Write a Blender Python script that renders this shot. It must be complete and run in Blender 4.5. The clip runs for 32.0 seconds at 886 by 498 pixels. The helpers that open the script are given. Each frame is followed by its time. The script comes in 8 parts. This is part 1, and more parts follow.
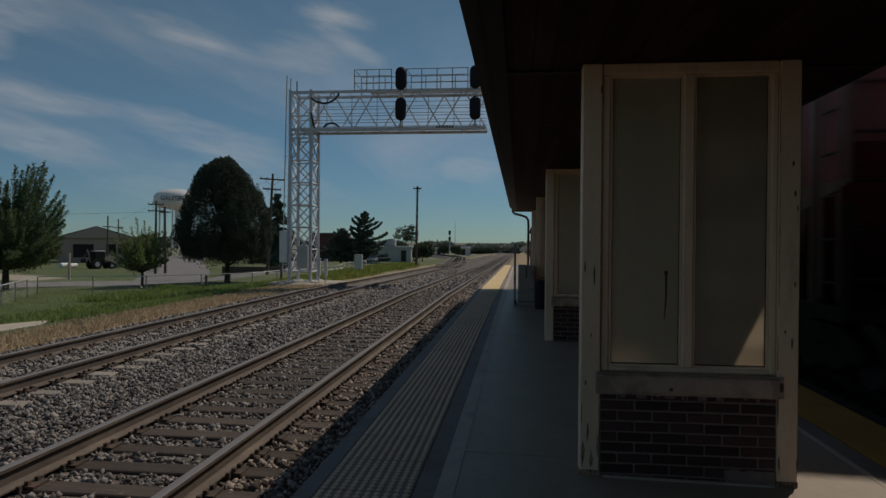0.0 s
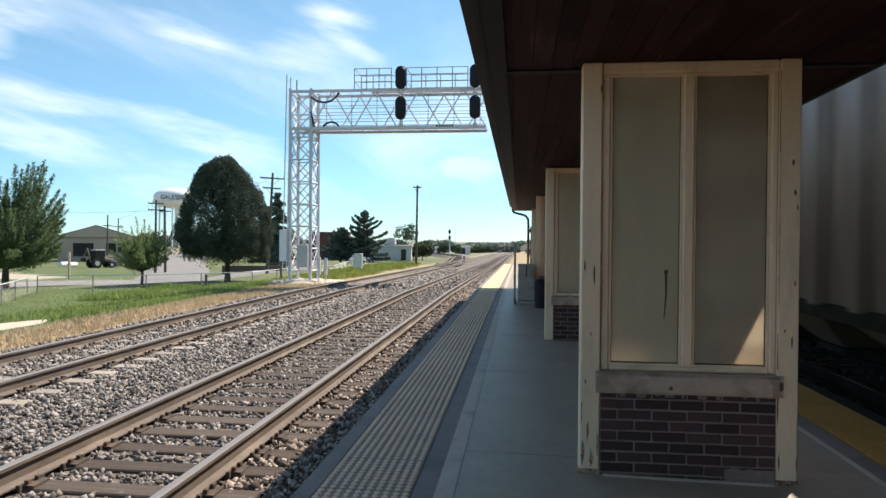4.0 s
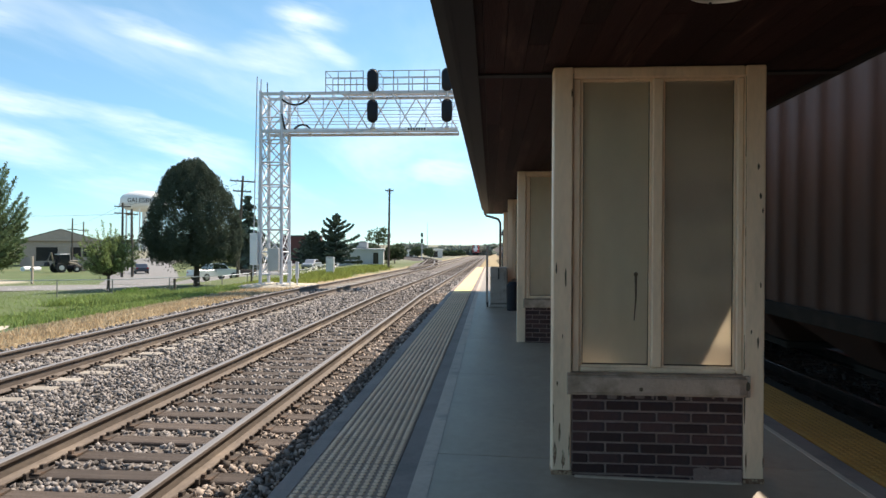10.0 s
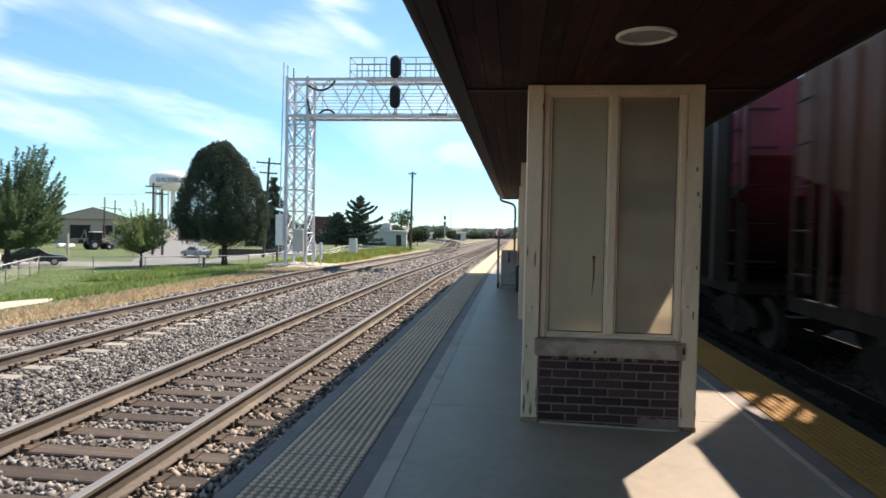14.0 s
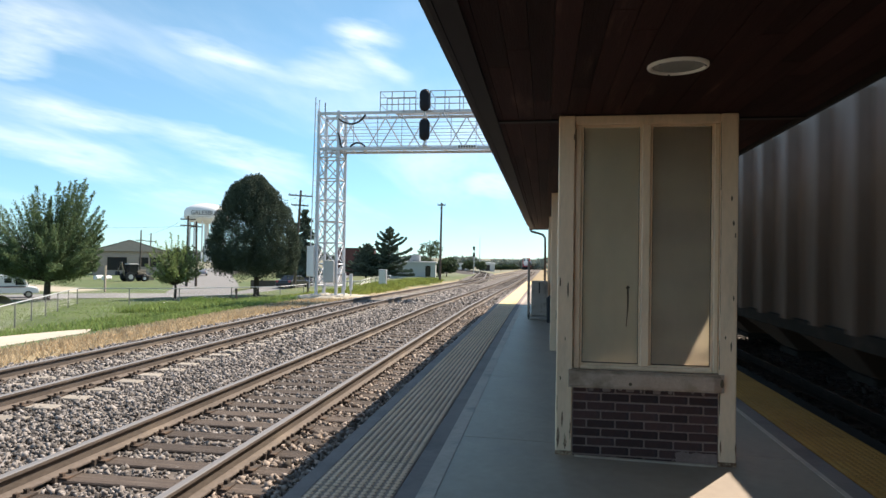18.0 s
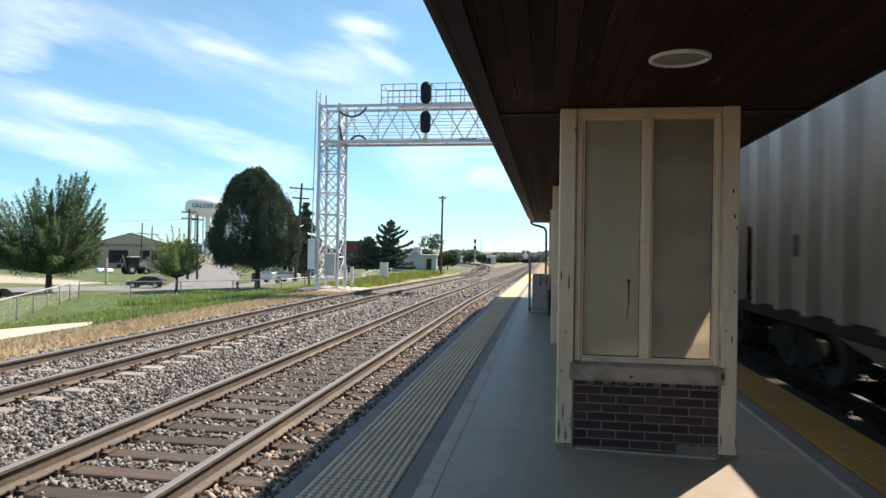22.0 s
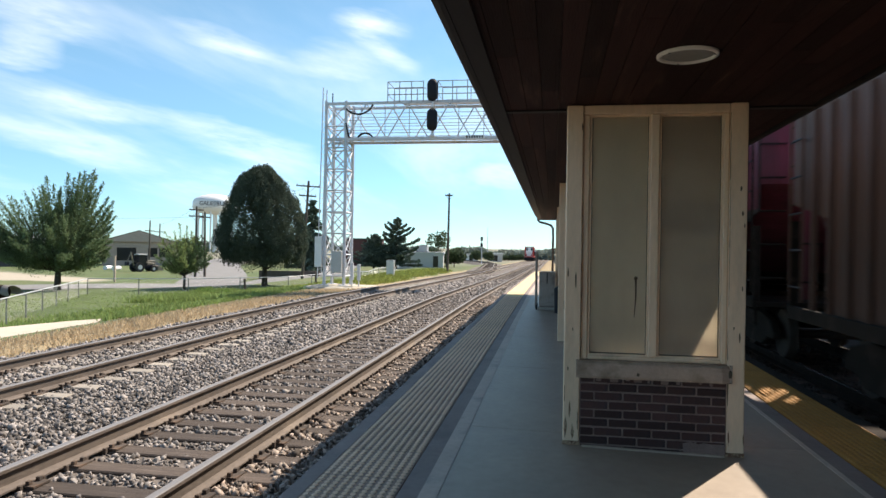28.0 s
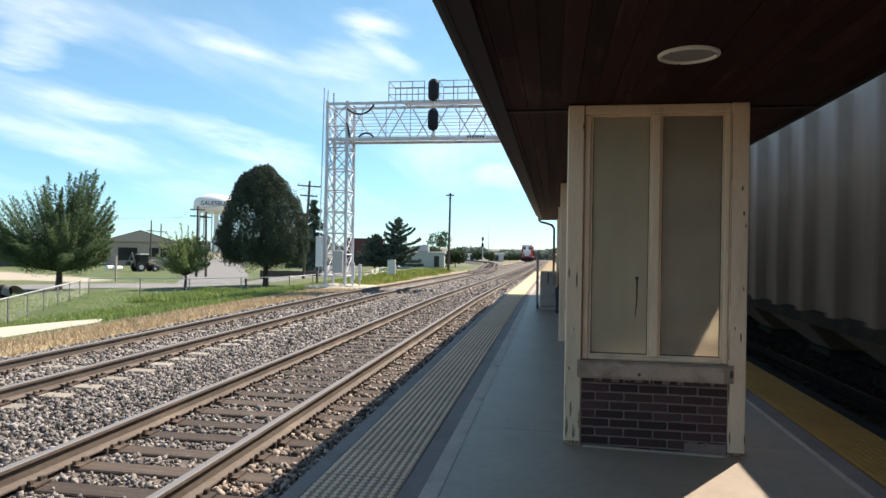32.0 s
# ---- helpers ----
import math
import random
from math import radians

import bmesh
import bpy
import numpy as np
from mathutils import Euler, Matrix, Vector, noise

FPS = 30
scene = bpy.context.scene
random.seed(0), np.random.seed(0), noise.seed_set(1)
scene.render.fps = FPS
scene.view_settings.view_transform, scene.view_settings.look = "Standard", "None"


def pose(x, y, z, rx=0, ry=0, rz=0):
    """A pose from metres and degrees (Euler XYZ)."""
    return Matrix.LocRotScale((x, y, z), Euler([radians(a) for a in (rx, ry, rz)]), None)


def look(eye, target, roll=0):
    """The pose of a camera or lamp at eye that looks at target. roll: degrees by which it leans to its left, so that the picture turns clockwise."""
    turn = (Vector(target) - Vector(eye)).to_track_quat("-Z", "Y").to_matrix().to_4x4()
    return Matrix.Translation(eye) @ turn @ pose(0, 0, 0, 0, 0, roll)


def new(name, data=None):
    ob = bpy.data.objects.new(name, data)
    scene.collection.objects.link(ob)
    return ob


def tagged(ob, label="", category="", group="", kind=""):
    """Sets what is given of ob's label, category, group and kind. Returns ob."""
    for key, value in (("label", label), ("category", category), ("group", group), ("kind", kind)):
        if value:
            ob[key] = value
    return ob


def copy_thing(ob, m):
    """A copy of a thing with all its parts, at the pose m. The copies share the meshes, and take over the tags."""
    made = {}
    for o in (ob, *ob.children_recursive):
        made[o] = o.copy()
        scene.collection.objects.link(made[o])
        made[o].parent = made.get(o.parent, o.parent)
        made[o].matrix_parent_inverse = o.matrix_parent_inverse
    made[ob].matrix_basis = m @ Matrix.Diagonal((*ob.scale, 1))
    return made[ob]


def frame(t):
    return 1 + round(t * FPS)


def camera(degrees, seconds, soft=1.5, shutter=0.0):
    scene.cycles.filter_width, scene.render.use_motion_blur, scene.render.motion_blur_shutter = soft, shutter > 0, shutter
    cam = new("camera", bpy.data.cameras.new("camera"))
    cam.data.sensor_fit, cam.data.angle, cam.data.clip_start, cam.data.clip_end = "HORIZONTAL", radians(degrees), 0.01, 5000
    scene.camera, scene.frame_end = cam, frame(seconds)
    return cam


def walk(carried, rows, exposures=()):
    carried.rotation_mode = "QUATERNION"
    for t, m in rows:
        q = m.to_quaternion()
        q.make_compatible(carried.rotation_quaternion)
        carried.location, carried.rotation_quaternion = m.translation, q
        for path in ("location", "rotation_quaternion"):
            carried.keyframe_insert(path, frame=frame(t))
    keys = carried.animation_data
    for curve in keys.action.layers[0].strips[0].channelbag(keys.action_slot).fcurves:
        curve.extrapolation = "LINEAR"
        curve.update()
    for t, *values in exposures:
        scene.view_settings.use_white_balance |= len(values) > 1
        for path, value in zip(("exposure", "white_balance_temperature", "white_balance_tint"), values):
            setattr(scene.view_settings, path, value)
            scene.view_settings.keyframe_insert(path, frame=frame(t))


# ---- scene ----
# ---- camera ----
cam = camera(66.8, 32.0, soft=1.5, shutter=0.45)
PATH = [
    (0, (0.28, 0.113, 1.588), (0.0548, 2.1003, 1.5671), 0.43),
    (0.5, (0.28, 0.113, 1.588), (0.0541, 2.1003, 1.5674), 0.43),
    (1, (0.28, 0.113, 1.588), (0.0538, 2.1003, 1.5671), 0.43),
    (1.5, (0.28, 0.113, 1.588), (0.0538, 2.1003, 1.5664), 0.43),
    (2, (0.28, 0.113, 1.588), (0.0535, 2.1003, 1.5654), 0.43),
    (2.5, (0.28, 0.113, 1.588), (0.0538, 2.1003, 1.5651), 0.43),
    (3, (0.28, 0.113, 1.588), (0.0541, 2.1003, 1.5651), 0.43),
    (3.5, (0.28, 0.113, 1.588), (0.0548, 2.1006, 1.5644), 0.43),
    (5.5, (0.28, 0.113, 1.588), (0.0551, 2.1006, 1.5638), 0.43),
    (6, (0.28, 0.113, 1.588), (0.0551, 2.1006, 1.5628), 0.43),
    (6.5, (0.28, 0.113, 1.588), (0.0555, 2.1003, 1.5628), 0.43),
    (7, (0.28, 0.113, 1.588), (0.0558, 2.1003, 1.5628), 0.43),
    (7.5, (0.28, 0.113, 1.588), (0.0601, 2.1006, 1.5631), 0.43),
    (8, (0.28, 0.113, 1.588), (0.0678, 2.1013, 1.5631), 0.43),
    (8.5, (0.28, 0.113, 1.588), (0.0928, 2.1043, 1.5651), 0.43),
    (9, (0.28, 0.113, 1.588), (0.1128, 2.1053, 1.5721), 0.43),
    (9.5, (0.28, 0.113, 1.588), (0.1278, 2.1073, 1.5731), 0.3),
    (10, (0.28, 0.113, 1.588), (0.1368, 2.1083, 1.5741), 0.3),
    (10.5, (0.28, 0.113, 1.588), (0.1428, 2.1083, 1.5731), 0.3),
    (11, (0.28, 0.113, 1.588), (0.1438, 2.1093, 1.5691), 0.2),
    (11.5, (0.28, 0.113, 1.588), (0.1448, 2.1093, 1.5701), 0.2),
    (12, (0.285, 0.01, 1.619), (0.082, 1.999, 1.596), 0.1),
    (12.5, (0.394, -0.214, 1.647), (-0.225, 1.686, 1.56), 0.5),
    (13, (0.547, -0.524, 1.64), (0.005, 1.399, 1.556), 0.4),
    (13.5, (0.582, -0.816, 1.628), (0.229, 1.151, 1.545), 0.8),
    (14, (0.628, -0.873, 1.62), (0.415, 1.115, 1.554), 1.1),
    (14.5, (0.634, -0.9, 1.624), (0.466, 1.093, 1.585), 0.5),
    (15, (0.626, -0.887, 1.622), (0.346, 1.093, 1.605), 0.1),
    (15.5, (0.604, -0.891, 1.618), (0.3078, 1.0868, 1.6244), 0.5),
    (17.5, (0.604, -0.891, 1.618), (0.3048, 1.0858, 1.6434), 0.87),
    (18, (0.604, -0.891, 1.618), (0.3038, 1.0858, 1.6424), 0.87),
    (18.5, (0.604, -0.891, 1.618), (0.3051, 1.0858, 1.6401), 0.87),
    (19, (0.604, -0.891, 1.618), (0.3051, 1.0861, 1.6367), 0.87),
    (19.5, (0.604, -0.891, 1.618), (0.3045, 1.0865, 1.6331), 0.87),
    (20, (0.604, -0.891, 1.618), (0.3041, 1.0868, 1.6294), 0.87),
    (20.5, (0.604, -0.891, 1.618), (0.3041, 1.0865, 1.6267), 0.87),
    (21, (0.604, -0.891, 1.618), (0.3038, 1.0861, 1.6247), 0.87),
    (21.5, (0.604, -0.891, 1.618), (0.3028, 1.0858, 1.6234), 0.87),
    (22, (0.604, -0.891, 1.618), (0.3011, 1.0858, 1.6214), 0.87),
    (22.5, (0.604, -0.891, 1.618), (0.2988, 1.0855, 1.6201), 0.87),
    (23, (0.604, -0.891, 1.618), (0.2965, 1.0851, 1.6187), 0.87),
    (23.5, (0.604, -0.891, 1.618), (0.2941, 1.0845, 1.6187), 0.87),
    (24, (0.604, -0.891, 1.618), (0.2915, 1.0841, 1.6181), 0.87),
    (24.5, (0.604, -0.891, 1.618), (0.2901, 1.0838, 1.6174), 0.87),
    (25, (0.604, -0.891, 1.618), (0.2885, 1.0838, 1.6164), 0.87),
    (25.5, (0.604, -0.891, 1.618), (0.2861, 1.0835, 1.6151), 0.87),
    (27.5, (0.604, -0.891, 1.618), (0.2835, 1.0828, 1.6144), 0.87),
    (28, (0.604, -0.891, 1.618), (0.2818, 1.0825, 1.6137), 0.87),
    (28.5, (0.604, -0.891, 1.618), (0.2821, 1.0825, 1.6134), 0.87),
    (29, (0.604, -0.891, 1.618), (0.2815, 1.0825, 1.6131), 0.87),
    (29.5, (0.604, -0.891, 1.618), (0.2808, 1.0821, 1.6131), 0.87),
    (30, (0.604, -0.891, 1.618), (0.2798, 1.0818, 1.6134), 0.87),
    (30.5, (0.604, -0.891, 1.618), (0.2795, 1.0818, 1.6134), 0.87),
    (31, (0.604, -0.891, 1.618), (0.2791, 1.0818, 1.6134), 0.87),
    (31.5, (0.604, -0.891, 1.618), (0.2788, 1.0818, 1.6134), 0.87),
    (32, (0.604, -0.891, 1.618), (0.2788, 1.0818, 1.6134), 0.87),
]
WARM, TINT, GAIN = 7300, 14, 0.66
FADE = [(t, GAIN + s, WARM, TINT) for t, s in ((0, -2.15), (0.5, -1.72), (1, -1.36), (1.5, -1.06), (2, -0.78), (2.5, -0.5), (3, -0.28), (3.5, -0.14), (5, 0.0), (11.8, 0.0), (12.6, -0.13), (13.2, -0.13), (13.8, 0.06), (14.3, 0.06), (15, 0.0), (32, 0.0))]
walk(cam, [(t, look(eye, target, roll)) for t, eye, target, roll in PATH], FADE)

# ---- sky and sun ----
SUN = Vector((0.48, 0.76, 1.0))
world = bpy.data.worlds.new("sky")
scene.world = world
world.use_nodes = True


# streaks of cirrus: direction, run, half length, half width, density
CIRRUS = [
    ((-0.616, 0.737, 0.278), (0.767, 0.642, -0.003), 0.072, 0.030, 0.80),
    ((-0.645, 0.728, 0.233), (0.761, 0.64, 0.108), 0.044, 0.025, 1.00),
    ((-0.6, 0.78, 0.177), (0.784, 0.618, -0.064), 0.090, 0.017, 0.90),
    ((-0.445, 0.883, 0.149), (0.856, 0.468, -0.219), 0.127, 0.021, 0.90),
    ((-0.616, 0.777, 0.128), (0.756, 0.629, -0.18), 0.100, 0.019, 0.70),
    ((-0.44, 0.855, 0.275), (0.843, 0.499, -0.202), 0.082, 0.013, 0.80),
    ((-0.31, 0.915, 0.26), (0.951, 0.301, 0.076), 0.079, 0.020, 0.55),
    ((-0.256, 0.915, 0.311), (0.925, 0.325, -0.196), 0.055, 0.024, 1.00),
    ((-0.246, 0.928, 0.28), (0.807, 0.356, -0.471), 0.067, 0.013, 0.80),
    ((-0.07, 0.991, 0.111), (0.993, 0.08, -0.085), 0.054, 0.017, 0.80),
]


def build_sky():
    nt = world.node_tree
    nt.nodes.clear()
    n, l = nt.nodes.new, nt.links.new
    out, bg = n("ShaderNodeOutputWorld"), n("ShaderNodeBackground")
    sky = n("ShaderNodeTexSky")
    sky.sky_type, sky.sun_disc = "NISHITA", False
    sky.sun_elevation = math.atan2(SUN.z, math.hypot(SUN.x, SUN.y))
    sky.sun_rotation = math.atan2(SUN.x, SUN.y)
    sky.altitude, sky.air_density, sky.dust_density, sky.ozone_density = 1200, 1.0, 0.0, 3.0
    # thin high cloud, laid out on a flat sheet far overhead
    co, sep = n("ShaderNodeTexCoord"), n("ShaderNodeSeparateXYZ")
    l(co.outputs["Generated"], sep.inputs[0])
    den = n("ShaderNodeMath"); den.operation = "MAXIMUM"; den.inputs[1].default_value = 0.02
    add = n("ShaderNodeMath"); add.operation = "ADD"; add.inputs[1].default_value = 0.10
    l(sep.outputs[2], den.inputs[0]); l(den.outputs[0], add.inputs[0])
    dx, dy = n("ShaderNodeMath"), n("ShaderNodeMath")
    dx.operation = dy.operation = "DIVIDE"
    l(sep.outputs[0], dx.inputs[0]); l(add.outputs[0], dx.inputs[1])
    l(sep.outputs[1], dy.inputs[0]); l(add.outputs[0], dy.inputs[1])
    com = n("ShaderNodeCombineXYZ")
    l(dx.outputs[0], com.inputs[0]); l(dy.outputs[0], com.inputs[1])
    mp = n("ShaderNodeMapping")
    mp.inputs["Rotation"].default_value = (0, 0, radians(CLOUD[0]))
    mp.inputs["Scale"].default_value = (CLOUD[1], CLOUD[2], 1)
    mp.inputs["Location"].default_value = (CLOUD[3], CLOUD[4], 0)
    l(com.outputs[0], mp.inputs[0])
    big, fine = n("ShaderNodeTexNoise"), n("ShaderNodeTexNoise")
    big.inputs["Scale"].default_value, big.inputs["Detail"].default_value, big.inputs["Roughness"].default_value = 1.0, 5, 0.55
    big.inputs["Distortion"].default_value = 0.5
    fine.inputs["Scale"].default_value, fine.inputs["Detail"].default_value, fine.inputs["Roughness"].default_value = 5.0, 6, 0.62
    l(mp.outputs[0], big.inputs["Vector"]); l(mp.outputs[0], fine.inputs["Vector"])
    mix = n("ShaderNodeMix"); mix.inputs[0].default_value = 0.16
    l(big.outputs[0], mix.inputs[2]); l(fine.outputs[0], mix.inputs[3])
    ramp = n("ShaderNodeMapRange"); ramp.interpolation_type = "SMOOTHSTEP"
    ramp.inputs[1].default_value, ramp.inputs[2].default_value, ramp.inputs[4].default_value = 0.44, 0.78, 0.78
    l(mix.outputs[0], ramp.inputs[0])
    # streaks with ragged edges
    def math_node(op, a, b=None):
        q = n("ShaderNodeMath"); q.operation = op
        for i, s in enumerate((a, b)):
            if s is None:
                continue
            if isinstance(s, (int, float)):
                q.inputs[i].default_value = s
            else:
                l(s, q.inputs[i])
        return q.outputs[0]

    def dot(vec):
        q = n("ShaderNodeVectorMath"); q.operation = "DOT_PRODUCT"
        l(co.outputs["Generated"], q.inputs[0]); q.inputs[1].default_value = vec
        return q.outputs["Value"]
    rag, shred = n("ShaderNodeTexNoise"), n("ShaderNodeTexNoise")
    drawn = n("ShaderNodeCombineXYZ")
    run = Vector((0.80, 0.58, -0.12)).normalized()
    l(math_node("MULTIPLY", dot(run), 0.22), drawn.inputs[0]); l(dot(Vector((-0.5, 0.83, 0.2)).cross(run).normalized()), drawn.inputs[1])
    for q, s, dd in ((rag, 22.0, 4), (shred, 34.0, 5)):
        q.inputs["Scale"].default_value, q.inputs["Detail"].default_value, q.inputs["Roughness"].default_value = s, dd, 0.6
        l(drawn.outputs[0], q.inputs["Vector"])
    wob = math_node("SUBTRACT", rag.outputs[0], 0.5)
    total = None
    for c, u, ha, hb, wt in CIRRUS:
        c, u = Vector(c), Vector(u)
        w = c.cross(u)
        front = math_node("MAXIMUM", dot(c), 0.2)
        a = math_node("DIVIDE", math_node("DIVIDE", dot(u), front), ha * 1.15)
        b = math_node("ADD", math_node("DIVIDE", math_node("DIVIDE", dot(w), front), hb * 1.35), math_node("MULTIPLY", wob, 2.4))
        r = math_node("SUBTRACT", 1.0, math_node("ADD", math_node("MULTIPLY", a, a), math_node("MULTIPLY", b, b)))
        m = math_node("MULTIPLY", math_node("POWER", math_node("MAXIMUM", r, 0.0), 1.4), wt)
        total = m if total is None else math_node("ADD", total, m)
    wisp = n("ShaderNodeMapRange"); wisp.inputs[1].default_value, wisp.inputs[2].default_value, wisp.inputs[3].default_value, wisp.inputs[4].default_value = 0.32, 0.7, 0.15, 1.0
    l(shred.outputs[0], wisp.inputs[0])
    streaks = math_node("MULTIPLY", math_node("MULTIPLY", total, wisp.outputs[0]), 0.5)
    veil = math_node("MULTIPLY", ramp.outputs[0], 0.5)
    cover = math_node("MINIMUM", math_node("ADD", streaks, veil), 0.9)
    low = n("ShaderNodeMapRange"); low.inputs[1].default_value, low.inputs[2].default_value = 0.0, 0.10
    l(sep.outputs[2], low.inputs[0])
    mul = n("ShaderNodeMath"); mul.operation = "MULTIPLY"
    l(cover, mul.inputs[0]); l(low.outputs[0], mul.inputs[1])
    blend = n("ShaderNodeMix"); blend.data_type = "RGBA"
    blend.inputs["B"].default_value = CLOUD_WHITE
    l(mul.outputs[0], blend.inputs["Factor"]); l(sky.outputs[0], blend.inputs["A"])
    cyan = n("ShaderNodeMix"); cyan.data_type, cyan.blend_type = "RGBA", "MULTIPLY"
    cyan.inputs["Factor"].default_value = 1.0
    tone, rise = n("ShaderNodeMix"), n("ShaderNodeMapRange")
    tone.data_type, rise.interpolation_type = "RGBA", "SMOOTHSTEP"
    tone.inputs["A"].default_value, tone.inputs["B"].default_value = (0.44, 0.70, 0.91, 1), (0.74, 0.99, 0.94, 1)
    rise.inputs[1].default_value, rise.inputs[2].default_value = -0.02, 0.32
    l(sep.outputs[2], rise.inputs[0]); l(rise.outputs[0], tone.inputs["Factor"]); l(tone.outputs["Result"], cyan.inputs["B"])
    l(sky.outputs[0], cyan.inputs["A"]); l(cyan.outputs["Result"], blend.inputs["A"])
    l(blend.outputs["Result"], bg.inputs[0])
    bg.inputs[1].default_value = 0.13
    l(bg.outputs[0], out.inputs[0])


CLOUD = (-10, 0.75, 0.24, 3.2, 1.4)
CLOUD_WHITE = (8.5, 9.0, 9.6, 1)
build_sky()
lamp = bpy.data.lights.new("sun", "SUN")
lamp.energy, lamp.angle, lamp.color = 4.9, radians(0.53), (1.0, 0.955, 0.88)
sun = new("sun", lamp)
sun.matrix_world = look((0, 0, 60), Vector((0, 0, 60)) - SUN)

# ---- materials ----
MATS = {}


def material(name, color, rough=0.7, metal=0.0, vary=0.25, scale=6.0, bump=0.0, bump_scale=60.0, second=None, mask=(0.5, 0.65),
             mask_scale=1.5, streak=(1, 1, 1), spec=0.5, island=0.0, each=0.0):
    """A surface with variation at two scales, an optional second colour in patches, and fine relief."""
    m = bpy.data.materials.new(name)
    m.use_nodes = True
    MATS[name] = m
    nt = m.node_tree
    n, l = nt.nodes.new, nt.links.new
    bsdf = nt.nodes["Principled BSDF"]
    bsdf.inputs["Roughness"].default_value, bsdf.inputs["Metallic"].default_value = rough, metal
    bsdf.inputs["Specular IOR Level"].default_value = spec
    co, mp = n("ShaderNodeTexCoord"), n("ShaderNodeMapping")
    mp.inputs["Scale"].default_value = streak
    l(co.outputs["Object"], mp.inputs[0])
    coarse, grain = n("ShaderNodeTexNoise"), n("ShaderNodeTexNoise")
    for t, s in ((coarse, scale), (grain, scale * 9)):
        t.inputs["Scale"].default_value, t.inputs["Detail"].default_value = s, 4
        l(mp.outputs[0], t.inputs["Vector"])
    two = n("ShaderNodeMix"); two.inputs[0].default_value = 0.45
    l(coarse.outputs[0], two.inputs[2]); l(grain.outputs[0], two.inputs[3])
    span = n("ShaderNodeMapRange")
    span.inputs[1].default_value, span.inputs[2].default_value = 0.3, 0.7
    span.inputs[3].default_value, span.inputs[4].default_value = 1 - vary, 1 + vary
    l(two.outputs[0], span.inputs[0])
    value = span.outputs[0]
    for amount, socket in ((island, "Random Per Island"), (each, "Random")):
        if amount:
            src = n("ShaderNodeNewGeometry") if socket == "Random Per Island" else n("ShaderNodeObjectInfo")
            r = n("ShaderNodeMapRange")
            r.inputs[3].default_value, r.inputs[4].default_value = 1 - amount, 1 + amount
            l(src.outputs[socket], r.inputs[0])
            mu = n("ShaderNodeMath"); mu.operation = "MULTIPLY"
            l(value, mu.inputs[0]); l(r.outputs[0], mu.inputs[1])
            value = mu.outputs[0]
    base = n("ShaderNodeRGB"); base.outputs[0].default_value = (*color, 1)
    colour = base.outputs[0]
    if second:
        patch = n("ShaderNodeTexNoise")
        patch.inputs["Scale"].default_value, patch.inputs["Detail"].default_value, patch.inputs["Roughness"].default_value = mask_scale, 6, 0.65
        l(mp.outputs[0], patch.inputs["Vector"])
        r = n("ShaderNodeMapRange"); r.interpolation_type = "SMOOTHSTEP"
        r.inputs[1].default_value, r.inputs[2].default_value = mask
        l(patch.outputs[0], r.inputs[0])
        mx = n("ShaderNodeMix"); mx.data_type = "RGBA"
        mx.inputs["B"].default_value = (*second, 1)
        l(r.outputs[0], mx.inputs["Factor"]); l(colour, mx.inputs["A"])
        colour = mx.outputs["Result"]
    sc = n("ShaderNodeVectorMath"); sc.operation = "SCALE"
    l(colour, sc.inputs[0]); l(value, sc.inputs["Scale"])
    l(sc.outputs[0], bsdf.inputs["Base Color"])
    if bump:
        bt, bp = n("ShaderNodeTexNoise"), n("ShaderNodeBump")
        bt.inputs["Scale"].default_value, bt.inputs["Detail"].default_value = bump_scale, 5
        bp.inputs["Strength"].default_value, bp.inputs["Distance"].default_value = min(1, bump), 0.02
        l(mp.outputs[0], bt.inputs["Vector"]); l(bt.outputs[0], bp.inputs["Height"]); l(bp.outputs[0], bsdf.inputs["Normal"])
    return m


def leaf_material(name, color, vary=0.4, glow=0.3):
    """Leaves: matt, a little light through them, each clump its own tone."""
    m = material(name, color, 0.7, vary=0.2, scale=2.0, island=vary, spec=0.12)
    nt = m.node_tree
    bsdf, out = nt.nodes["Principled BSDF"], nt.nodes["Material Output"]
    tr, mx = nt.nodes.new("ShaderNodeBsdfTranslucent"), nt.nodes.new("ShaderNodeMixShader")
    mx.inputs[0].default_value = glow
    nt.links.new(bsdf.inputs["Base Color"].links[0].from_socket, tr.inputs[0])
    nt.links.new(bsdf.outputs[0], mx.inputs[1]); nt.links.new(tr.outputs[0], mx.inputs[2]); nt.links.new(mx.outputs[0], out.inputs[0])
    return m


CONCRETE = material("concrete", (0.322, 0.252, 0.189), 0.47, spec=0.35, vary=0.16, scale=1.3, bump=0.25, bump_scale=120, second=(0.30, 0.235, 0.196), mask=(0.5, 0.75), mask_scale=0.5)
CONCRETE_EDGE = material("dark_concrete", (0.23, 0.17, 0.145), 0.7, vary=0.18, scale=2.0, bump=0.25, bump_scale=120, second=(0.17, 0.125, 0.105), mask=(0.45, 0.7), mask_scale=1.4)
CONCRETE_PALE = material("concrete_pale", (0.51, 0.395, 0.31), 0.65, vary=0.15, scale=2.0, bump=0.2, bump_scale=110, second=(0.33, 0.27, 0.22), mask=(0.5, 0.7), mask_scale=2.5)
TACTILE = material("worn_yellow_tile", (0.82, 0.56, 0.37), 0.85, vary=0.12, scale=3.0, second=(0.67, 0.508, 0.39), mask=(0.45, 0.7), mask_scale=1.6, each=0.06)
TACTILE_GROUND = material("dark_tile_ground", (0.35, 0.24, 0.178), 0.9, vary=0.2, scale=3.0, second=(0.185, 0.14, 0.115), mask=(0.45, 0.7), mask_scale=1.6, each=0.08)
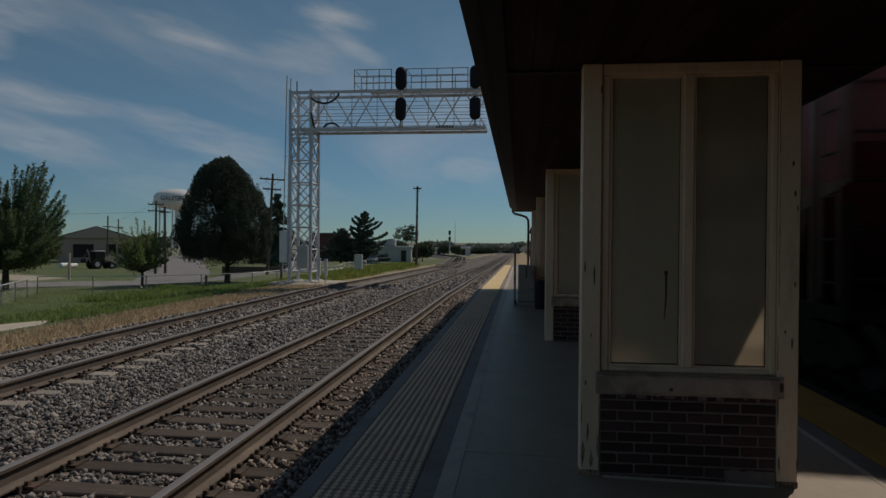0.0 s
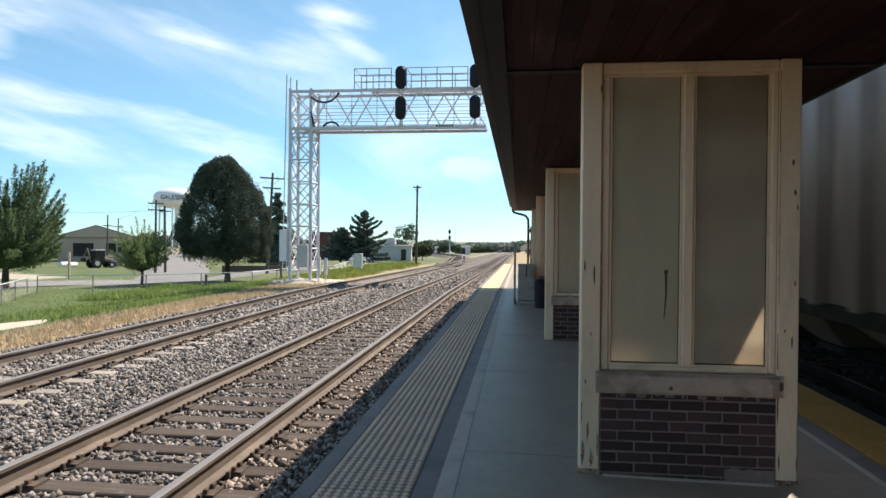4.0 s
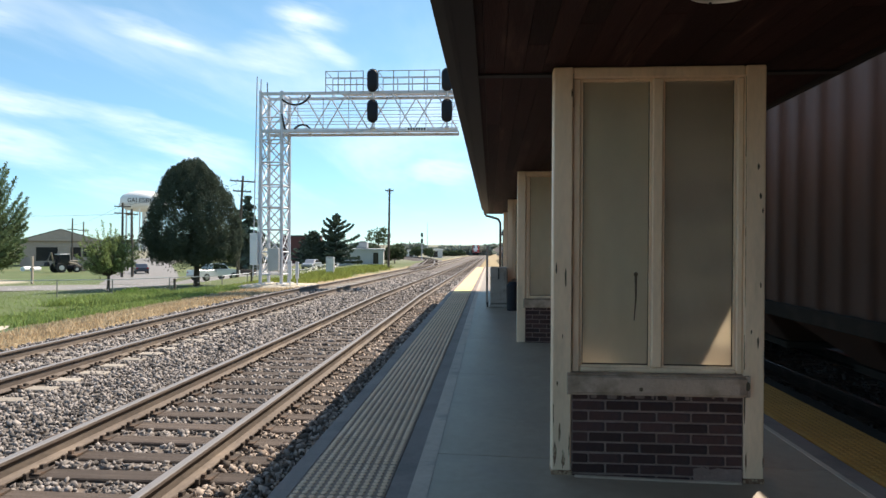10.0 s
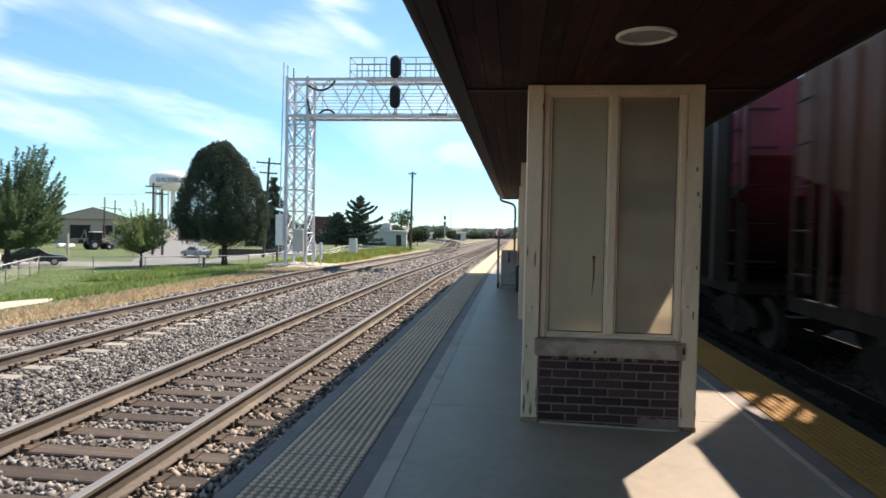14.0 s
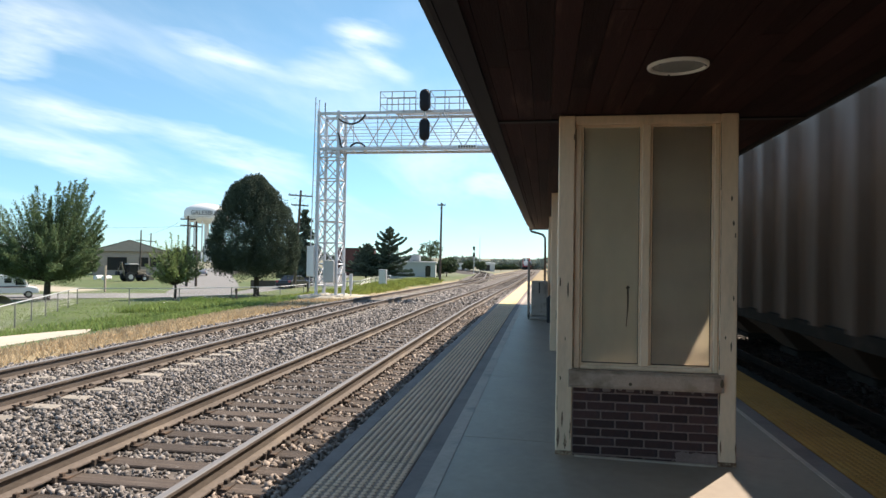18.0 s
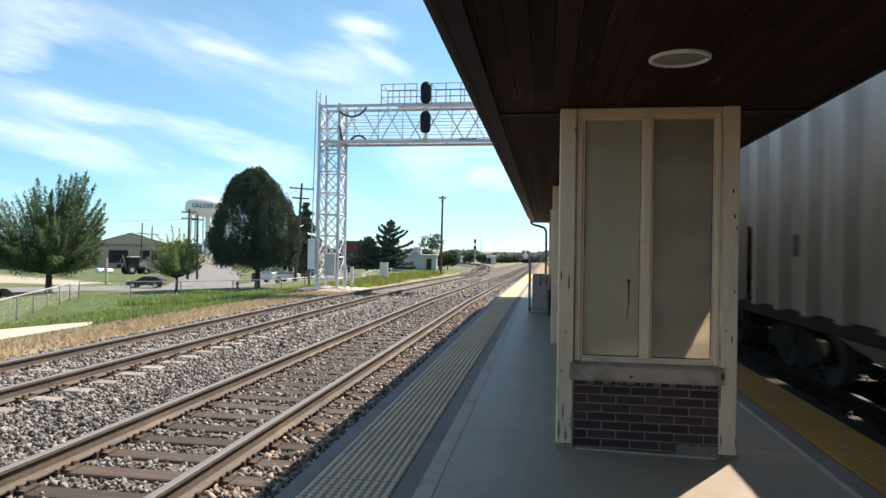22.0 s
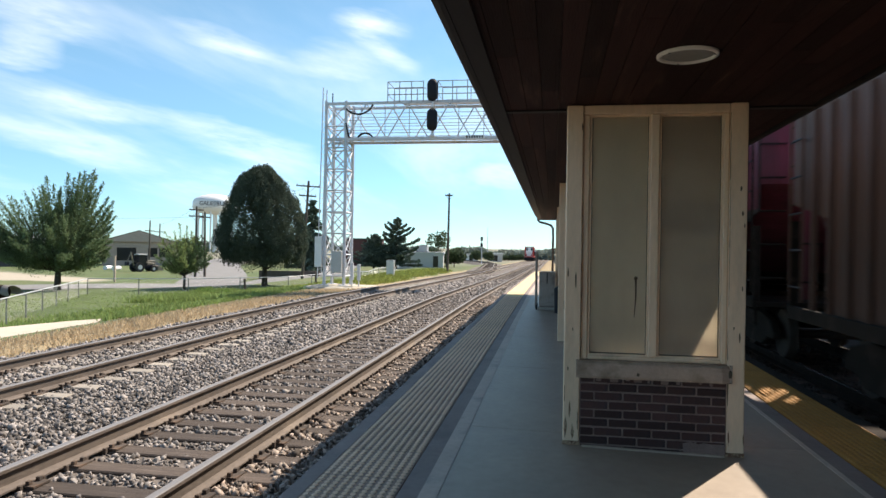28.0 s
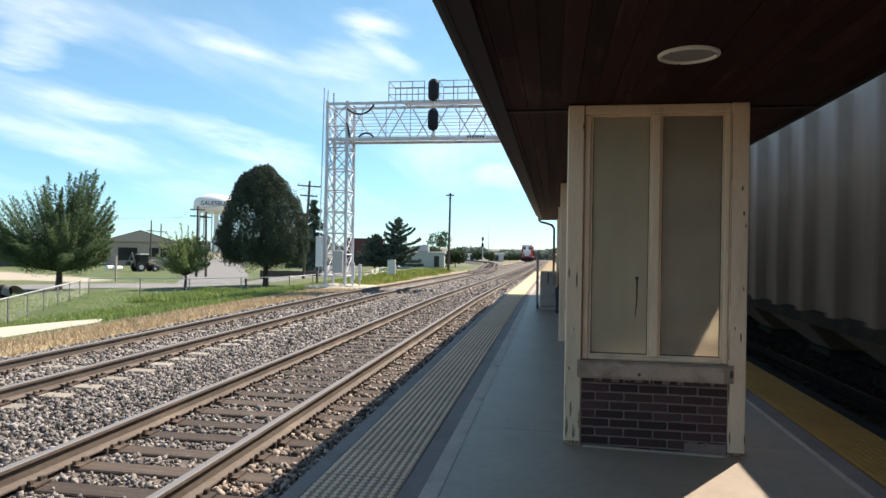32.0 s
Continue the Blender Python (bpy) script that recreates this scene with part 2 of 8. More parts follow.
# far tiles lie in the sun: its yellow is put into their colour
TACTILE_SUNLIT = material("sunlit_yellow_tile", (0.80, 0.60, 0.30), 0.8, vary=0.12, scale=3.0, second=(0.70, 0.52, 0.30), mask=(0.45, 0.7), mask_scale=1.6, each=0.06)
TACTILE_NEW = material("yellow_tile", (0.40, 0.19, 0.035), 0.75, vary=0.15, scale=3.0, second=(0.27, 0.185, 0.07), mask=(0.5, 0.75), mask_scale=1.5, each=0.06)
PAINT = material("cream_paint", (0.80, 0.575, 0.40), 0.55, vary=0.10, scale=5.0, bump=0.15, bump_scale=40, second=(0.55, 0.395, 0.27), mask=(0.5, 0.78), mask_scale=3.0, streak=(1, 1, 0.25))
CHIPPED = material("bare_wood_chip", (0.10, 0.07, 0.045), 0.9, vary=0.3, scale=20)
RUSTY = material("rust_stain", (0.17, 0.085, 0.05), 0.9, vary=0.45, scale=14, second=(0.48, 0.33, 0.22), mask=(0.4, 0.6), mask_scale=18)
STONE = material("sill_stone", (0.47, 0.335, 0.26), 0.9, vary=0.16, scale=5, bump=0.35, bump_scale=70, second=(0.30, 0.215, 0.155), mask=(0.45, 0.68), mask_scale=4)
BRICK = material("brick", (0.076, 0.035, 0.031), 0.9, vary=0.2, scale=16, bump=0.4, bump_scale=140, second=(0.046, 0.027, 0.029), mask=(0.45, 0.72), mask_scale=7, each=0.35)
MORTAR = material("mortar", (0.27, 0.185, 0.16), 0.95, vary=0.25, scale=12, bump=0.5, bump_scale=120, second=(0.24, 0.16, 0.14), mask=(0.45, 0.7), mask_scale=5)
BOARD = material("dark_soffit_board", (0.031, 0.013, 0.012), 0.7, spec=0.10, vary=0.35, scale=2.2, bump=0.3, bump_scale=30, streak=(4, 0.35, 4), island=0.38,
                 second=(0.105, 0.058, 0.05), mask=(0.56, 0.84), mask_scale=1.6)
FASCIA = material("brown_fascia", (0.021, 0.017, 0.018), 0.6, spec=0.2, vary=0.15, scale=3, streak=(1, 0.2, 1))
ROOF = material("roof_shingle", (0.10, 0.09, 0.085), 0.9, vary=0.2, scale=8, bump=0.3)
LAMP_RIM = material("lamp_rim", (0.75, 0.73, 0.68), 0.4, vary=0.06)
LAMP_LENS = material("lamp_lens", (0.24, 0.24, 0.23), 0.25, vary=0.08)
PIPE = material("brown_downspout", (0.05, 0.042, 0.04), 0.5, vary=0.1)
RAIL_SIDE = material("rail_side", (0.135, 0.108, 0.09), 0.85, vary=0.3, scale=5, bump=0.2, second=(0.25, 0.20, 0.155), mask=(0.45, 0.75), mask_scale=2, streak=(1, 0.3, 1))
SHINY_RAIL = material("polished_rail_head", (0.5, 0.49, 0.48), 0.24, 0.9, vary=0.08, scale=4, streak=(8, 0.3, 1))
RAIL_TOP = material("rail_head", (0.20, 0.195, 0.20), 0.78, 0.12, vary=0.12, scale=4, streak=(8, 0.3, 1))
TIE = material("wooden_tie", (0.085, 0.064, 0.052), 0.9, vary=0.3, scale=3, bump=0.5, bump_scale=30, streak=(0.4, 6, 6), second=(0.15, 0.12, 0.10), mask=(0.5, 0.75), mask_scale=4, each=0.25)
TIE_PALE = material("concrete_tie", (0.34, 0.30, 0.255), 0.92, vary=0.2, scale=4, bump=0.3, second=(0.29, 0.24, 0.19), mask=(0.5, 0.75), mask_scale=4, each=0.15)
PLATE = material("tie_plate", (0.075, 0.058, 0.048), 0.85, vary=0.35, scale=14, second=(0.12, 0.075, 0.05), mask=(0.5, 0.7), mask_scale=8, each=0.25)
STONES = material("ballast_stone", (0.226, 0.204, 0.191), 0.9, vary=0.25, scale=12, island=0.75, spec=0.3)
STONES_BROWN = material("rusty_ballast_stone", (0.275, 0.228, 0.195), 0.9, vary=0.25, scale=12, island=0.75, spec=0.3, second=(0.22, 0.135, 0.085), mask=(0.52, 0.74), mask_scale=3)
# east side stone and concrete, near-black to carry the shade beside the train
SHADE_STONE = material("shaded_stone", (0.06, 0.052, 0.046), 0.9, vary=0.25, scale=12, island=0.6, spec=0.3)
SHADE_CONCRETE = material("shaded_concrete", (0.03, 0.023, 0.018), 0.9, spec=0.15, vary=0.3, scale=2, bump=0.2)
LIFT_STEEL = material("worn_lift_steel", (0.34, 0.285, 0.25), 0.6, 0.1, vary=0.2, scale=4, second=(0.13, 0.10, 0.085), mask=(0.5, 0.7), mask_scale=3)
FLARE = material("dull_pipe_end", (0.20, 0.185, 0.17), 0.6, 0.3, vary=0.2, scale=5)
BED = material("ballast_bed", (0.15, 0.125, 0.108), 0.95, vary=0.55, scale=8, bump=1.0, bump_scale=16, second=(0.15, 0.115, 0.092), mask=(0.5, 0.75), mask_scale=1.2)
# the ballast bed again, its colour darkened for shade under the train
SHADE_BED = material("shaded_ballast", (0.07, 0.058, 0.05), 0.95, vary=0.5, scale=9, bump=1.0, bump_scale=18)
GALV = material("galvanised_steel", (0.60, 0.61, 0.64), 0.6, 0.1, vary=0.14, scale=6, second=(0.44, 0.46, 0.50), mask=(0.5, 0.7), mask_scale=3)
# galvanised steel darkened: the handrails' backlit shade is put into the colour
BACKLIT_STEEL = material("backlit_railing", (0.26, 0.27, 0.29), 0.6, 0.3, vary=0.12)
CABINET = material("grey_cabinet", (0.42, 0.43, 0.43), 0.5, 0.2, vary=0.08, scale=4)
WHITE = material("white_paint", (0.78, 0.78, 0.77), 0.5, vary=0.07, scale=3, second=(0.66, 0.65, 0.62), mask=(0.55, 0.8), mask_scale=2)
BLACK = material("black_enamel", (0.014, 0.014, 0.019), 0.55, spec=0.2, vary=0.15, scale=6)
HOSE = material("black_cable", (0.025, 0.025, 0.027), 0.6, vary=0.1)
LENS_OFF = material("signal_lens", (0.03, 0.02, 0.02), 0.15, vary=0.1)
POLE = material("weathered_pole", (0.115, 0.09, 0.072), 0.9, vary=0.3, scale=3, streak=(4, 4, 0.4))
BARK = material("bark", (0.085, 0.065, 0.05), 0.95, vary=0.35, scale=7, bump=0.6, bump_scale=30, streak=(2, 2, 0.5))
MAPLE = leaf_material("maple_leaf", (0.185, 0.25, 0.13), 0.3, 0.42)
OAK = leaf_material("dark_leaf", (0.092, 0.118, 0.084), 0.25, 0.16)
SAPLING = leaf_material("young_leaf", (0.29, 0.36, 0.15), 0.4, 0.45)
NEEDLE = leaf_material("needle", (0.115, 0.15, 0.115), 0.4, 0.15)
# leaf green lightened to stand in for distance haze over the far woods
HAZED_LEAF = leaf_material("hazed_leaf", (0.24, 0.275, 0.235), 0.35, 0.3)
SCRUB = leaf_material("scrub_leaf", (0.10, 0.135, 0.075), 0.4, 0.25)
WEED = leaf_material("weed_leaf", (0.19, 0.30, 0.085), 0.4, 0.4)
MEADOW = leaf_material("meadow_grass", (0.27, 0.31, 0.085), 0.4, 0.4)
BLADE = leaf_material("grass_blade", (0.245, 0.325, 0.11), 0.3, 0.42)
DRY = leaf_material("dry_grass", (0.52, 0.41, 0.275), 0.3, 0.35)
ASPHALT = material("asphalt", (0.22, 0.21, 0.20), 0.9, vary=0.12, scale=1.5, bump=0.2, second=(0.17, 0.168, 0.165), mask=(0.5, 0.7), mask_scale=0.6)
GRAVEL = material("pale_gravel", (0.52, 0.46, 0.37), 0.95, vary=0.16, scale=2.5, bump=0.4, bump_scale=30, second=(0.40, 0.36, 0.26), mask=(0.5, 0.72), mask_scale=0.7)
CHAIN = material("chainlink_steel", (0.58, 0.58, 0.58), 0.5, 0.4, vary=0.1)
FENCE_POST = material("weathered_fence_post", (0.21, 0.21, 0.20), 0.7, 0.2, vary=0.15, scale=4)
CULVERT = material("rusted_culvert", (0.035, 0.025, 0.021), 0.85, spec=0.2, vary=0.25, scale=3, second=(0.06, 0.04, 0.03), mask=(0.5, 0.7), mask_scale=2)
STUCCO = material("tan_siding", (0.44, 0.345, 0.29), 0.9, vary=0.08, scale=2)
SHINGLE = material("brown_shingle", (0.24, 0.185, 0.155), 0.95, vary=0.15, scale=5)
GREY_WALL = material("grey_metal_wall", (0.58, 0.57, 0.55), 0.7, vary=0.08, scale=2, streak=(6, 6, 0.3))
DARK_WALL = material("dark_brown_wall", (0.10, 0.085, 0.08), 0.85, vary=0.15, scale=2)
RED_WALL = material("red_brick_wall", (0.125, 0.05, 0.045), 0.9, vary=0.15, scale=4)
DARK_GLASS = material("dark_window", (0.02, 0.022, 0.025), 0.12, vary=0.1)
TYRE = material("tyre_rubber", (0.022, 0.022, 0.022), 0.85, vary=0.15)
CHROME = material("wheel_rim", (0.5, 0.5, 0.5), 0.35, 0.8, vary=0.1)
PAINT_WHITE = material("white_car_paint", (0.78, 0.78, 0.77), 0.3, vary=0.04)
PAINT_NAVY = material("navy_car_paint", (0.035, 0.045, 0.065), 0.28, vary=0.08)
PAINT_BLACK = material("black_car_paint", (0.02, 0.02, 0.024), 0.25, vary=0.08)
PAINT_SILVER = material("grey_car_paint", (0.30, 0.31, 0.33), 0.3, 0.4, vary=0.06)
YELLOW_STEEL = material("yellow_machine_paint", (0.22, 0.18, 0.13), 0.5, vary=0.12)
LAMP_RED = material("tail_lamp", (0.4, 0.015, 0.015), 0.3, vary=0.05)
LAMP_CLEAR = material("head_lamp", (0.75, 0.75, 0.74), 0.15, vary=0.05)
LOCO_RED = material("red_engine_paint", (0.46, 0.035, 0.03), 0.4, vary=0.1)
TRUCK = material("black_truck_steel", (0.02, 0.016, 0.013), 0.9, spec=0.15, vary=0.3, scale=6, second=(0.045, 0.032, 0.026), mask=(0.5, 0.7), mask_scale=4)
WHEEL_STEEL = material("wheel_steel", (0.05, 0.037, 0.03), 0.75, 0.2, spec=0.3, vary=0.2)
INK_WHITE = material("white_lettering", (0.36, 0.35, 0.34), 0.7, vary=0.15, scale=12)
INK_DARK = material("dark_lettering", (0.05, 0.05, 0.06), 0.7, vary=0.15, scale=12)
INK_YELLOW = material("yellow_plate", (0.75, 0.42, 0.02), 0.6, vary=0.1, scale=10)


def car_paint(name, color, dirt):
    """Weathered rolling-stock paint: vertical streaks of grime, browner and darker towards the sill."""
    m = material(name, color, 0.62, spec=0.3, vary=0.2, scale=1.2, streak=(1, 2.2, 0.22), second=dirt, mask=(0.46, 0.76), mask_scale=1.1, bump=0.1, bump_scale=25)
    nt = m.node_tree
    n, l = nt.nodes.new, nt.links.new
    bsdf = nt.nodes["Principled BSDF"]
    clean = bsdf.inputs["Base Color"].links[0].from_socket
    co, sep, mp, nz = n("ShaderNodeTexCoord"), n("ShaderNodeSeparateXYZ"), n("ShaderNodeMapping"), n("ShaderNodeTexNoise")
    l(co.outputs["Object"], sep.inputs[0]); l(co.outputs["Object"], mp.inputs[0]); l(mp.outputs[0], nz.inputs["Vector"])
    mp.inputs["Scale"].default_value = (1, 3.0, 0.35)
    nz.inputs["Scale"].default_value, nz.inputs["Detail"].default_value = 1.6, 5
    up = n("ShaderNodeMath"); up.operation = "MULTIPLY_ADD"; up.inputs[1].default_value = -2.4
    l(nz.outputs[0], up.inputs[0]); l(sep.outputs[2], up.inputs[2])
    fade = n("ShaderNodeMapRange"); fade.interpolation_type = "SMOOTHSTEP"
    fade.inputs[1].default_value, fade.inputs[2].default_value, fade.inputs[3].default_value, fade.inputs[4].default_value = -0.2, 2.3, 0.9, 0.0
    l(up.outputs[0], fade.inputs[0])
    mx = n("ShaderNodeMix"); mx.data_type = "RGBA"
    mx.inputs["B"].default_value = (dirt[0] * 0.62, dirt[1] * 0.55, dirt[2] * 0.5, 1)
    l(fade.outputs[0], mx.inputs["Factor"]); l(clean, mx.inputs["A"]); l(mx.outputs["Result"], bsdf.inputs["Base Color"])
    return m


GREY_CAR = car_paint("grey_car", (0.37, 0.315, 0.272), (0.20, 0.142, 0.108))
PALE_CAR = car_paint("pale_car", (0.56, 0.50, 0.45), (0.33, 0.265, 0.21))
TAN_CAR = car_paint("tan_car", (0.50, 0.425, 0.36), (0.29, 0.205, 0.15))
BROWN_CAR = car_paint("brown_grey_car", (0.235, 0.165, 0.128), (0.125, 0.08, 0.058))
DARK_CAR = car_paint("dark_car", (0.055, 0.046, 0.044), (0.035, 0.028, 0.025))
RUST_CAR = car_paint("rust_car", (0.165, 0.078, 0.054), (0.09, 0.048, 0.036))
RED_END = car_paint("red_end", (0.26, 0.07, 0.06), (0.15, 0.075, 0.065))
PURPLE_END = car_paint("maroon_end", (0.22, 0.045, 0.075), (0.11, 0.04, 0.05))
YELLOW_END = car_paint("yellow_end", (0.40, 0.24, 0.05), (0.16, 0.10, 0.05))
BLUE_END = car_paint("blue_grey_end", (0.17, 0.21, 0.28), (0.08, 0.085, 0.095))


def frosted(name, color, dust):
    """Rough see-through sheet under a film of dust that glows where the sun falls on its back."""
    m = material(name, color, 0.30, vary=0.13, scale=1.1, second=(color[0] * 0.7, color[1] * 0.68, color[2] * 0.66), mask=(0.4, 0.72), mask_scale=0.8, streak=(1, 1, 0.45))
    nt = m.node_tree
    bsdf, out = nt.nodes["Principled BSDF"], nt.nodes["Material Output"]
    bsdf.inputs["Transmission Weight"].default_value = 0.72
    bsdf.inputs["IOR"].default_value = 1.2
    tr, mx = nt.nodes.new("ShaderNodeBsdfTranslucent"), nt.nodes.new("ShaderNodeMixShader")
    # wide slanting swathes, thicker and thinner, painted in for reflections and shadow on the sheet
    co, mp, ns, rg = (nt.nodes.new("ShaderNode" + k) for k in ("TexCoord", "Mapping", "TexNoise", "MapRange"))
    mp.inputs["Rotation"].default_value = (0, radians(38), 0)
    mp.inputs["Scale"].default_value = (0.5, 1, 2.6)
    ns.inputs["Scale"].default_value = 1.3
    ns.inputs["Detail"].default_value = 3
    rg.inputs["From Min"].default_value, rg.inputs["From Max"].default_value = 0.33, 0.67
    rg.inputs["To Min"].default_value, rg.inputs["To Max"].default_value = dust - 0.14, dust + 0.14
    for a, b in ((co.outputs["Object"], mp.inputs["Vector"]), (mp.outputs[0], ns.inputs["Vector"]), (ns.outputs[0], rg.inputs["Value"]), (rg.outputs[0], mx.inputs[0])):
        nt.links.new(a, b)
    tr.inputs[0].default_value = (0.80, 0.74, 0.60, 1)
    nt.links.new(bsdf.outputs[0], mx.inputs[1]); nt.links.new(tr.outputs[0], mx.inputs[2]); nt.links.new(mx.outputs[0], out.inputs[0])
    return m


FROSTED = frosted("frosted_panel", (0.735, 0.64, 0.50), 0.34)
# both panes are one sheet; the right one's dimmer light is painted browner
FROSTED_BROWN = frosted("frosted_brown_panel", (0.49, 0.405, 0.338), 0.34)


def ground_material():
    """Lawn, with a belt of dry grass and grit along the tracks."""
    m = material("turf", (0.086, 0.122, 0.037), 0.95, vary=0.3, scale=0.5, bump=0.6, bump_scale=9, second=(0.145, 0.15, 0.058), mask=(0.42, 0.7), mask_scale=0.12)
    nt = m.node_tree
    n, l = nt.nodes.new, nt.links.new
    bsdf = nt.nodes["Principled BSDF"]
    green = bsdf.inputs["Base Color"].links[0].from_socket
    co, sep = n("ShaderNodeTexCoord"), n("ShaderNodeSeparateXYZ")
    l(co.outputs["Object"], sep.inputs[0])
    nz = n("ShaderNodeTexNoise")
    nz.inputs["Scale"].default_value, nz.inputs["Detail"].default_value = 0.55, 5
    l(co.outputs["Object"], nz.inputs["Vector"])
    thin = n("ShaderNodeMapRange")
    thin.inputs[1].default_value, thin.inputs[2].default_value, thin.inputs[3].default_value, thin.inputs[4].default_value = 34, 44, 0.0, -1.4
    l(sep.outputs[1], thin.inputs[0])
    edge = n("ShaderNodeMath"); edge.operation = "ADD"
    l(sep.outputs[0], edge.inputs[0]); l(thin.outputs[0], edge.inputs[1])
    wob = n("ShaderNodeMath"); wob.operation = "MULTIPLY_ADD"; wob.inputs[1].default_value = 3.4
    l(nz.outputs[0], wob.inputs[0]); l(edge.outputs[0], wob.inputs[2])
    belt = n("ShaderNodeMapRange"); belt.interpolation_type = "SMOOTHSTEP"
    belt.inputs[1].default_value, belt.inputs[2].default_value = -10.6, -9.6
    l(wob.outputs[0], belt.inputs[0])
    dry = n("ShaderNodeTexNoise"); dry.inputs["Scale"].default_value, dry.inputs["Detail"].default_value = 3.5, 6
    l(co.outputs["Object"], dry.inputs["Vector"])
    mixd = n("ShaderNodeMix"); mixd.data_type = "RGBA"
    mixd.inputs["A"].default_value, mixd.inputs["B"].default_value = (0.24, 0.175, 0.095, 1), (0.46, 0.36, 0.21, 1)
    l(dry.outputs[0], mixd.inputs["Factor"])
    mx = n("ShaderNodeMix"); mx.data_type = "RGBA"
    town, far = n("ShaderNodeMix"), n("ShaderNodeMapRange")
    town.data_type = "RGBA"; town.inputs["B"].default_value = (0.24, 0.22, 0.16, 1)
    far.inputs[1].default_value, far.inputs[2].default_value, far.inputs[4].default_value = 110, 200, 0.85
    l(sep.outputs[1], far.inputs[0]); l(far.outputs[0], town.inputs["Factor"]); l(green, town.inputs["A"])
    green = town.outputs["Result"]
    l(belt.outputs[0], mx.inputs["Factor"]); l(green, mx.inputs["A"]); l(mixd.outputs["Result"], mx.inputs["B"])
    # ground east of the platform goes near-black for the shade behind the train
    east, east_shade = n("ShaderNodeMapRange"), n("ShaderNodeMix")
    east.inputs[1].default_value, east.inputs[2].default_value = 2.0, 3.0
    east_shade.data_type = "RGBA"; east_shade.inputs["B"].default_value = (0.05, 0.042, 0.036, 1)
    # bare sandy lot across the street, ragged at its edge
    def calc(op, a, b):
        q = n("ShaderNodeMath"); q.operation = op
        for k, v in enumerate((a, b)):
            if isinstance(v, (int, float)):
                q.inputs[k].default_value = v
            else:
                l(v, q.inputs[k])
        return q.outputs[0]
    along = calc("DIVIDE", calc("SUBTRACT", -42.0, sep.outputs[0]), 56.5)
    middle = calc("ADD", calc("MULTIPLY", along, 14.0), 57.6)
    reach = calc("ADD", calc("MULTIPLY", calc("MINIMUM", calc("MAXIMUM", along, 0.0), 0.6), 17.0), 2.2)
    off = calc("DIVIDE", calc("ABSOLUTE", calc("SUBTRACT", sep.outputs[1], middle), 0.0), reach)
    front = calc("MAXIMUM", off, calc("SUBTRACT", 1.0, calc("MULTIPLY", along, 12.0)))
    rag = n("ShaderNodeTexNoise"); rag.inputs["Scale"].default_value, rag.inputs["Detail"].default_value = 0.35, 6
    l(co.outputs["Object"], rag.inputs["Vector"])
    bare = n("ShaderNodeMapRange"); bare.interpolation_type = "SMOOTHSTEP"
    bare.inputs[1].default_value, bare.inputs[2].default_value, bare.inputs[3].default_value, bare.inputs[4].default_value = 0.55, 1.2, 1.0, 0.0
    l(calc("ADD", front, calc("MULTIPLY", calc("SUBTRACT", rag.outputs[0], 0.5), 1.1)), bare.inputs[0])
    sand = n("ShaderNodeMix"); sand.data_type = "RGBA"
    grit = n("ShaderNodeMix"); grit.data_type = "RGBA"
    grit.inputs["A"].default_value, grit.inputs["B"].default_value = (0.36, 0.30, 0.22, 1), (0.50, 0.44, 0.35, 1)
    l(dry.outputs[0], grit.inputs["Factor"]); l(bare.outputs[0], sand.inputs["Factor"])
    l(mx.outputs["Result"], sand.inputs["A"]); l(grit.outputs["Result"], sand.inputs["B"])
    l(sep.outputs[0], east.inputs[0]); l(east.outputs[0], east_shade.inputs["Factor"]); l(sand.outputs["Result"], east_shade.inputs["A"])
    l(east_shade.outputs["Result"], bsdf.inputs["Base Color"])
    return m


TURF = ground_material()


# ---- mesh helpers ----
def box(bm, x0, x1, y0, y1, z0, z1, m=None):
    vs = [bm.verts.new((x, y, z)) for x in (x0, x1) for y in (y0, y1) for z in (z0, z1)]
    if m:
        for v in vs:
            v.co = m @ v.co
    for f in ((0, 1, 3, 2), (4, 6, 7, 5), (0, 4, 5, 1), (2, 3, 7, 6), (0, 2, 6, 4), (1, 5, 7, 3)):
        bm.faces.new([vs[i] for i in f])
    return vs


def tube(bm, points, r, n=8, r1=None, caps=True):
    """A round bar along points, tapering from r to r1."""
    pts = [Vector(p) for p in points]
    rings = []
    for i, p in enumerate(pts):
        d = (pts[min(i + 1, len(pts) - 1)] - pts[max(i - 1, 0)]).normalized()
        up = Vector((0, 0, 1)) if abs(d.z) < 0.9 else Vector((1, 0, 0))
        a = d.cross(up).normalized(); b = d.cross(a)
        rr = r if r1 is None else r + (r1 - r) * i / max(1, len(pts) - 1)
        rings.append([bm.verts.new(p + a * rr * math.cos(2 * math.pi * k / n) + b * rr * math.sin(2 * math.pi * k / n)) for k in range(n)])
    for q0, q1 in zip(rings, rings[1:]):
        for k in range(n):
            bm.faces.new((q0[k], q0[(k + 1) % n], q1[(k + 1) % n], q1[k]))
    if caps:
        bm.faces.new(rings[0][::-1]); bm.faces.new(rings[-1])


def extrude(bm, profile, axis, a, b):
    """A closed profile of (u, v) pairs drawn out from a to b along axis x, y or z."""
    def at(u, v, w):
        return {"x": (w, u, v), "y": (u, w, v), "z": (u, v, w)}[axis]
    lo = [bm.verts.new(at(u, v, a)) for u, v in profile]
    hi = [bm.verts.new(at(u, v, b)) for u, v in profile]
    k = len(profile)
    for i in range(k):
        bm.faces.new((lo[i], lo[(i + 1) % k], hi[(i + 1) % k], hi[i]))
    bm.faces.new(lo[::-1]); bm.faces.new(hi)


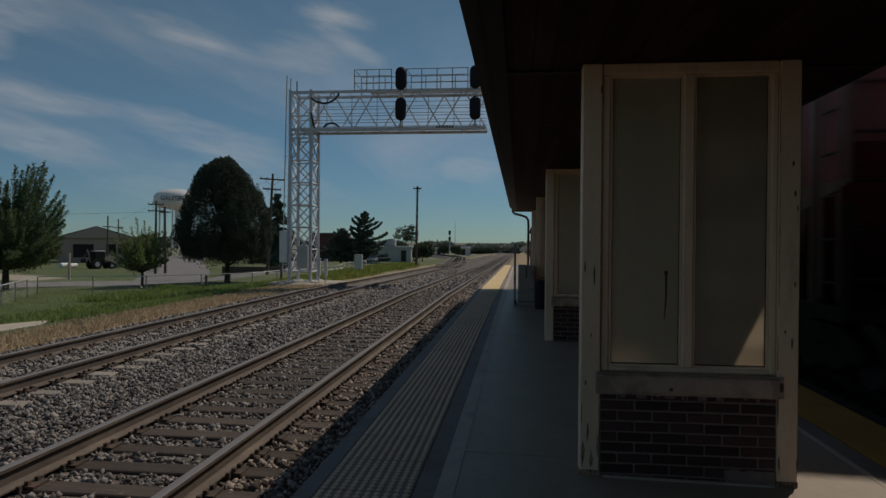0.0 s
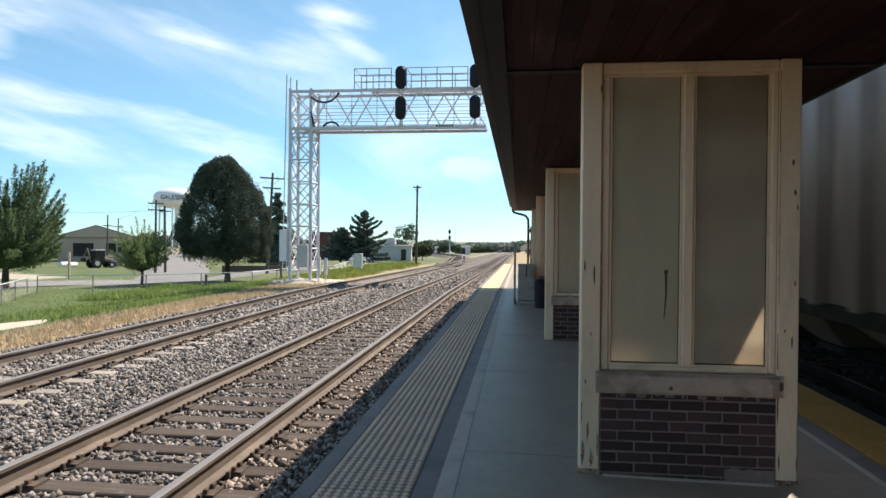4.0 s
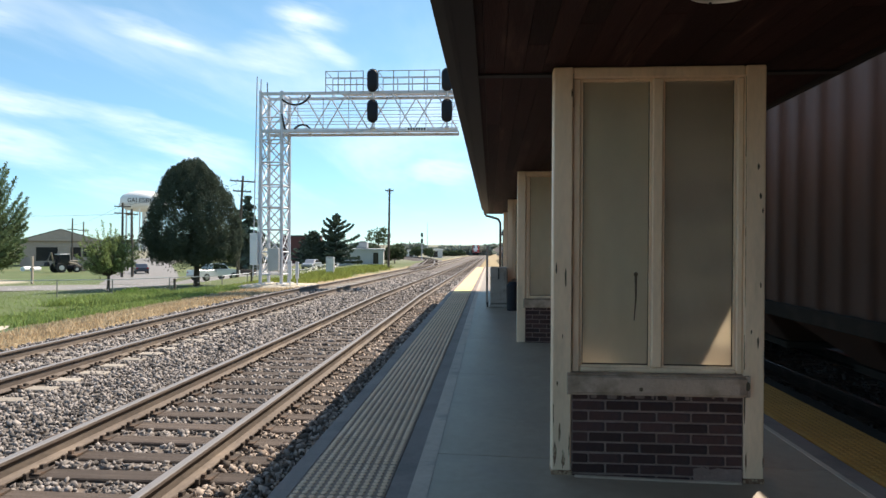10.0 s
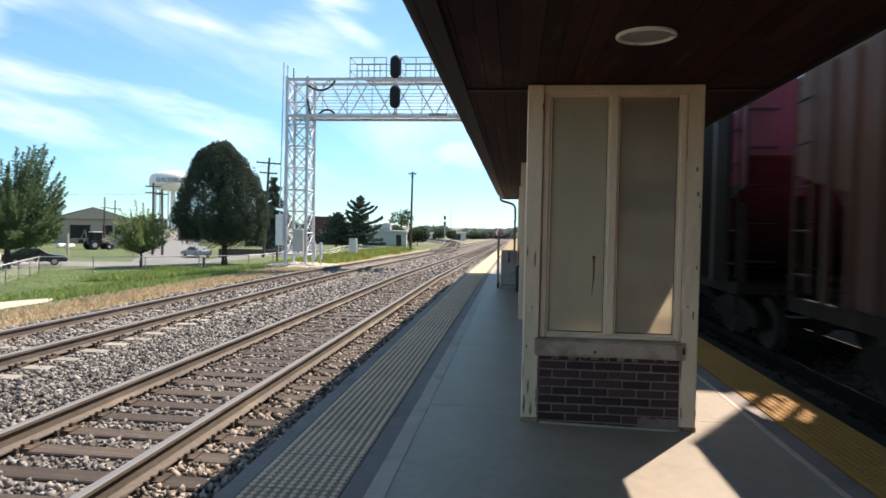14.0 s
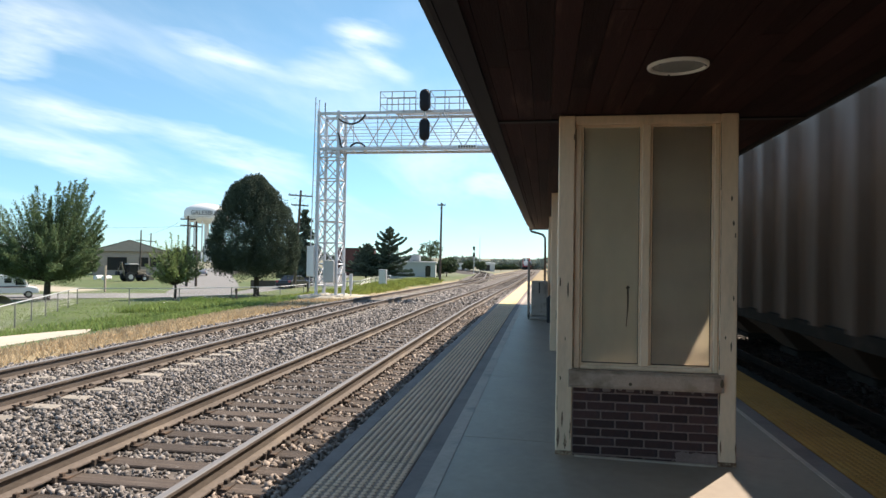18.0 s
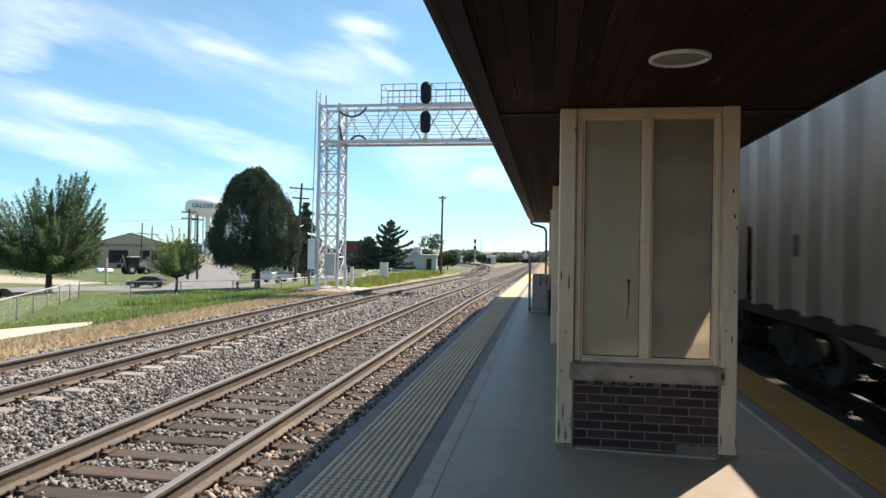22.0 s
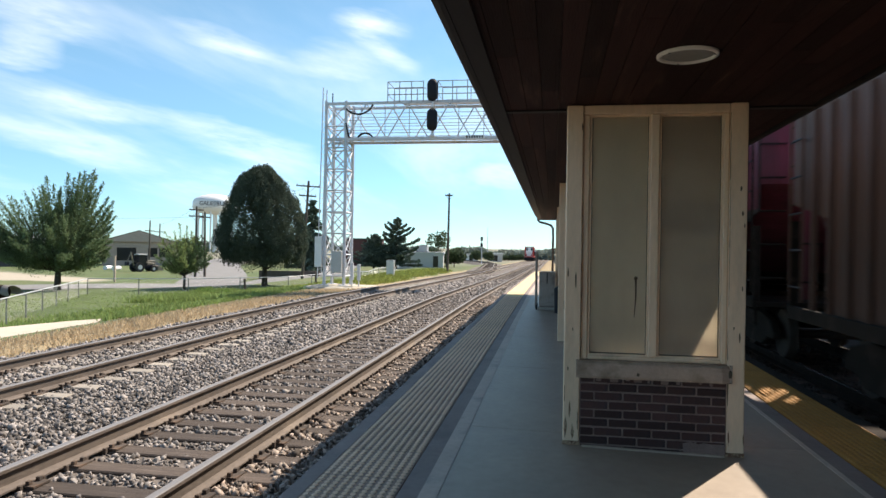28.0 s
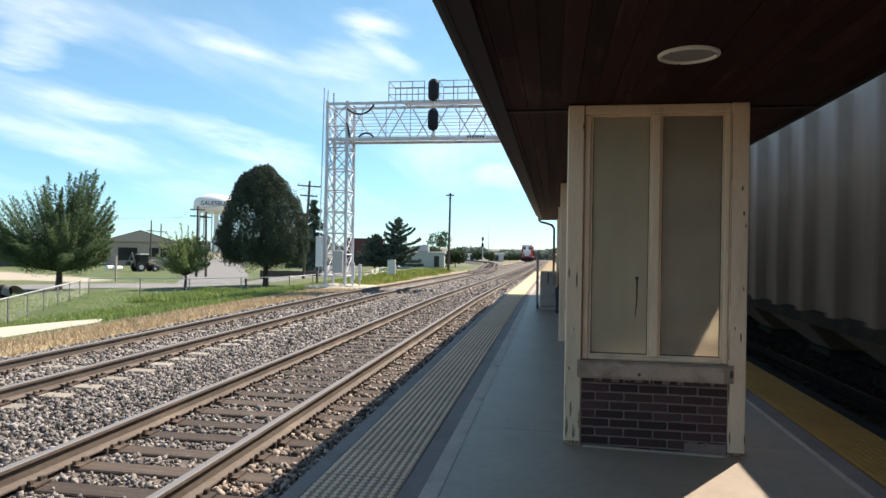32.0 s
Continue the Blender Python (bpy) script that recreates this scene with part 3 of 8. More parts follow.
def mesh(name, bm, mat, bevel=0.0, smooth=False):
    bmesh.ops.recalc_face_normals(bm, faces=bm.faces)
    if bevel:
        bmesh.ops.bevel(bm, geom=bm.edges[:], offset=bevel, segments=1, affect="EDGES", clamp_overlap=True)
    me = bpy.data.meshes.new(name)
    bm.to_mesh(me); bm.free()
    for m in (mat if isinstance(mat, (list, tuple)) else (mat,)):
        me.materials.append(m)
    if smooth:
        me.polygons.foreach_set("use_smooth", [True] * len(me.polygons))
    return me


def part(name, bm, mat, parent, label="", bevel=0.0, smooth=False):
    ob = new(name, mesh(name, bm, mat, bevel, smooth))
    ob.parent = parent
    return tagged(ob, label)


def share(name, me, parent, m=None, label=""):
    ob = new(name, me)
    ob.parent = parent
    if m is not None:
        ob.matrix_basis = m
    return tagged(ob, label)


def thing(name, m, label, category, group="", kind=""):
    ob = new(name)
    ob.empty_display_size = 0.2
    ob.matrix_basis = m
    return tagged(ob, label, category, group, kind)


def solid(name, bm, mat, label, category, kind="", bevel=0.0, smooth=False, group=""):
    return tagged(new(name, mesh(name, bm, mat, bevel, smooth)), label, category, group, kind)


def soup(name, verts, faces, mat, smooth=False):
    """One mesh from arrays: verts (n, 3), faces (k, 3 or 4)."""
    me = bpy.data.meshes.new(name)
    verts, faces = np.asarray(verts, np.float32), np.asarray(faces, np.int32)
    k = faces.shape[1]
    me.vertices.add(len(verts)); me.vertices.foreach_set("co", verts.ravel())
    me.loops.add(faces.size); me.loops.foreach_set("vertex_index", faces.ravel())
    me.polygons.add(len(faces)); me.polygons.foreach_set("loop_start", np.arange(0, faces.size, k, dtype=np.int32))
    me.update(calc_edges=True); me.validate()
    me.materials.append(mat)
    if smooth:
        me.polygons.foreach_set("use_smooth", [True] * len(me.polygons))
    return me


def bm_new():
    return bmesh.new()


# ---- ground, ballast, platform ----
TRACK_NEAR, TRACK_FAR, TRACK_EAST = -3.0, -6.95, 5.45
RAIL_Z = -0.22


def dip(y):
    """The line runs level past the platform, then falls gently away."""
    return -0.0125 * min(max(y - 24, 0), 36) - 0.0105 * min(max(y - 60, 0), 330)


def smooth(a, b, v):
    u = min(max((v - a) / (b - a), 0), 1)
    return u * u * (3 - 2 * u)


def ground_z(x, y):
    if x > 0:
        return -0.62 - 0.5 * smooth(8, 20, x)
    else:
        base = -0.60 - 0.80 * smooth(-9.5, -18.5, x)
        base -= 0.72 * max(smooth(43.5, 49.5, y), min(max((y - 31.4 - 0.94 * (x + 35.8)) / 15, 0), 1)) * smooth(-21.5, -26.5, x)
    line = smooth(-13, -9.5, x)
    return base + (dip(y) * line - 0.0105 * min(max(y - 60, 0), 330) * (1 - line)) * (0.3 + 0.7 * smooth(-32, -15, x))


def build_ground():
    xs = [-3000, -1200, -500, -250, -150, -100, -70] + list(np.arange(-60, -20, 1.5)) + list(np.arange(-20, -8, 0.6)) + [-8, 0, 8, 12, 16, 20, 60, 300, 1200, 3000]
    ys = [-1500, -400, -120, -60] + list(np.arange(-30, 60, 2.5)) + list(np.arange(60, 440, 6)) + [500, 700, 1200, 2500, 4000]
    verts = [(x, y, ground_z(x, y) + (0.05 * noise.noise((x * 0.4, y * 0.4, 0)) if -40 < x < -10 and y < 80 else 0)) for y in ys for x in xs]
    w = len(xs)
    faces = [(j * w + i, j * w + i + 1, (j + 1) * w + i + 1, (j + 1) * w + i) for j in range(len(ys) - 1) for i in range(w - 1)]
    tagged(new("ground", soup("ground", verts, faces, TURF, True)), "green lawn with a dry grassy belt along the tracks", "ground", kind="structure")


build_ground()


def build_bed(name, centre, mat, half, y0, y1, label, skirt):
    """A ballast bed: flat between the rails, with sloping shoulders."""
    bm = bm_new()
    prof = [(-half - 0.55, -0.70), (-half, -0.45), (half, -0.45), (half + 0.55, -0.57), (half + 0.55 + skirt, -0.60)]
    rings = [[bm.verts.new((centre + u, y, v)) for u, v in prof] for y in (y0, y1)]
    for a, b in zip(rings, rings[1:]):
        for i in range(len(prof) - 1):
            bm.faces.new((a[i], a[i + 1], b[i + 1], b[i]))
    solid(name, bm, mat, label, "ballast", "structure")


def build_main_bed():
    bm = bm_new()
    prof = [(-9.6, -0.68), (-8.75, -0.47), (-7.8, -0.445), (-6.1, -0.445), (-5.0, -0.46), (-3.95, -0.45), (-2.1, -0.455), (-1.24, -0.46), (-1.06, -0.45)]
    ys = [-40, 24, 60] + list(range(90, 421, 30))
    rings = [[bm.verts.new((u, y, v + dip(y))) for u, v in prof] for y in ys]
    for a, b in zip(rings, rings[1:]):
        for i in range(len(prof) - 1):
            bm.faces.new((a[i], a[i + 1], b[i + 1], b[i]))
    solid("ballast_bed", bm, BED, "grey crushed stone bed under two tracks", "ballast", "structure")


build_main_bed()
# unseen wall, added to darken what shows under and between the cars
bm = bm_new(); box(bm, 9.0, 9.3, -40, 70, -1.0, 3.4)
for k in range(12):
    box(bm, 8.92, 9.0, -40 + 9.6 * k, -39.5 + 9.6 * k, -1.0, 3.4)
box(bm, 8.88, 9.36, -40, 70, 3.4, 3.55)
solid("wall_east", bm, RED_WALL, "unseen plain wall added to shade the ground beyond a track", "wall", "structure")
# dark skirt runs on eastward to keep the ground past the train in shade
build_bed("ballast_bed_east", TRACK_EAST, SHADE_BED, 1.55, -60, 300, "crushed stone bed under a track, darkened for the shade there", 5.0)


def stones(name, areas, mat, label, seed):
    """Loose angular stones, each a squashed and twisted block."""
    rng = np.random.default_rng(seed)
    pos, size = [], []
    for x0, x1, y0, y1, per, z, s in areas:
        n = int((x1 - x0) * (y1 - y0) * per)
        p = np.c_[rng.uniform(x0, x1, n), rng.uniform(y0, y1, n), np.full(n, z) + rng.uniform(-0.02, 0.022, n)]
        p = p[clear_of_ties(p, rng)]
        pos.append(p); size.append(np.full(len(p), s))
    pos, size = np.concatenate(pos), np.concatenate(size)
    n = len(pos)
    cube = np.array([(x, y, z) for x in (-1, 1) for y in (-1, 1) for z in (-1, 1)], float)
    v = cube[None] * rng.uniform(0.3, 1.1, (n, 8, 3)) * rng.uniform(0.34, 1.5, (n, 1, 3)) * (size[:, None, None] * rng.uniform(0.6, 1.25, (n, 1, 1)))
    q = rng.normal(size=(n, 4)); q /= np.linalg.norm(q, axis=1, keepdims=True)
    w, x, y, z = q.T
    rot = np.stack([np.stack([1 - 2 * (y * y + z * z), 2 * (x * y - z * w), 2 * (x * z + y * w)], -1),
                    np.stack([2 * (x * y + z * w), 1 - 2 * (x * x + z * z), 2 * (y * z - x * w)], -1),
                    np.stack([2 * (x * z - y * w), 2 * (y * z + x * w), 1 - 2 * (x * x + y * y)], -1)], 1)
    if pos[:, 0].max() < 0:
        pos[:, 2] += np.array([dip(b) for b in pos[:, 1]])
    v = np.einsum("nij,nkj->nki", rot, v) + pos[:, None]
    quad = np.array([(0, 1, 3, 2), (4, 6, 7, 5), (0, 4, 5, 1), (2, 3, 7, 6), (0, 2, 6, 4), (1, 5, 7, 3)])
    f = quad[None] + 8 * np.arange(n)[:, None, None]
    tagged(new(name, soup(name, v.reshape(-1, 3), f.reshape(-1, 4), mat)), label, "ballast stones", kind="stuff")


TIES = {"near": (TRACK_NEAR, 1.28, 0.52, -6.82), "far": (TRACK_FAR, 1.3, 0.6, -6.8)}


def tie_y(which, i):
    """Where tie i of a track lies along it: even spacing, a little uneven."""
    _, _, pitch, start = TIES[which]
    return start + i * pitch + 0.035 * math.sin(i * 12.9898 + len(which))


def clear_of_ties(p, rng):
    """Most stones that would lie on a tie are left out."""
    keep = np.ones(len(p), bool)
    for which, share_kept, reach in (("near", 0.015, 0.14), ("far", 0.3, 0.11)):
        centre, half, pitch, start = TIES[which]
        i = np.round((p[:, 1] - start) / pitch)
        y = start + i * pitch + 0.035 * np.sin(i * 12.9898 + len(which))
        on = (np.abs(p[:, 0] - centre) < half - 0.05) & (np.abs(p[:, 1] - y) < reach)
        between = np.abs(p[:, 0] - centre) < 0.68
        keep &= ~on | (rng.uniform(size=len(p)) < np.where(between & (which == "far"), 0.7, share_kept))
    return keep


stones("ballast_stones", [
    (-3.66, -2.34, -7, 2.0, 190, -0.445, 0.04), (-6.05, -3.85, -7, 2.5, 170, -0.44, 0.042), (-7.66, -6.24, -7, 5.0, 150, -0.418, 0.042),
    (-3.66, -2.34, 2.0, 12, 620, -0.45, 0.025), (-6.05, -3.85, 2.5, 12, 620, -0.44, 0.026),
    (-7.66, -6.24, 5.0, 14, 420, -0.418, 0.029), (-8.9, -7.8, 6.0, 14, 260, -0.455, 0.029),
    (-3.66, -2.34, 12, 28, 260, -0.445, 0.033), (-6.05, -3.85, 12, 28, 260, -0.44, 0.036),
    (-7.66, -6.24, 14, 30, 160, -0.415, 0.040), (-8.9, -7.8, 14, 34, 100, -0.455, 0.045),
    (-6.05, -3.85, 28, 60, 60, -0.435, 0.065), (-3.66, -2.34, 28, 50, 60, -0.435, 0.06), (-2.15, -1.12, 28, 50, 60, -0.445, 0.06),
], STONES, "grey and buff crushed stone ballast", 3)
stones("rusty_ballast_stones", [(-2.15, -1.13, -7, 2.0, 190, -0.44, 0.04), (-2.15, -1.13, 2.0, 12, 600, -0.44, 0.026), (-2.15, -1.13, 12, 28, 200, -0.445, 0.038)], STONES_BROWN, "rust-stained crushed stone between a rail and a platform", 5)
stones("mast_rubble", [(x, x + 0.9, y, y + 0.9, 40, ground_z(x + 0.45, y + 0.45) + 0.04, 0.07) for x in (-14.2, -13.3, -12.4, -11.5, -10.6, -9.7) for y in (32.9, 33.8, 34.7, 35.6, 36.5, 37.4)], GRAVEL, "pale broken stone round a mast foot", 6)
stones("ballast_stones", [(3.8, 4.6, 2, 22, 120, -0.445, 0.035), (4.8, 6.1, 3, 22, 90, -0.44, 0.035)], SHADE_STONE, "crushed stone ballast beside a platform, darkened for shade", 4)


def fall(x):
    """The platform drains towards its east edge."""
    return -0.018 * max(0.0, x + 0.33)


def long_strip(bm, x0, x1, z0, z1):
    """A strip the length of the platform, bending down where the platform does."""
    for a, b in ((-30, 24), (24, 62)):
        for v in box(bm, x0, x1, a, b, z0, z1):
            v.co.z += dip(v.co.y) + fall(v.co.x)


def build_platform():
    slab = thing("platform", pose(0, 0, 0), "smooth grey concrete station platform", "platform", kind="structure")
    bm = bm_new()
    for v in box(bm, -0.33, 2.97, 0.004, 3.196, -0.5, 0.0):
        v.co.z += fall(v.co.x)
    bay = mesh("slab", bm, CONCRETE)
    for k in range(29):
        y = -30 + 3.2 * k
        share("slab", bay, slab, pose(0, y, dip(y), 0 if y < 22 else -0.716))
    bm = bm_new()
    long_strip(bm, -1.11, -0.33, -0.70, -0.012)
    solid("platform_edge", bm, CONCRETE, "grey concrete platform edge beam", "platform edge", "structure")
    bm = bm_new()
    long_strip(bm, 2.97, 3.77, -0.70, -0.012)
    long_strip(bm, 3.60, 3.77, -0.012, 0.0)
    solid("platform_edge_east", bm, SHADE_CONCRETE, "concrete platform edge beam, darkened for the shade it lies in", "platform edge", "structure")
    bm = bm_new()
    long_strip(bm, -0.375, -0.235, -0.012, 0.003)
    long_strip(bm, 2.80, 2.965, 0.0, 0.003)
    solid("platform_border", bm, CONCRETE_EDGE, "dark band of concrete beside tactile paving", "platform edge", "structure")
    bm = bm_new()
    long_strip(bm, -0.235, -0.115, 0.0, 0.004)
    long_strip(bm, 2.755, 2.80, 0.0, 0.004)
    solid("platform_line", bm, CONCRETE_PALE, "faded pale line along a platform", "painted line", "structure")
    bm = bm_new()
    long_strip(bm, -1.11, -0.99, -0.012, 0.0)
    solid("platform_nosing", bm, CONCRETE_EDGE, "weathered concrete platform nosing", "platform edge", "structure")


build_platform()


def tactile_mesh(name, mats, domes):
    """A paving tile 0.60 by 0.61 m with rows of flat-topped domes."""
    bm = bm_new()
    box(bm, -0.3, 0.3, 0.003, 0.607, -0.02, 0.006)
    if domes:
        for i in range(10):
            for j in range(10):
                cx, cy = -0.27 + 0.06 * i, 0.035 + 0.06 * j
                lo = [bm.verts.new((cx + 0.022 * a, cy + 0.022 * b, 0.006)) for a, b in ((1, 0.4), (0.4, 1), (-0.4, 1), (-1, 0.4), (-1, -0.4), (-0.4, -1), (0.4, -1), (1, -0.4))]
                hi = [bm.verts.new((cx + (v.co.x - cx) * 0.7, cy + (v.co.y - cy) * 0.7, 0.013)) for v in lo]
                for k in range(8):
                    bm.faces.new((lo[k], lo[(k + 1) % 8], hi[(k + 1) % 8], hi[k]))
                bm.faces.new(hi)
        # ground between the domes is darker than their tops
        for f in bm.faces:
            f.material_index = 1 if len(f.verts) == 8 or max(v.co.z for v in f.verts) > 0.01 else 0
    return mesh(name, bm, mats if domes else mats[1])


def build_tactile():
    for x, mat, label in ((-0.68, (TACTILE_GROUND, TACTILE), "worn yellow tactile paving strip with raised domes"), (3.29, (TACTILE_NEW, TACTILE_NEW), "ochre yellow tactile paving strip with raised domes")):
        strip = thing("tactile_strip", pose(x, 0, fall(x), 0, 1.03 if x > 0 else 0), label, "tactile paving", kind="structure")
        # west tiles from 22 m on take the sunlit colour
        near, far = tactile_mesh("tile", mat, True), tactile_mesh("tile", mat if x > 0 else (TACTILE_GROUND, TACTILE_SUNLIT), False)
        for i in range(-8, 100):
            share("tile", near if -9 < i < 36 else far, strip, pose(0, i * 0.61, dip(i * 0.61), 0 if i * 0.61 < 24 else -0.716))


# ---- tracks ----
def rail_mesh(side_mat, top_mat, y0, y1, path=None, level=False):
    """A T-section rail, its running surface worn bright."""
    bm = bm_new()
    prof = [(-0.07, -0.185), (0.07, -0.185), (0.07, -0.172), (0.012, -0.145), (0.011, -0.05), (0.036, -0.036), (0.037, -0.008), (0.028, 0.0), (-0.028, 0.0), (-0.037, -0.008), (-0.036, -0.036), (-0.011, -0.05), (-0.012, -0.145), (-0.07, -0.172)]
    pts = path or [(0, y, dip(y), 0) for y in [y0, 24, 60] + list(range(90, int(y1) + 1, 30))]
    if level:
        pts = [(0, y0, 0, 0), (0, y1, 0, 0)]
    rings = []
    for x, y, z, turn in pts:
        c, s = math.cos(turn), math.sin(turn)
        rings.append([bm.verts.new((x + u * c, y + u * s, z + v)) for u, v in prof])
    k = len(prof)
    for a, b in zip(rings, rings[1:]):
        for i in range(k):
            f = bm.faces.new((a[i], a[(i + 1) % k], b[(i + 1) % k], b[i]))
            f.material_index = 1 if i in (6, 7, 8) else 0
    bm.faces.new(rings[0]); bm.faces.new(rings[-1][::-1])
    return mesh("rail", bm, (side_mat, top_mat))


def plate_mesh():
    """A tie plate with four spikes and a pair of anchors, running along the tie."""
    bm = bm_new()
    box(bm, -0.18, 0.18, -0.095, 0.095, 0.0, 0.016)
    for u in (-0.115, 0.105):
        for v in (-0.06, 0.055):
            box(bm, u - 0.018, u + 0.018, v - 0.018, v + 0.018, 0.016, 0.05)
    box(bm, -0.10, 0.10, 0.11, 0.14, -0.02, 0.03)
    box(bm, -0.10, 0.10, -0.145, -0.115, -0.02, 0.03)
    return mesh("tie_plate", bm, PLATE)


def tie_mesh(mat, half, top):
    bm = bm_new()
    box(bm, -half, half, -0.115, 0.115, -0.17, 0.0)
    for v in bm.verts:
        v.co += Vector((0, 0.008 * noise.noise(v.co * 7), 0.006 * noise.noise(v.co * 5)))
    return mesh("tie", bm, mat, 0.012)


def build_track(name, centre, label, tie_mat, half, tie_top, pitch, y0, y1, near, plates=True, seed=1, ties=None):
    rng = random.Random(seed)
    tr = thing(name, pose(centre, 0, RAIL_Z), label, "railway track", kind="structure")
    level = centre > 0
    fall = (lambda y: 0.0) if level else dip
    # level east rails get near-black sides for the shade under the train
    rail = rail_mesh(TRUCK if level else RAIL_SIDE, SHINY_RAIL if level else RAIL_TOP, -40, 420, None, level)
    for s in (-0.755, 0.755):
        share("rail", rail, tr, pose(s, 0, 0))
    tie, plate = tie_mesh(tie_mat, half, 0), plate_mesh()
    count = int((near - y0) / pitch)
    for i in range(count):
        y = tie_y(ties, i) if ties else y0 + i * pitch
        m = pose(rng.uniform(-0.04, 0.04), y, tie_top + fall(y) + rng.uniform(-0.012, 0.006), 0, 0, rng.uniform(-0.8, 0.8))
        share("tie", tie, tr, m)
        if plates and y < 26:
            for s in (-0.755, 0.755):
                share("tie_plate", plate, tr, pose(s, y, tie_top + fall(y) + 0.002))
    # farther ties in one piece
    bm = bm_new()
    y = y0 + count * pitch
    while y < y1:
        box(bm, -half, half, y - 0.11, y + 0.11, tie_top - 0.1 + fall(y), tie_top + fall(y))
        y += pitch
    tagged(part("far_ties", bm, tie_mat, tr), kind="stuff")
    return tr


# ---- canopy ----
CAN_X0, CAN_X1, CAN_Y0, CAN_Y1, SOFFIT = 0.03, 2.74, -26.0, 25.0, 2.83


def soffit_z(y):
    return SOFFIT - 0.0045 * (y - 4.85)


def build_canopy():
    """Plank soffit in one mesh; fascia, gutter and roof round it."""
    rng = random.Random(5)
    bm = bm_new()
    w, x = 0.137, CAN_X0 + 0.06
    while x < CAN_X1 - 0.06:
        y = CAN_Y0 + rng.uniform(0, 3)
        ys = [CAN_Y0]
        while y < CAN_Y1:
            ys.append(y); y += rng.choice((3.05, 3.66, 4.27))
        ys.append(CAN_Y1)
        dz = rng.uniform(0, 0.006)
        for a, b in zip(ys, ys[1:]):
            if b - a < 0.05:
                continue
            vs = box(bm, x + 0.0018, min(x + w - 0.0018, CAN_X1 - 0.06), a + 0.003, b - 0.003, dz, 0.03)
            for v in vs:
                v.co.z += soffit_z(v.co.y)
        x += w
    solid("ceiling", bm, BOARD, "dark brown plank ceiling under a platform canopy", "ceiling", "structure")
    bm = bm_new()
    vs = box(bm, CAN_X0 + 0.03, CAN_X1 - 0.03, CAN_Y0, CAN_Y1, 0.034, 0.16)
    prof = [(CAN_X0 - 0.02, 0.20), (CAN_X1 + 0.02, 0.20), ((CAN_X0 + CAN_X1) / 2, 0.62)]
    lo, hi = [bm.verts.new((u, CAN_Y0 - 0.05, v)) for u, v in prof], [bm.verts.new((u, CAN_Y1 + 0.05, v)) for u, v in prof]
    for i in range(3):
        bm.faces.new((lo[i], lo[(i + 1) % 3], hi[(i + 1) % 3], hi[i]))
    bm.faces.new(lo); bm.faces.new(hi)
    for v in bm.verts:
        v.co.z += soffit_z(v.co.y)
    solid("canopy_roof", bm, ROOF, "dark low-pitched canopy roof", "roof", "structure")
    bm = bm_new()
    for x0, x1, y0, y1 in ((CAN_X0, CAN_X0 + 0.028, CAN_Y0, CAN_Y1), (CAN_X1 - 0.028, CAN_X1, CAN_Y0, CAN_Y1), (CAN_X0, CAN_X1, CAN_Y1, CAN_Y1 + 0.03)):
        n = 6 if y1 - y0 > 1 else 1
        for k in range(n):
            a, b = y0 + (y1 - y0) * k / n, y0 + (y1 - y0) * (k + 1) / n
            for v in box(bm, x0, x1, a, b, -0.02, 0.24):
                v.co.z += soffit_z(v.co.y)
    for v in box(bm, CAN_X0 + 0.028, CAN_X0 + 0.15, CAN_Y0, CAN_Y1, -0.016, -0.001):
        v.co.z += soffit_z(v.co.y)
    for v in box(bm, CAN_X0 + 0.15, CAN_X1 - 0.03, 5.02, 5.10, -0.012, -0.001):
        v.co.z += soffit_z(v.co.y)
    solid("fascia", bm, FASCIA, "brown painted fascia board round a canopy", "fascia", "structure")
    bm = bm_new()
    for s, x in ((-1, CAN_X0),):
        prof = [(x, 0.10), (x + s * 0.10, 0.12), (x + s * 0.115, 0.21), (x + s * 0.10, 0.22), (x + s * 0.085, 0.135), (x, 0.13)]
        ring = []
        for y in (CAN_Y0, 6.0, CAN_Y1):
            ring.append([bm.verts.new((u, y, v + soffit_z(y))) for u, v in prof])
        for a, b in zip(ring, ring[1:]):
            for i in range(6):
                bm.faces.new((a[i], a[(i + 1) % 6], b[(i + 1) % 6], b[i]))
        bm.faces.new(ring[0]); bm.faces.new(ring[-1][::-1])
    solid("gutter", bm, FASCIA, "brown metal gutter along a canopy edge", "gutter", "structure")


build_canopy()


def build_downspout():
    z = soffit_z(CAN_Y1)
    sp = thing("downspout", pose(0, CAN_Y1 - 0.25, 0), "brown metal downspout bent from a gutter to a post", "downspout")
    bm = bm_new()
    tube(bm, [(0.03, 0, z + 0.10), (0.04, 0, z - 0.03), (0.10, 0, z - 0.10), (0.34, 0, z - 0.16), (0.52, 0, z - 0.22), (0.60, 0, z - 0.34), (0.61, 0, z - 0.6), (0.61, 0, 0.12)], 0.042, 8)
    part("pipe", bm, PIPE, sp, smooth=True)
    for h in (0.5, 1.6):
        bm = bm_new(); box(bm, 0.55, 0.72, -0.02, 0.02, h, h + 0.04)
        part("bracket", bm, PIPE, sp)


build_downspout()


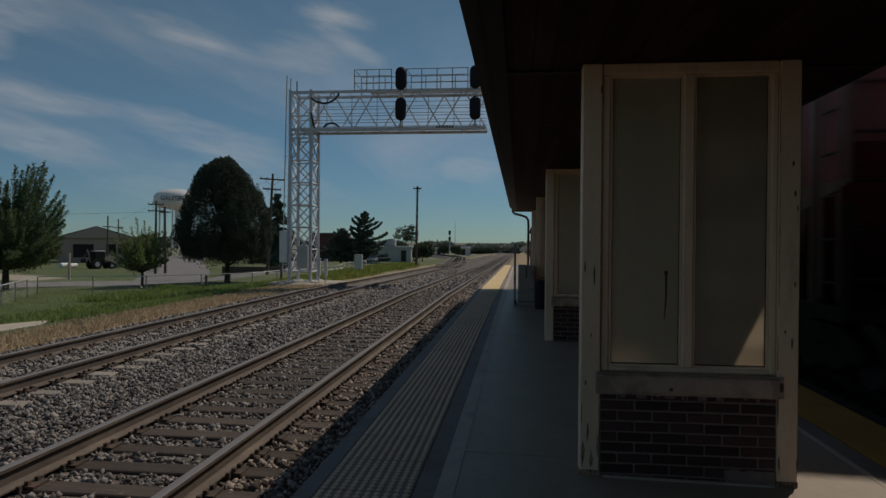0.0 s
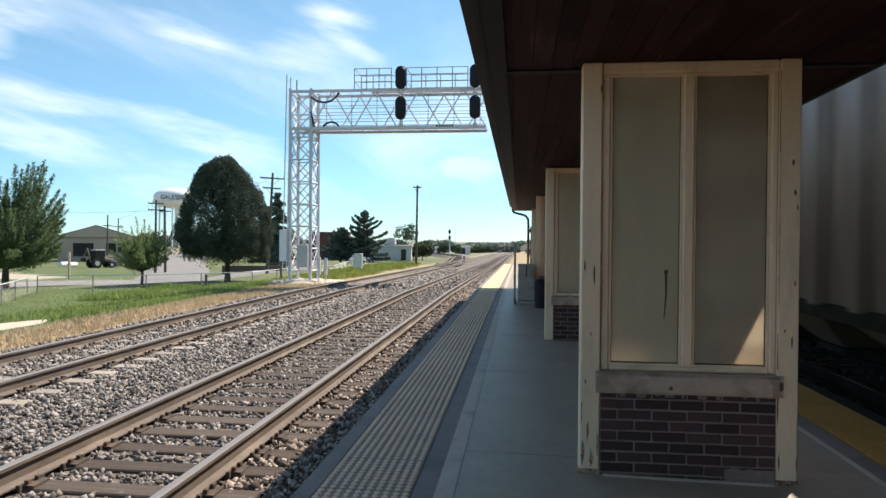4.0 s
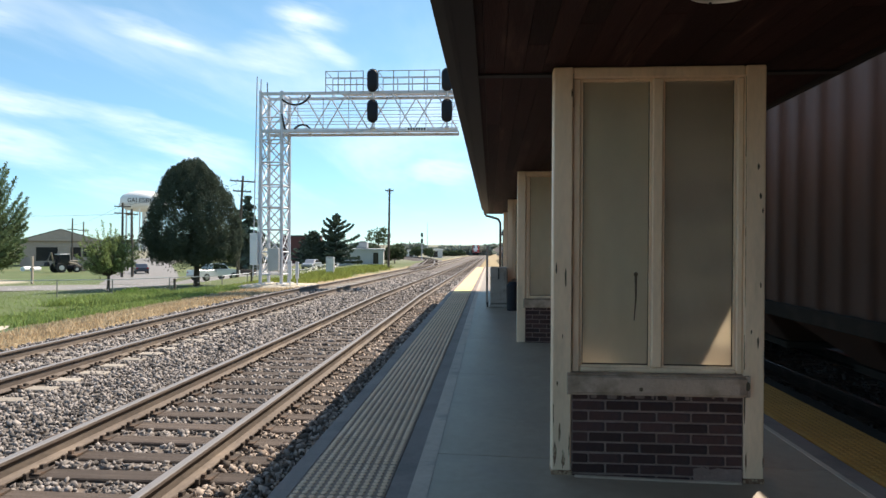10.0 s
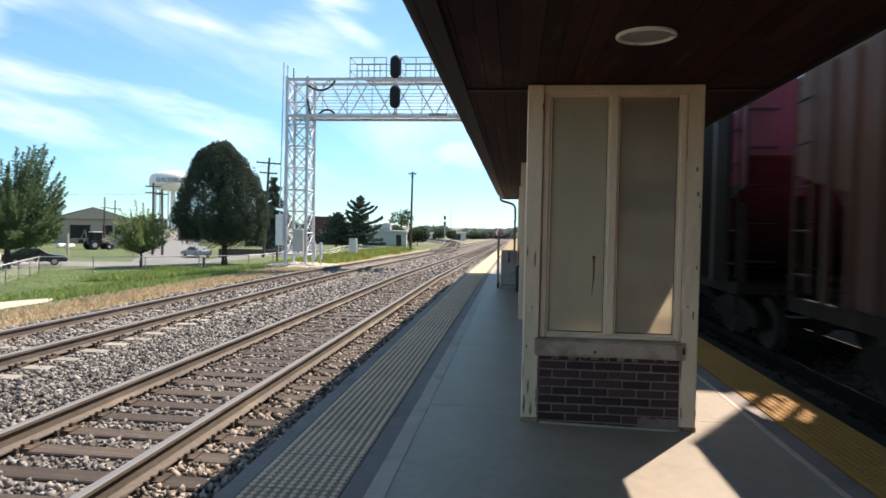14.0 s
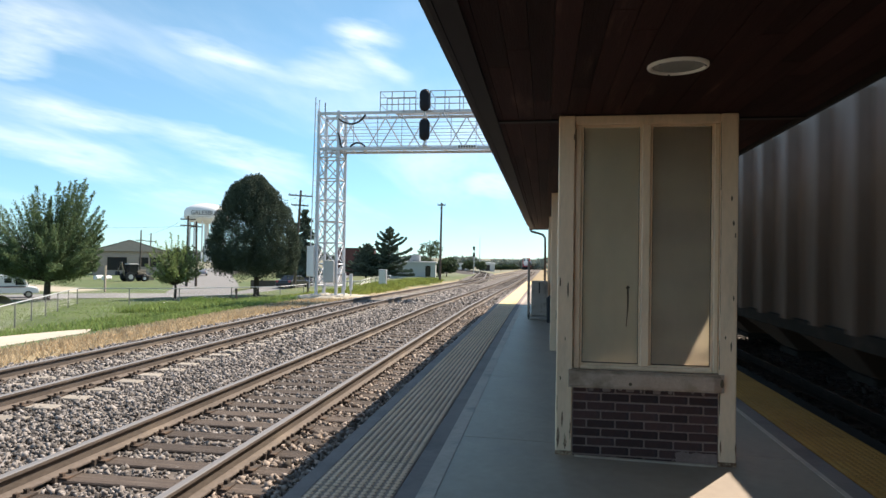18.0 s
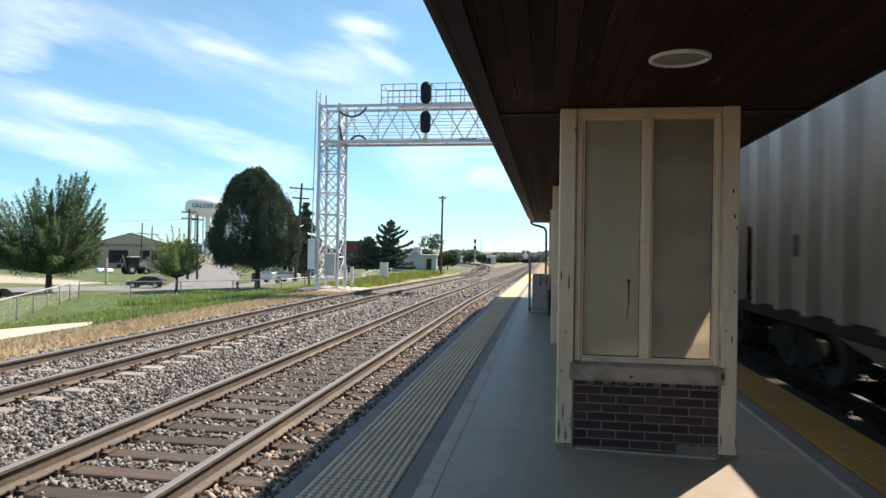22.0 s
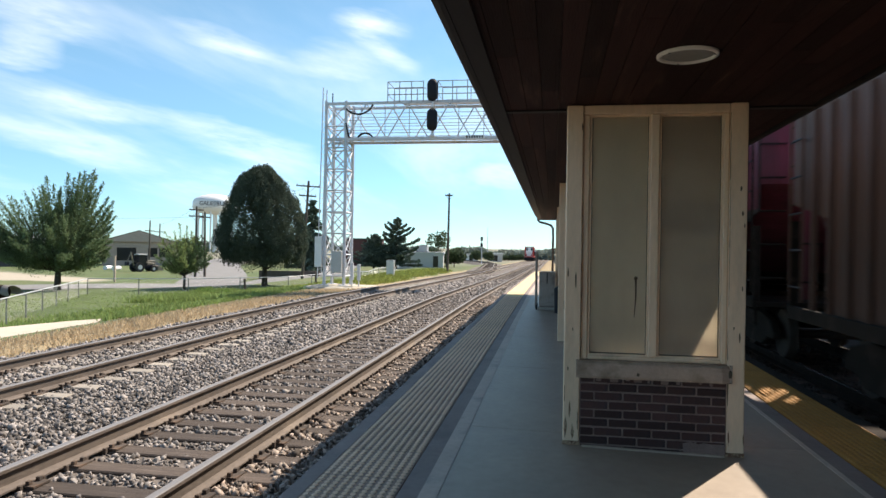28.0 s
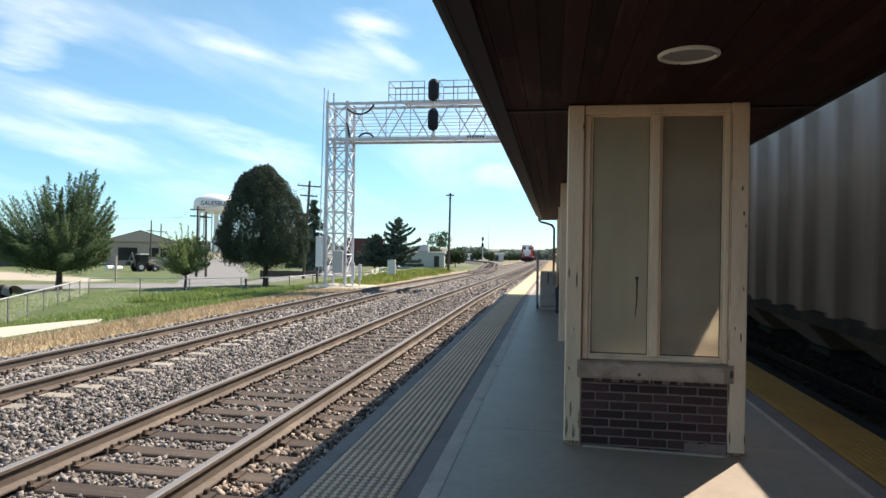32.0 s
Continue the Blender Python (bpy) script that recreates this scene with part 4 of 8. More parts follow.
def build_ceiling_lamp():
    lp = thing("ceiling_lamp", pose(1.41, 3.46, soffit_z(3.46) - 0.002), "round recessed ceiling lamp with a white rim, unlit", "lamp")
    bm = bm_new()
    n, rings = 32, []
    for r, z in ((0.185, 0.004), (0.184, -0.010), (0.166, -0.016), (0.160, -0.008), (0.158, 0.004)):
        rings.append([bm.verts.new((r * math.cos(2 * math.pi * k / n), r * math.sin(2 * math.pi * k / n), z)) for k in range(n)])
    for a, b in zip(rings, rings[1:]):
        for k in range(n):
            bm.faces.new((a[k], a[(k + 1) % n], b[(k + 1) % n], b[k]))
    part("rim", bm, LAMP_RIM, lp, smooth=True)
    bm = bm_new()
    bmesh.ops.create_cone(bm, cap_ends=True, segments=32, radius1=0.159, radius2=0.12, depth=0.010, matrix=pose(0, 0, -0.004, 180))
    part("lens", bm, LAMP_LENS, lp, "grey frosted glass lens")
    for a in (100, 220, 340):
        bm = bm_new()
        c, s = 0.163 * math.cos(radians(a)), 0.163 * math.sin(radians(a))
        box(bm, c - 0.006, c + 0.006, s - 0.006, s + 0.006, -0.019, -0.012)
        part("clip", bm, BLACK, lp)


build_ceiling_lamp()


# ---- windbreak piers ----
PIERS = (4.85, 11.25, 17.65, 24.05)
P_X0, P_X1, P_D = 0.71, 2.15, 0.14


def brick_mesh(w):
    bm = bm_new()
    box(bm, 0.007, w - 0.007, -0.011, 0.05, 0.004, 0.0625)
    return mesh("brick", bm, BRICK, 0.005)


def build_pier(first, y, seed):
    """Timber-framed windbreak: two posts, two frosted panes, a stone sill on a brick base. Local y grows away from the front face."""
    rng = random.Random(seed)
    top = soffit_z(y) - 0.002
    pier = thing("windbreak_pier", pose(0, y, 0),
                 "cream timber windbreak pier with frosted panes over a brick base" if first else "cream timber windbreak pier under a canopy", "windbreak", "piers under the canopy")

    def timber(name, x0, x1, y0, y1, z0, z1, mat=PAINT, bevel=0.008, label=""):
        bm = bm_new(); box(bm, x0, x1, y0, y1, z0, z1)
        return part(name, bm, mat, pier, label, bevel)
    timber("post", P_X0, P_X0 + 0.135, 0, P_D, fall(P_X0 + 0.07), top)
    timber("post", P_X1 - 0.135, P_X1, 0, P_D, fall(P_X1 - 0.07), top)
    a, b = P_X0 + 0.137, P_X1 - 0.137
    zs = 0.70
    timber("top_rail", a, b, 0.012, P_D - 0.01, top - 0.075, top)
    timber("stile", a, a + 0.055, 0.028, P_D - 0.02, zs, top - 0.077)
    timber("stile", b - 0.043, b, 0.028, P_D - 0.02, zs, top - 0.077)
    mid = (a + b) / 2 - 0.005
    timber("mullion", mid - 0.030, mid + 0.042, 0.022, P_D - 0.02, zs + 0.036, top - 0.077)
    timber("bottom_rail", a + 0.057, b - 0.045, 0.026, P_D - 0.02, zs, zs + 0.034)
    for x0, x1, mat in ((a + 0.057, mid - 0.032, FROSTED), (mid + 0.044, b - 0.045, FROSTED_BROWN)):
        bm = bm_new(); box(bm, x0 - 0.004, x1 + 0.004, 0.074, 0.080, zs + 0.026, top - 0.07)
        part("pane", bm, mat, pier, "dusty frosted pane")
        bm = bm_new()
        for u0, u1, w0, w1 in ((x0, x0 + 0.016, zs + 0.034, top - 0.077), (x1 - 0.012, x1, zs + 0.034, top - 0.077), (x0 + 0.016, x1 - 0.012, zs + 0.034, zs + 0.048), (x0 + 0.016, x1 - 0.012, top - 0.093, top - 0.077)):
            box(bm, u0, u1, 0.046, 0.073, w0, w1)
        part("glazing_bead", bm, PAINT, pier)
        bm = bm_new()
        for u0, u1, w0, w1 in ((x0 + 0.016, x0 + 0.023, zs + 0.048, top - 0.093), (x1 - 0.017, x1 - 0.012, zs + 0.048, top - 0.093), (x0 + 0.023, x1 - 0.017, zs + 0.048, zs + 0.056)):
            box(bm, u0, u1, 0.065, 0.0735, w0, w1)
        part("gasket", bm, CHIPPED, pier, "perished dark gasket")
    # stone sill with worn edge
    bm = bm_new()
    box(bm, a - 0.035, b + 0.035, -0.055, P_D + 0.02, 0.555, zs - 0.002)
    bmesh.ops.subdivide_edges(bm, edges=bm.edges[:], cuts=14, use_grid_fill=True)
    for v in bm.verts:
        k = noise.noise(v.co * 9)
        v.co += Vector((0, 0.006 * k, 0.004 * noise.noise(v.co * 13)))
        front = v.co.y < -0.03
        if front and v.co.z > zs - 0.02:
            v.co += Vector((0, 0.022, -0.012))
        if front and v.co.z < 0.57:
            v.co.y += 0.010
        if front and v.co.x > b + 0.01:
            v.co += Vector((-0.02, 0.03, 0.02 * noise.noise(v.co * 40)))
    part("sill", bm, STONE, pier, "chipped grey stone sill")
    bm = bm_new(); box(bm, a, b, 0.012, P_D - 0.012, fall(b) - 0.01, 0.555)
    part("brick_core", bm, MORTAR, pier)
    step = (b - a) / 5
    wide, half = brick_mesh(step), brick_mesh(step / 2)
    for face in (0, 1) if first else (0,):
        for course in range(-1, 8):
            z, x = -0.004 + 0.0735 * course, a
            while x < b - 0.02:
                short = course % 2 and (x < a + 0.01 or x > b - step * 0.6)
                w = step / 2 if short else step
                turn = pose(x + w / 2, P_D - 0.012, z, 0, 0, 180) @ pose(-w / 2, 0, 0) if face else pose(x, 0.012 + rng.uniform(-0.003, 0.003), z + rng.uniform(-0.002, 0.002), 0, rng.uniform(-0.5, 0.5))
                share("brick", half if short else wide, pier, turn)
                x += w
    if first:
        # mortar daubed over the lowest course at one end, crumbs of it under the sill
        bm = bm_new(); box(bm, b - 0.33, b - 0.004, -0.004, 0.02, fall(b), 0.052)
        bmesh.ops.subdivide_edges(bm, edges=bm.edges[:], cuts=5, use_grid_fill=True)
        for v in bm.verts:
            v.co += Vector((0.012 * noise.noise(v.co * 21), 0.004 * noise.noise(v.co * 33), 0.016 * noise.noise(v.co * 17) if v.co.z > 0.03 else 0))
        part("mortar_patch", bm, MORTAR, pier)
        for k in range(9):
            u = a + 0.05 + (b - a - 0.1) * (k + rng.uniform(0, 0.8)) / 9
            bm = bm_new(); box(bm, u, u + rng.uniform(0.02, 0.07), -0.006, 0.02, 0.53 + rng.uniform(-0.012, 0.008), 0.556)
            part("mortar_smear", bm, MORTAR, pier, bevel=0.006)
    if first:
        # chips in the paint, rust at the feet of the posts, a drip below the sash
        for x, z, w, h in ((0.735, 1.42, 0.012, 0.10), (0.80, 1.36, 0.014, 0.13), (0.835, 2.65, 0.012, 0.06), (0.78, 0.95, 0.008, 0.04), (2.10, 2.13, 0.018, 0.05), (2.115, 1.93, 0.02, 0.045), (2.13, 1.83, 0.012, 0.04), (2.105, 0.93, 0.012, 0.09), (2.06, 1.0, 0.01, 0.03), (2.12, 1.32, 0.012, 0.05), (0.745, 0.62, 0.012, 0.05)):
            bm = bm_new()
            n = 7
            ring = [bm.verts.new((x + w * 0.5 * math.cos(2 * math.pi * k / n) * rng.uniform(0.6, 1.2), -0.0022, z + h * 0.5 * math.sin(2 * math.pi * k / n) * rng.uniform(0.6, 1.2))) for k in range(n)]
            bm.faces.new(ring)
            back = [bm.verts.new(v.co + Vector((0, 0.002, 0))) for v in ring]
            for k in range(n):
                bm.faces.new((ring[k], ring[(k + 1) % n], back[(k + 1) % n], back[k]))
            part("paint_chip", bm, CHIPPED, pier)
        for x, z0, z1 in ((P_X0 + 0.1355, 0.72, 1.5), (P_X0 + 0.1355, 2.55, 2.78), (P_X1 - 0.1355, 0.74, 0.98), (P_X1 - 0.1355, 2.2, 2.75)):
            bm = bm_new(); tube(bm, [(x + 0.002 * math.sin(k * 2.1), -0.001, z0 + (z1 - z0) * k / 6) for k in range(7)], 0.0028, 5, 0.0014)
            part("open_joint", bm, CHIPPED, pier)
        bm = bm_new(); tube(bm, [(1.31, -0.058, 0.60), (1.31, -0.045, 0.60)], 0.014, 8)
        part("bolt_hole", bm, CHIPPED, pier)
        bm = bm_new(); bmesh.ops.create_icosphere(bm, subdivisions=2, radius=0.02, matrix=pose(b + 0.018, -0.022, 0.625) @ Matrix.Diagonal((0.8, 0.8, 1.7, 1)))
        for v in bm.verts:
            v.co += Vector((0, 0, 0.02 * noise.noise(v.co * 30)))
        part("broken_corner", bm, CHIPPED, pier, "dark broken end of the sill")
        bm = bm_new(); tube(bm, [(1.294, 0.066, 1.38), (1.296, 0.066, 1.22), (1.284, 0.066, 1.06)], 0.009, 6, 0.003)
        part("dried_drip", bm, CHIPPED, pier, "dark dried drip on a pane")
        bm = bm_new(); bmesh.ops.create_icosphere(bm, subdivisions=1, radius=0.017, matrix=pose(1.294, 0.066, 1.385))
        part("bolt", bm, CHIPPED, pier)
        # rust runs at the feet of the posts and along the chipped sill end
        for x, z, w, h, mat in ((0.73, 0.13, 0.028, 0.2, RUSTY), (0.79, 0.09, 0.03, 0.14, RUSTY), (0.765, 0.27, 0.02, 0.15, RUSTY), (0.83, 0.2, 0.014, 0.2, RUSTY), (2.03, 0.10, 0.012, 0.16, RUSTY),
                                (2.145, 0.10, 0.01, 0.12, RUSTY), (0.72, 0.4, 0.01, 0.2, RUSTY), (2.02, 0.52, 0.012, 0.3, CHIPPED), (0.842, 1.5, 0.006, 1.3, RUSTY), (2.018, 1.7, 0.006, 1.5, RUSTY)):
            bm = bm_new()
            n = 16
            ring = [bm.verts.new((x + w * 0.5 * math.cos(2 * math.pi * k / n) * rng.uniform(0.5, 1.15), -0.0016, z + h * 0.5 * math.sin(2 * math.pi * k / n) * rng.uniform(0.55, 1.1))) for k in range(n)]
            back = [bm.verts.new(v.co + Vector((0, 0.0015, 0))) for v in ring]
            bm.faces.new(ring)
            for k in range(n):
                bm.faces.new((ring[k], ring[(k + 1) % n], back[(k + 1) % n], back[k]))
            part("rust_stain", bm, mat, pier)
        for x0 in (P_X0, P_X1 - 0.135):
            bm = bm_new(); box(bm, x0 - 0.003, x0 + 0.138, -0.003, P_D + 0.003, fall(x0 + 0.07), fall(x0 + 0.07) + 0.035)
            part("post_shoe", bm, RUSTY, pier, "rusty post foot")
        bm = bm_new()
        for v in box(bm, a + 0.02, b - 0.02, -0.04, -0.014, 0.0, 0.012):
            v.co.z += fall(v.co.x)
        part("caulk_line", bm, CONCRETE_PALE, pier)
    return pier


for i, y in enumerate(PIERS):
    build_pier(i == 0, y, 20 + i)


# ---- platform things ----
def build_lift():
    """Folded wheelchair lift kept on the platform."""
    lift = thing("wheelchair_lift", pose(0.42, 17.25, fall(0.42)), "grey metal wheelchair lift parked on a platform", "lift")
    bm = bm_new(); box(bm, -0.16, 0.27, 0.0, 0.75, 0.10, 1.02)
    part("body", bm, LIFT_STEEL, lift, bevel=0.02)
    bm = bm_new(); box(bm, -0.18, 0.29, -0.02, 0.77, 0.0, 0.09)
    part("base", bm, LIFT_STEEL, lift, bevel=0.01)
    for y in (0.02, 0.60):
        bm = bm_new(); box(bm, -0.27, -0.215, y, y + 0.06, 0.06, 1.55)
        part("mast", bm, LIFT_STEEL, lift, bevel=0.006)
    bm = bm_new(); box(bm, -0.26, -0.22, 0.08, 0.60, 0.15, 1.35)
    part("ramp", bm, GALV, lift)
    for y in (0.05, 0.6):
        bm = bm_new(); tube(bm, [(-0.245, y, 0.07), (-0.205, y, 0.07)], 0.07, 12)
        part("wheel", bm, TYRE, lift)
    bm = bm_new(); tube(bm, [(0.05, -0.03, 0.72), (0.05, -0.06, 0.9), (0.05, -0.03, 1.0)], 0.015, 6)
    part("crank", bm, BLACK, lift)


build_lift()


def build_bin():
    b = thing("litter_bin", pose(0.83, 16.6, fall(0.83)), "small dark litter bin beside a pier", "bin")
    bm = bm_new(); tube(bm, [(0, 0, 0), (0, 0, 0.62)], 0.16, 14, 0.18)
    part("drum", bm, BLACK, b)
    bm = bm_new(); tube(bm, [(0, 0, 0.62), (0, 0, 0.70)], 0.19, 14, 0.10)
    part("lid", bm, BLACK, b)


build_bin()


def build_street_lamp(x, y, h):
    z = dip(y) + fall(x)
    lp = thing("street_lamp", pose(x, y, z), "dark lamp post with a lantern head on a platform", "lamp post")
    bm = bm_new(); tube(bm, [(0, 0, 0), (0, 0, 0.5), (0, 0, h)], 0.09, 8, 0.05)
    part("post", bm, BLACK, lp)
    bm = bm_new(); tube(bm, [(0, 0, h), (0, 0, h + 0.35), (0, 0, h + 0.55)], 0.18, 8, 0.05)
    part("lantern", bm, BLACK, lp)


build_street_lamp(1.35, 61, 2.9)


# ---- signal bridge ----
def build_gantry():
    GX, GY, GZ = -12.05, 35.3, -0.62
    g = thing("signal_bridge", pose(GX, GY, GZ), "galvanised lattice cantilever signal bridge over two tracks", "signal bridge")
    w, d, top, low = 1.15, 1.35, 10.2, 8.2
    legs = [(0, 0), (w, 0), (0, d), (w, d)]
    for x, y in legs:
        bm = bm_new(); tube(bm, [(x, y, 0.05), (x, y, top + 0.15)], 0.095, 8)
        part("leg", bm, GALV, g)
        bm = bm_new(); box(bm, x - 0.22, x + 0.22, y - 0.22, y + 0.22, 0.0, 0.06)
        part("base_plate", bm, GALV, g)
    bays = [0.55 + k * 1.2 for k in range(9)]
    for (x0, y0), (x1, y1) in ((legs[0], legs[1]), (legs[2], legs[3]), (legs[0], legs[2]), (legs[1], legs[3])):
        for z0, z1 in zip(bays, bays[1:]):
            for ends in ([(x0, y0, z0), (x1, y1, z1)], [(x1, y1, z0), (x0, y0, z1)]):
                bm = bm_new(); tube(bm, ends, 0.034, 4)
                part("brace", bm, GALV, g)
        for z in bays:
            bm = bm_new(); tube(bm, [(x0, y0, z), (x1, y1, z)], 0.042, 4)
            part("strut", bm, GALV, g)
    L = 10.55
    for y in (0, d):
        for z in (low, top):
            bm = bm_new(); box(bm, -0.05, L, y - 0.07, y + 0.07, z - 0.07, z + 0.07)
            part("chord", bm, GALV, g)
        n = 8
        for k in range(n):
            a, b = w + (L - w) * k / n, w + (L - w) * (k + 1) / n
            up = (k % 2 == 0) == (y == 0)
            bm = bm_new(); tube(bm, [(a, y, low if up else top), (b, y, top if up else low)], 0.036, 4)
            part("web_brace", bm, GALV, g)
    for k in range(15):
        x = w + (L - w) * k / 14
        for z in (low, top):
            bm = bm_new(); tube(bm, [(x, 0, z), (x, d, z)], 0.025, 4)
            part("cross_tie", bm, GALV, g)
    for z, x0, x1 in ((low + 0.09, 0.2, L - 0.1), (top + 0.09, 4.2, L)):
        bm = bm_new(); box(bm, x0, x1, 0.12, d - 0.12, z, z + 0.04)
        part("walkway", bm, GALV, g)
    # handrails on the upper walkway, in two runs, and inside the truss
    def bar(name, a, b, r):
        bm = bm_new(); tube(bm, [a, b], r, 4)
        part(name, bm, BACKLIT_STEEL, g)
    for x0, x1 in ((3.55, 5.55), (6.35, 9.6)):
        for y in (-0.12, d + 0.12):
            for z in (top + 0.42, top + 0.78, top + 1.12):
                bar("handrail", (x0, y, z), (x1, y, z), 0.022)
            n = 3 if x1 - x0 < 2.5 else 4
            for k in range(n + 1):
                x = x0 + (x1 - x0) * k / n
                bar("handrail_post", (x, y, top), (x, y, top + 1.14), 0.024)
        for z in (top + 0.42, top + 1.12):
            bar("handrail", (x0, -0.12, z), (x0, d + 0.12, z), 0.022)
    for z in (low + 0.36, low + 0.72, low + 1.08, low + 1.45):
        for y in (d - 0.1, 0.1):
            bar("handrail", (w, y, z), (L, y, z), 0.015)
    for k in range(7):
        x = w + 0.5 + k * 1.42
        bar("handrail_post", (x, d - 0.1, low + 0.1), (x, d - 0.1, top), 0.018)
    # ladder outside the mast
    bm = bm_new()
    for y in (0.1, 0.72):
        tube(bm, [(-0.44, y, 0.4), (-0.24, y, 11.15)], 0.03, 4)
    for k in range(34):
        z = 0.6 + k * 0.31
        tube(bm, [(-0.44 + 0.0186 * z, 0.1, z), (-0.44 + 0.0186 * z, 0.72, z)], 0.016, 4)
    part("ladder", bm, GALV, g)
    bm = bm_new(); tube(bm, [(0.15, 0.6, top), (0.15, 0.6, top + 0.75)], 0.03, 6)
    part("lightning_rod", bm, BLACK, g)
    # cables looping from mast to beam
    for pts in ([(w, -0.05, top - 0.3), (w + 0.5, -0.08, top - 0.75), (w + 1.2, -0.08, top - 0.75), (w + 1.55, -0.05, top - 0.1)],
                [(w, -0.05, low + 0.9), (w + 0.2, -0.08, low + 0.3), (w + 0.1, -0.05, low + 0.1), (w + 0.3, 0, low + 0.05)],
                [(w + 0.7, -0.06, low + 0.1), (w + 0.95, -0.1, low + 0.38), (w + 1.35, -0.1, low + 0.4), (w + 1.55, -0.06, low + 0.1)]):
        bm = bm_new()
        P = [Vector(p) for p in pts]
        curve = [((1 - u) ** 3) * P[0] + 3 * u * (1 - u) ** 2 * P[1] + 3 * u * u * (1 - u) * P[2] + u ** 3 * P[3] for u in [k / 10 for k in range(11)]]
        tube(bm, curve, 0.055, 6)
        part("cable", bm, HOSE, g)
    # name board with its lettering as bars
    bm = bm_new(); box(bm, 7.85, 8.95, -0.10, -0.08, low - 0.04, low + 0.14)
    board = part("name_board", bm, WHITE, g)
    for k in range(7):
        bm = bm_new(); box(bm, 7.93 + k * 0.14, 8.02 + k * 0.14, -0.108, -0.10, low - 0.01, low + 0.11)
        part("lettering", bm, INK_DARK, board)
    # signal heads, their backs to the platform: an oval background, a rounded case, three hooded lenses on the far side
    for x, z in ((6.1, 10.75), (6.1, 9.15), (10.0, 10.75), (10.0, 9.15)):
        bm = bm_new()
        n = 28
        ring = []
        for k in range(n):
            a = 2 * math.pi * k / n
            ring.append((0.29 * math.cos(a), 0.30 * math.sin(a) + (0.31 if math.sin(a) >= 0 else -0.31)))
        f = [bm.verts.new((x + u, -0.42, z + v)) for u, v in ring]; b = [bm.verts.new((x + u, -0.39, z + v)) for u, v in ring]
        bm.faces.new(f); bm.faces.new(b[::-1])
        for k in range(n):
            bm.faces.new((f[k], f[(k + 1) % n], b[(k + 1) % n], b[k]))
        head = part("signal_head", bm, BLACK, g, "black oval signal head seen from its plain back")
        bm = bm_new()
        rows = [[bm.verts.new((x + u * q, yy, z + v * q)) for u, v in ring] for q, yy in ((0.93, -0.42), (0.90, -0.52), (0.76, -0.58))]
        for lo, hi in zip(rows, rows[1:]):
            for k in range(n):
                bm.faces.new((lo[k], lo[(k + 1) % n], hi[(k + 1) % n], hi[k]))
        bm.faces.new(rows[-1])
        part("case", bm, BLACK, head, smooth=True)
        for dz in (-0.34, 0.0, 0.34):
            bm = bm_new()
            hood = [(math.cos(a) * 0.13, math.sin(a) * 0.13) for a in [radians(-20 + 220 * k / 12) for k in range(13)]]
            lo = [bm.verts.new((x + u, -0.39, z + dz + v)) for u, v in hood]; hi = [bm.verts.new((x + u * 0.95, -0.12, z + dz + v * 0.95 - 0.02)) for u, v in hood]
            for k in range(12):
                bm.faces.new((lo[k], lo[k + 1], hi[k + 1], hi[k]))
            part("hood", bm, BLACK, head)
            bm = bm_new(); tube(bm, [(x, -0.388, z + dz), (x, -0.365, z + dz)], 0.105, 14)
            part("lens", bm, LENS_OFF, head)
        bm = bm_new(); tube(bm, [(x, -0.3, z - 0.85), (x, -0.3, z - 0.4)], 0.05, 8); box(bm, x - 0.12, x + 0.12, -0.35, 0.0, z - 0.88, z - 0.80)
        part("bracket", bm, GALV, g)
    # cabinets at the foot
    bm = bm_new(); box(bm, 0.55, 1.12, -0.42, -0.1, 0.75, 1.95)
    part("relay_box", bm, CABINET, g, "grey steel relay box", bevel=0.02)
    bm = bm_new(); box(bm, -0.50, -0.10, -0.25, 0.15, 1.05, 2.75)
    part("junction_box", bm, WHITE, g, "white junction box", bevel=0.02)
    for x, h in ((1.62, 1.3), (2.0, 1.25)):
        bm = bm_new(); box(bm, x, x + 0.16, -0.3, -0.18, 0.35, h)
        part("meter_box", bm, GALV, g, bevel=0.01)
        bm = bm_new(); tube(bm, [(x + 0.08, -0.24, 0), (x + 0.08, -0.24, h)], 0.035, 6)
        part("conduit", bm, GALV, g)
    bm = bm_new()
    n = 22
    grid = []
    for i in range(n + 1):
        for j in range(n + 1):
            u, v = i / n * 2 - 1, j / n * 2 - 1
            q = math.hypot(u, v) + 0.22 * noise.noise((u * 2.3, v * 2.3, 4.0))
            grid.append(bm.verts.new((1.0 + 2.6 * u, 0.3 + 2.3 * v, -0.22 + 0.25 * smooth(1.05, 0.55, q) + 0.05 * noise.noise((u * 9, v * 9, 1.0)))))
    for i in range(n):
        for j in range(n):
            k = i * (n + 1) + j
            bm.faces.new((grid[k], grid[k + n + 1], grid[k + n + 2], grid[k + 1]))
    part("gravel_pad", bm, GRAVEL, g)


build_gantry()


# ---- freight train ----
TRAIN_SPEED, CAR_LEN = 12.0, 16.8
CAR_SILL, CAR_TOP = 0.86, 3.86


def wheelset_mesh():
    bm = bm_new()
    tube(bm, [(-0.9, 0, 0), (0.9, 0, 0)], 0.08, 8)
    for s in (-1, 1):
        tube(bm, [(s * 0.69, 0, 0), (s * 0.72, 0, 0)], 0.45, 18)
        tube(bm, [(s * 0.72, 0, 0), (s * 0.83, 0, 0)], 0.42, 18)
    return mesh("wheelset", bm, WHEEL_STEEL)


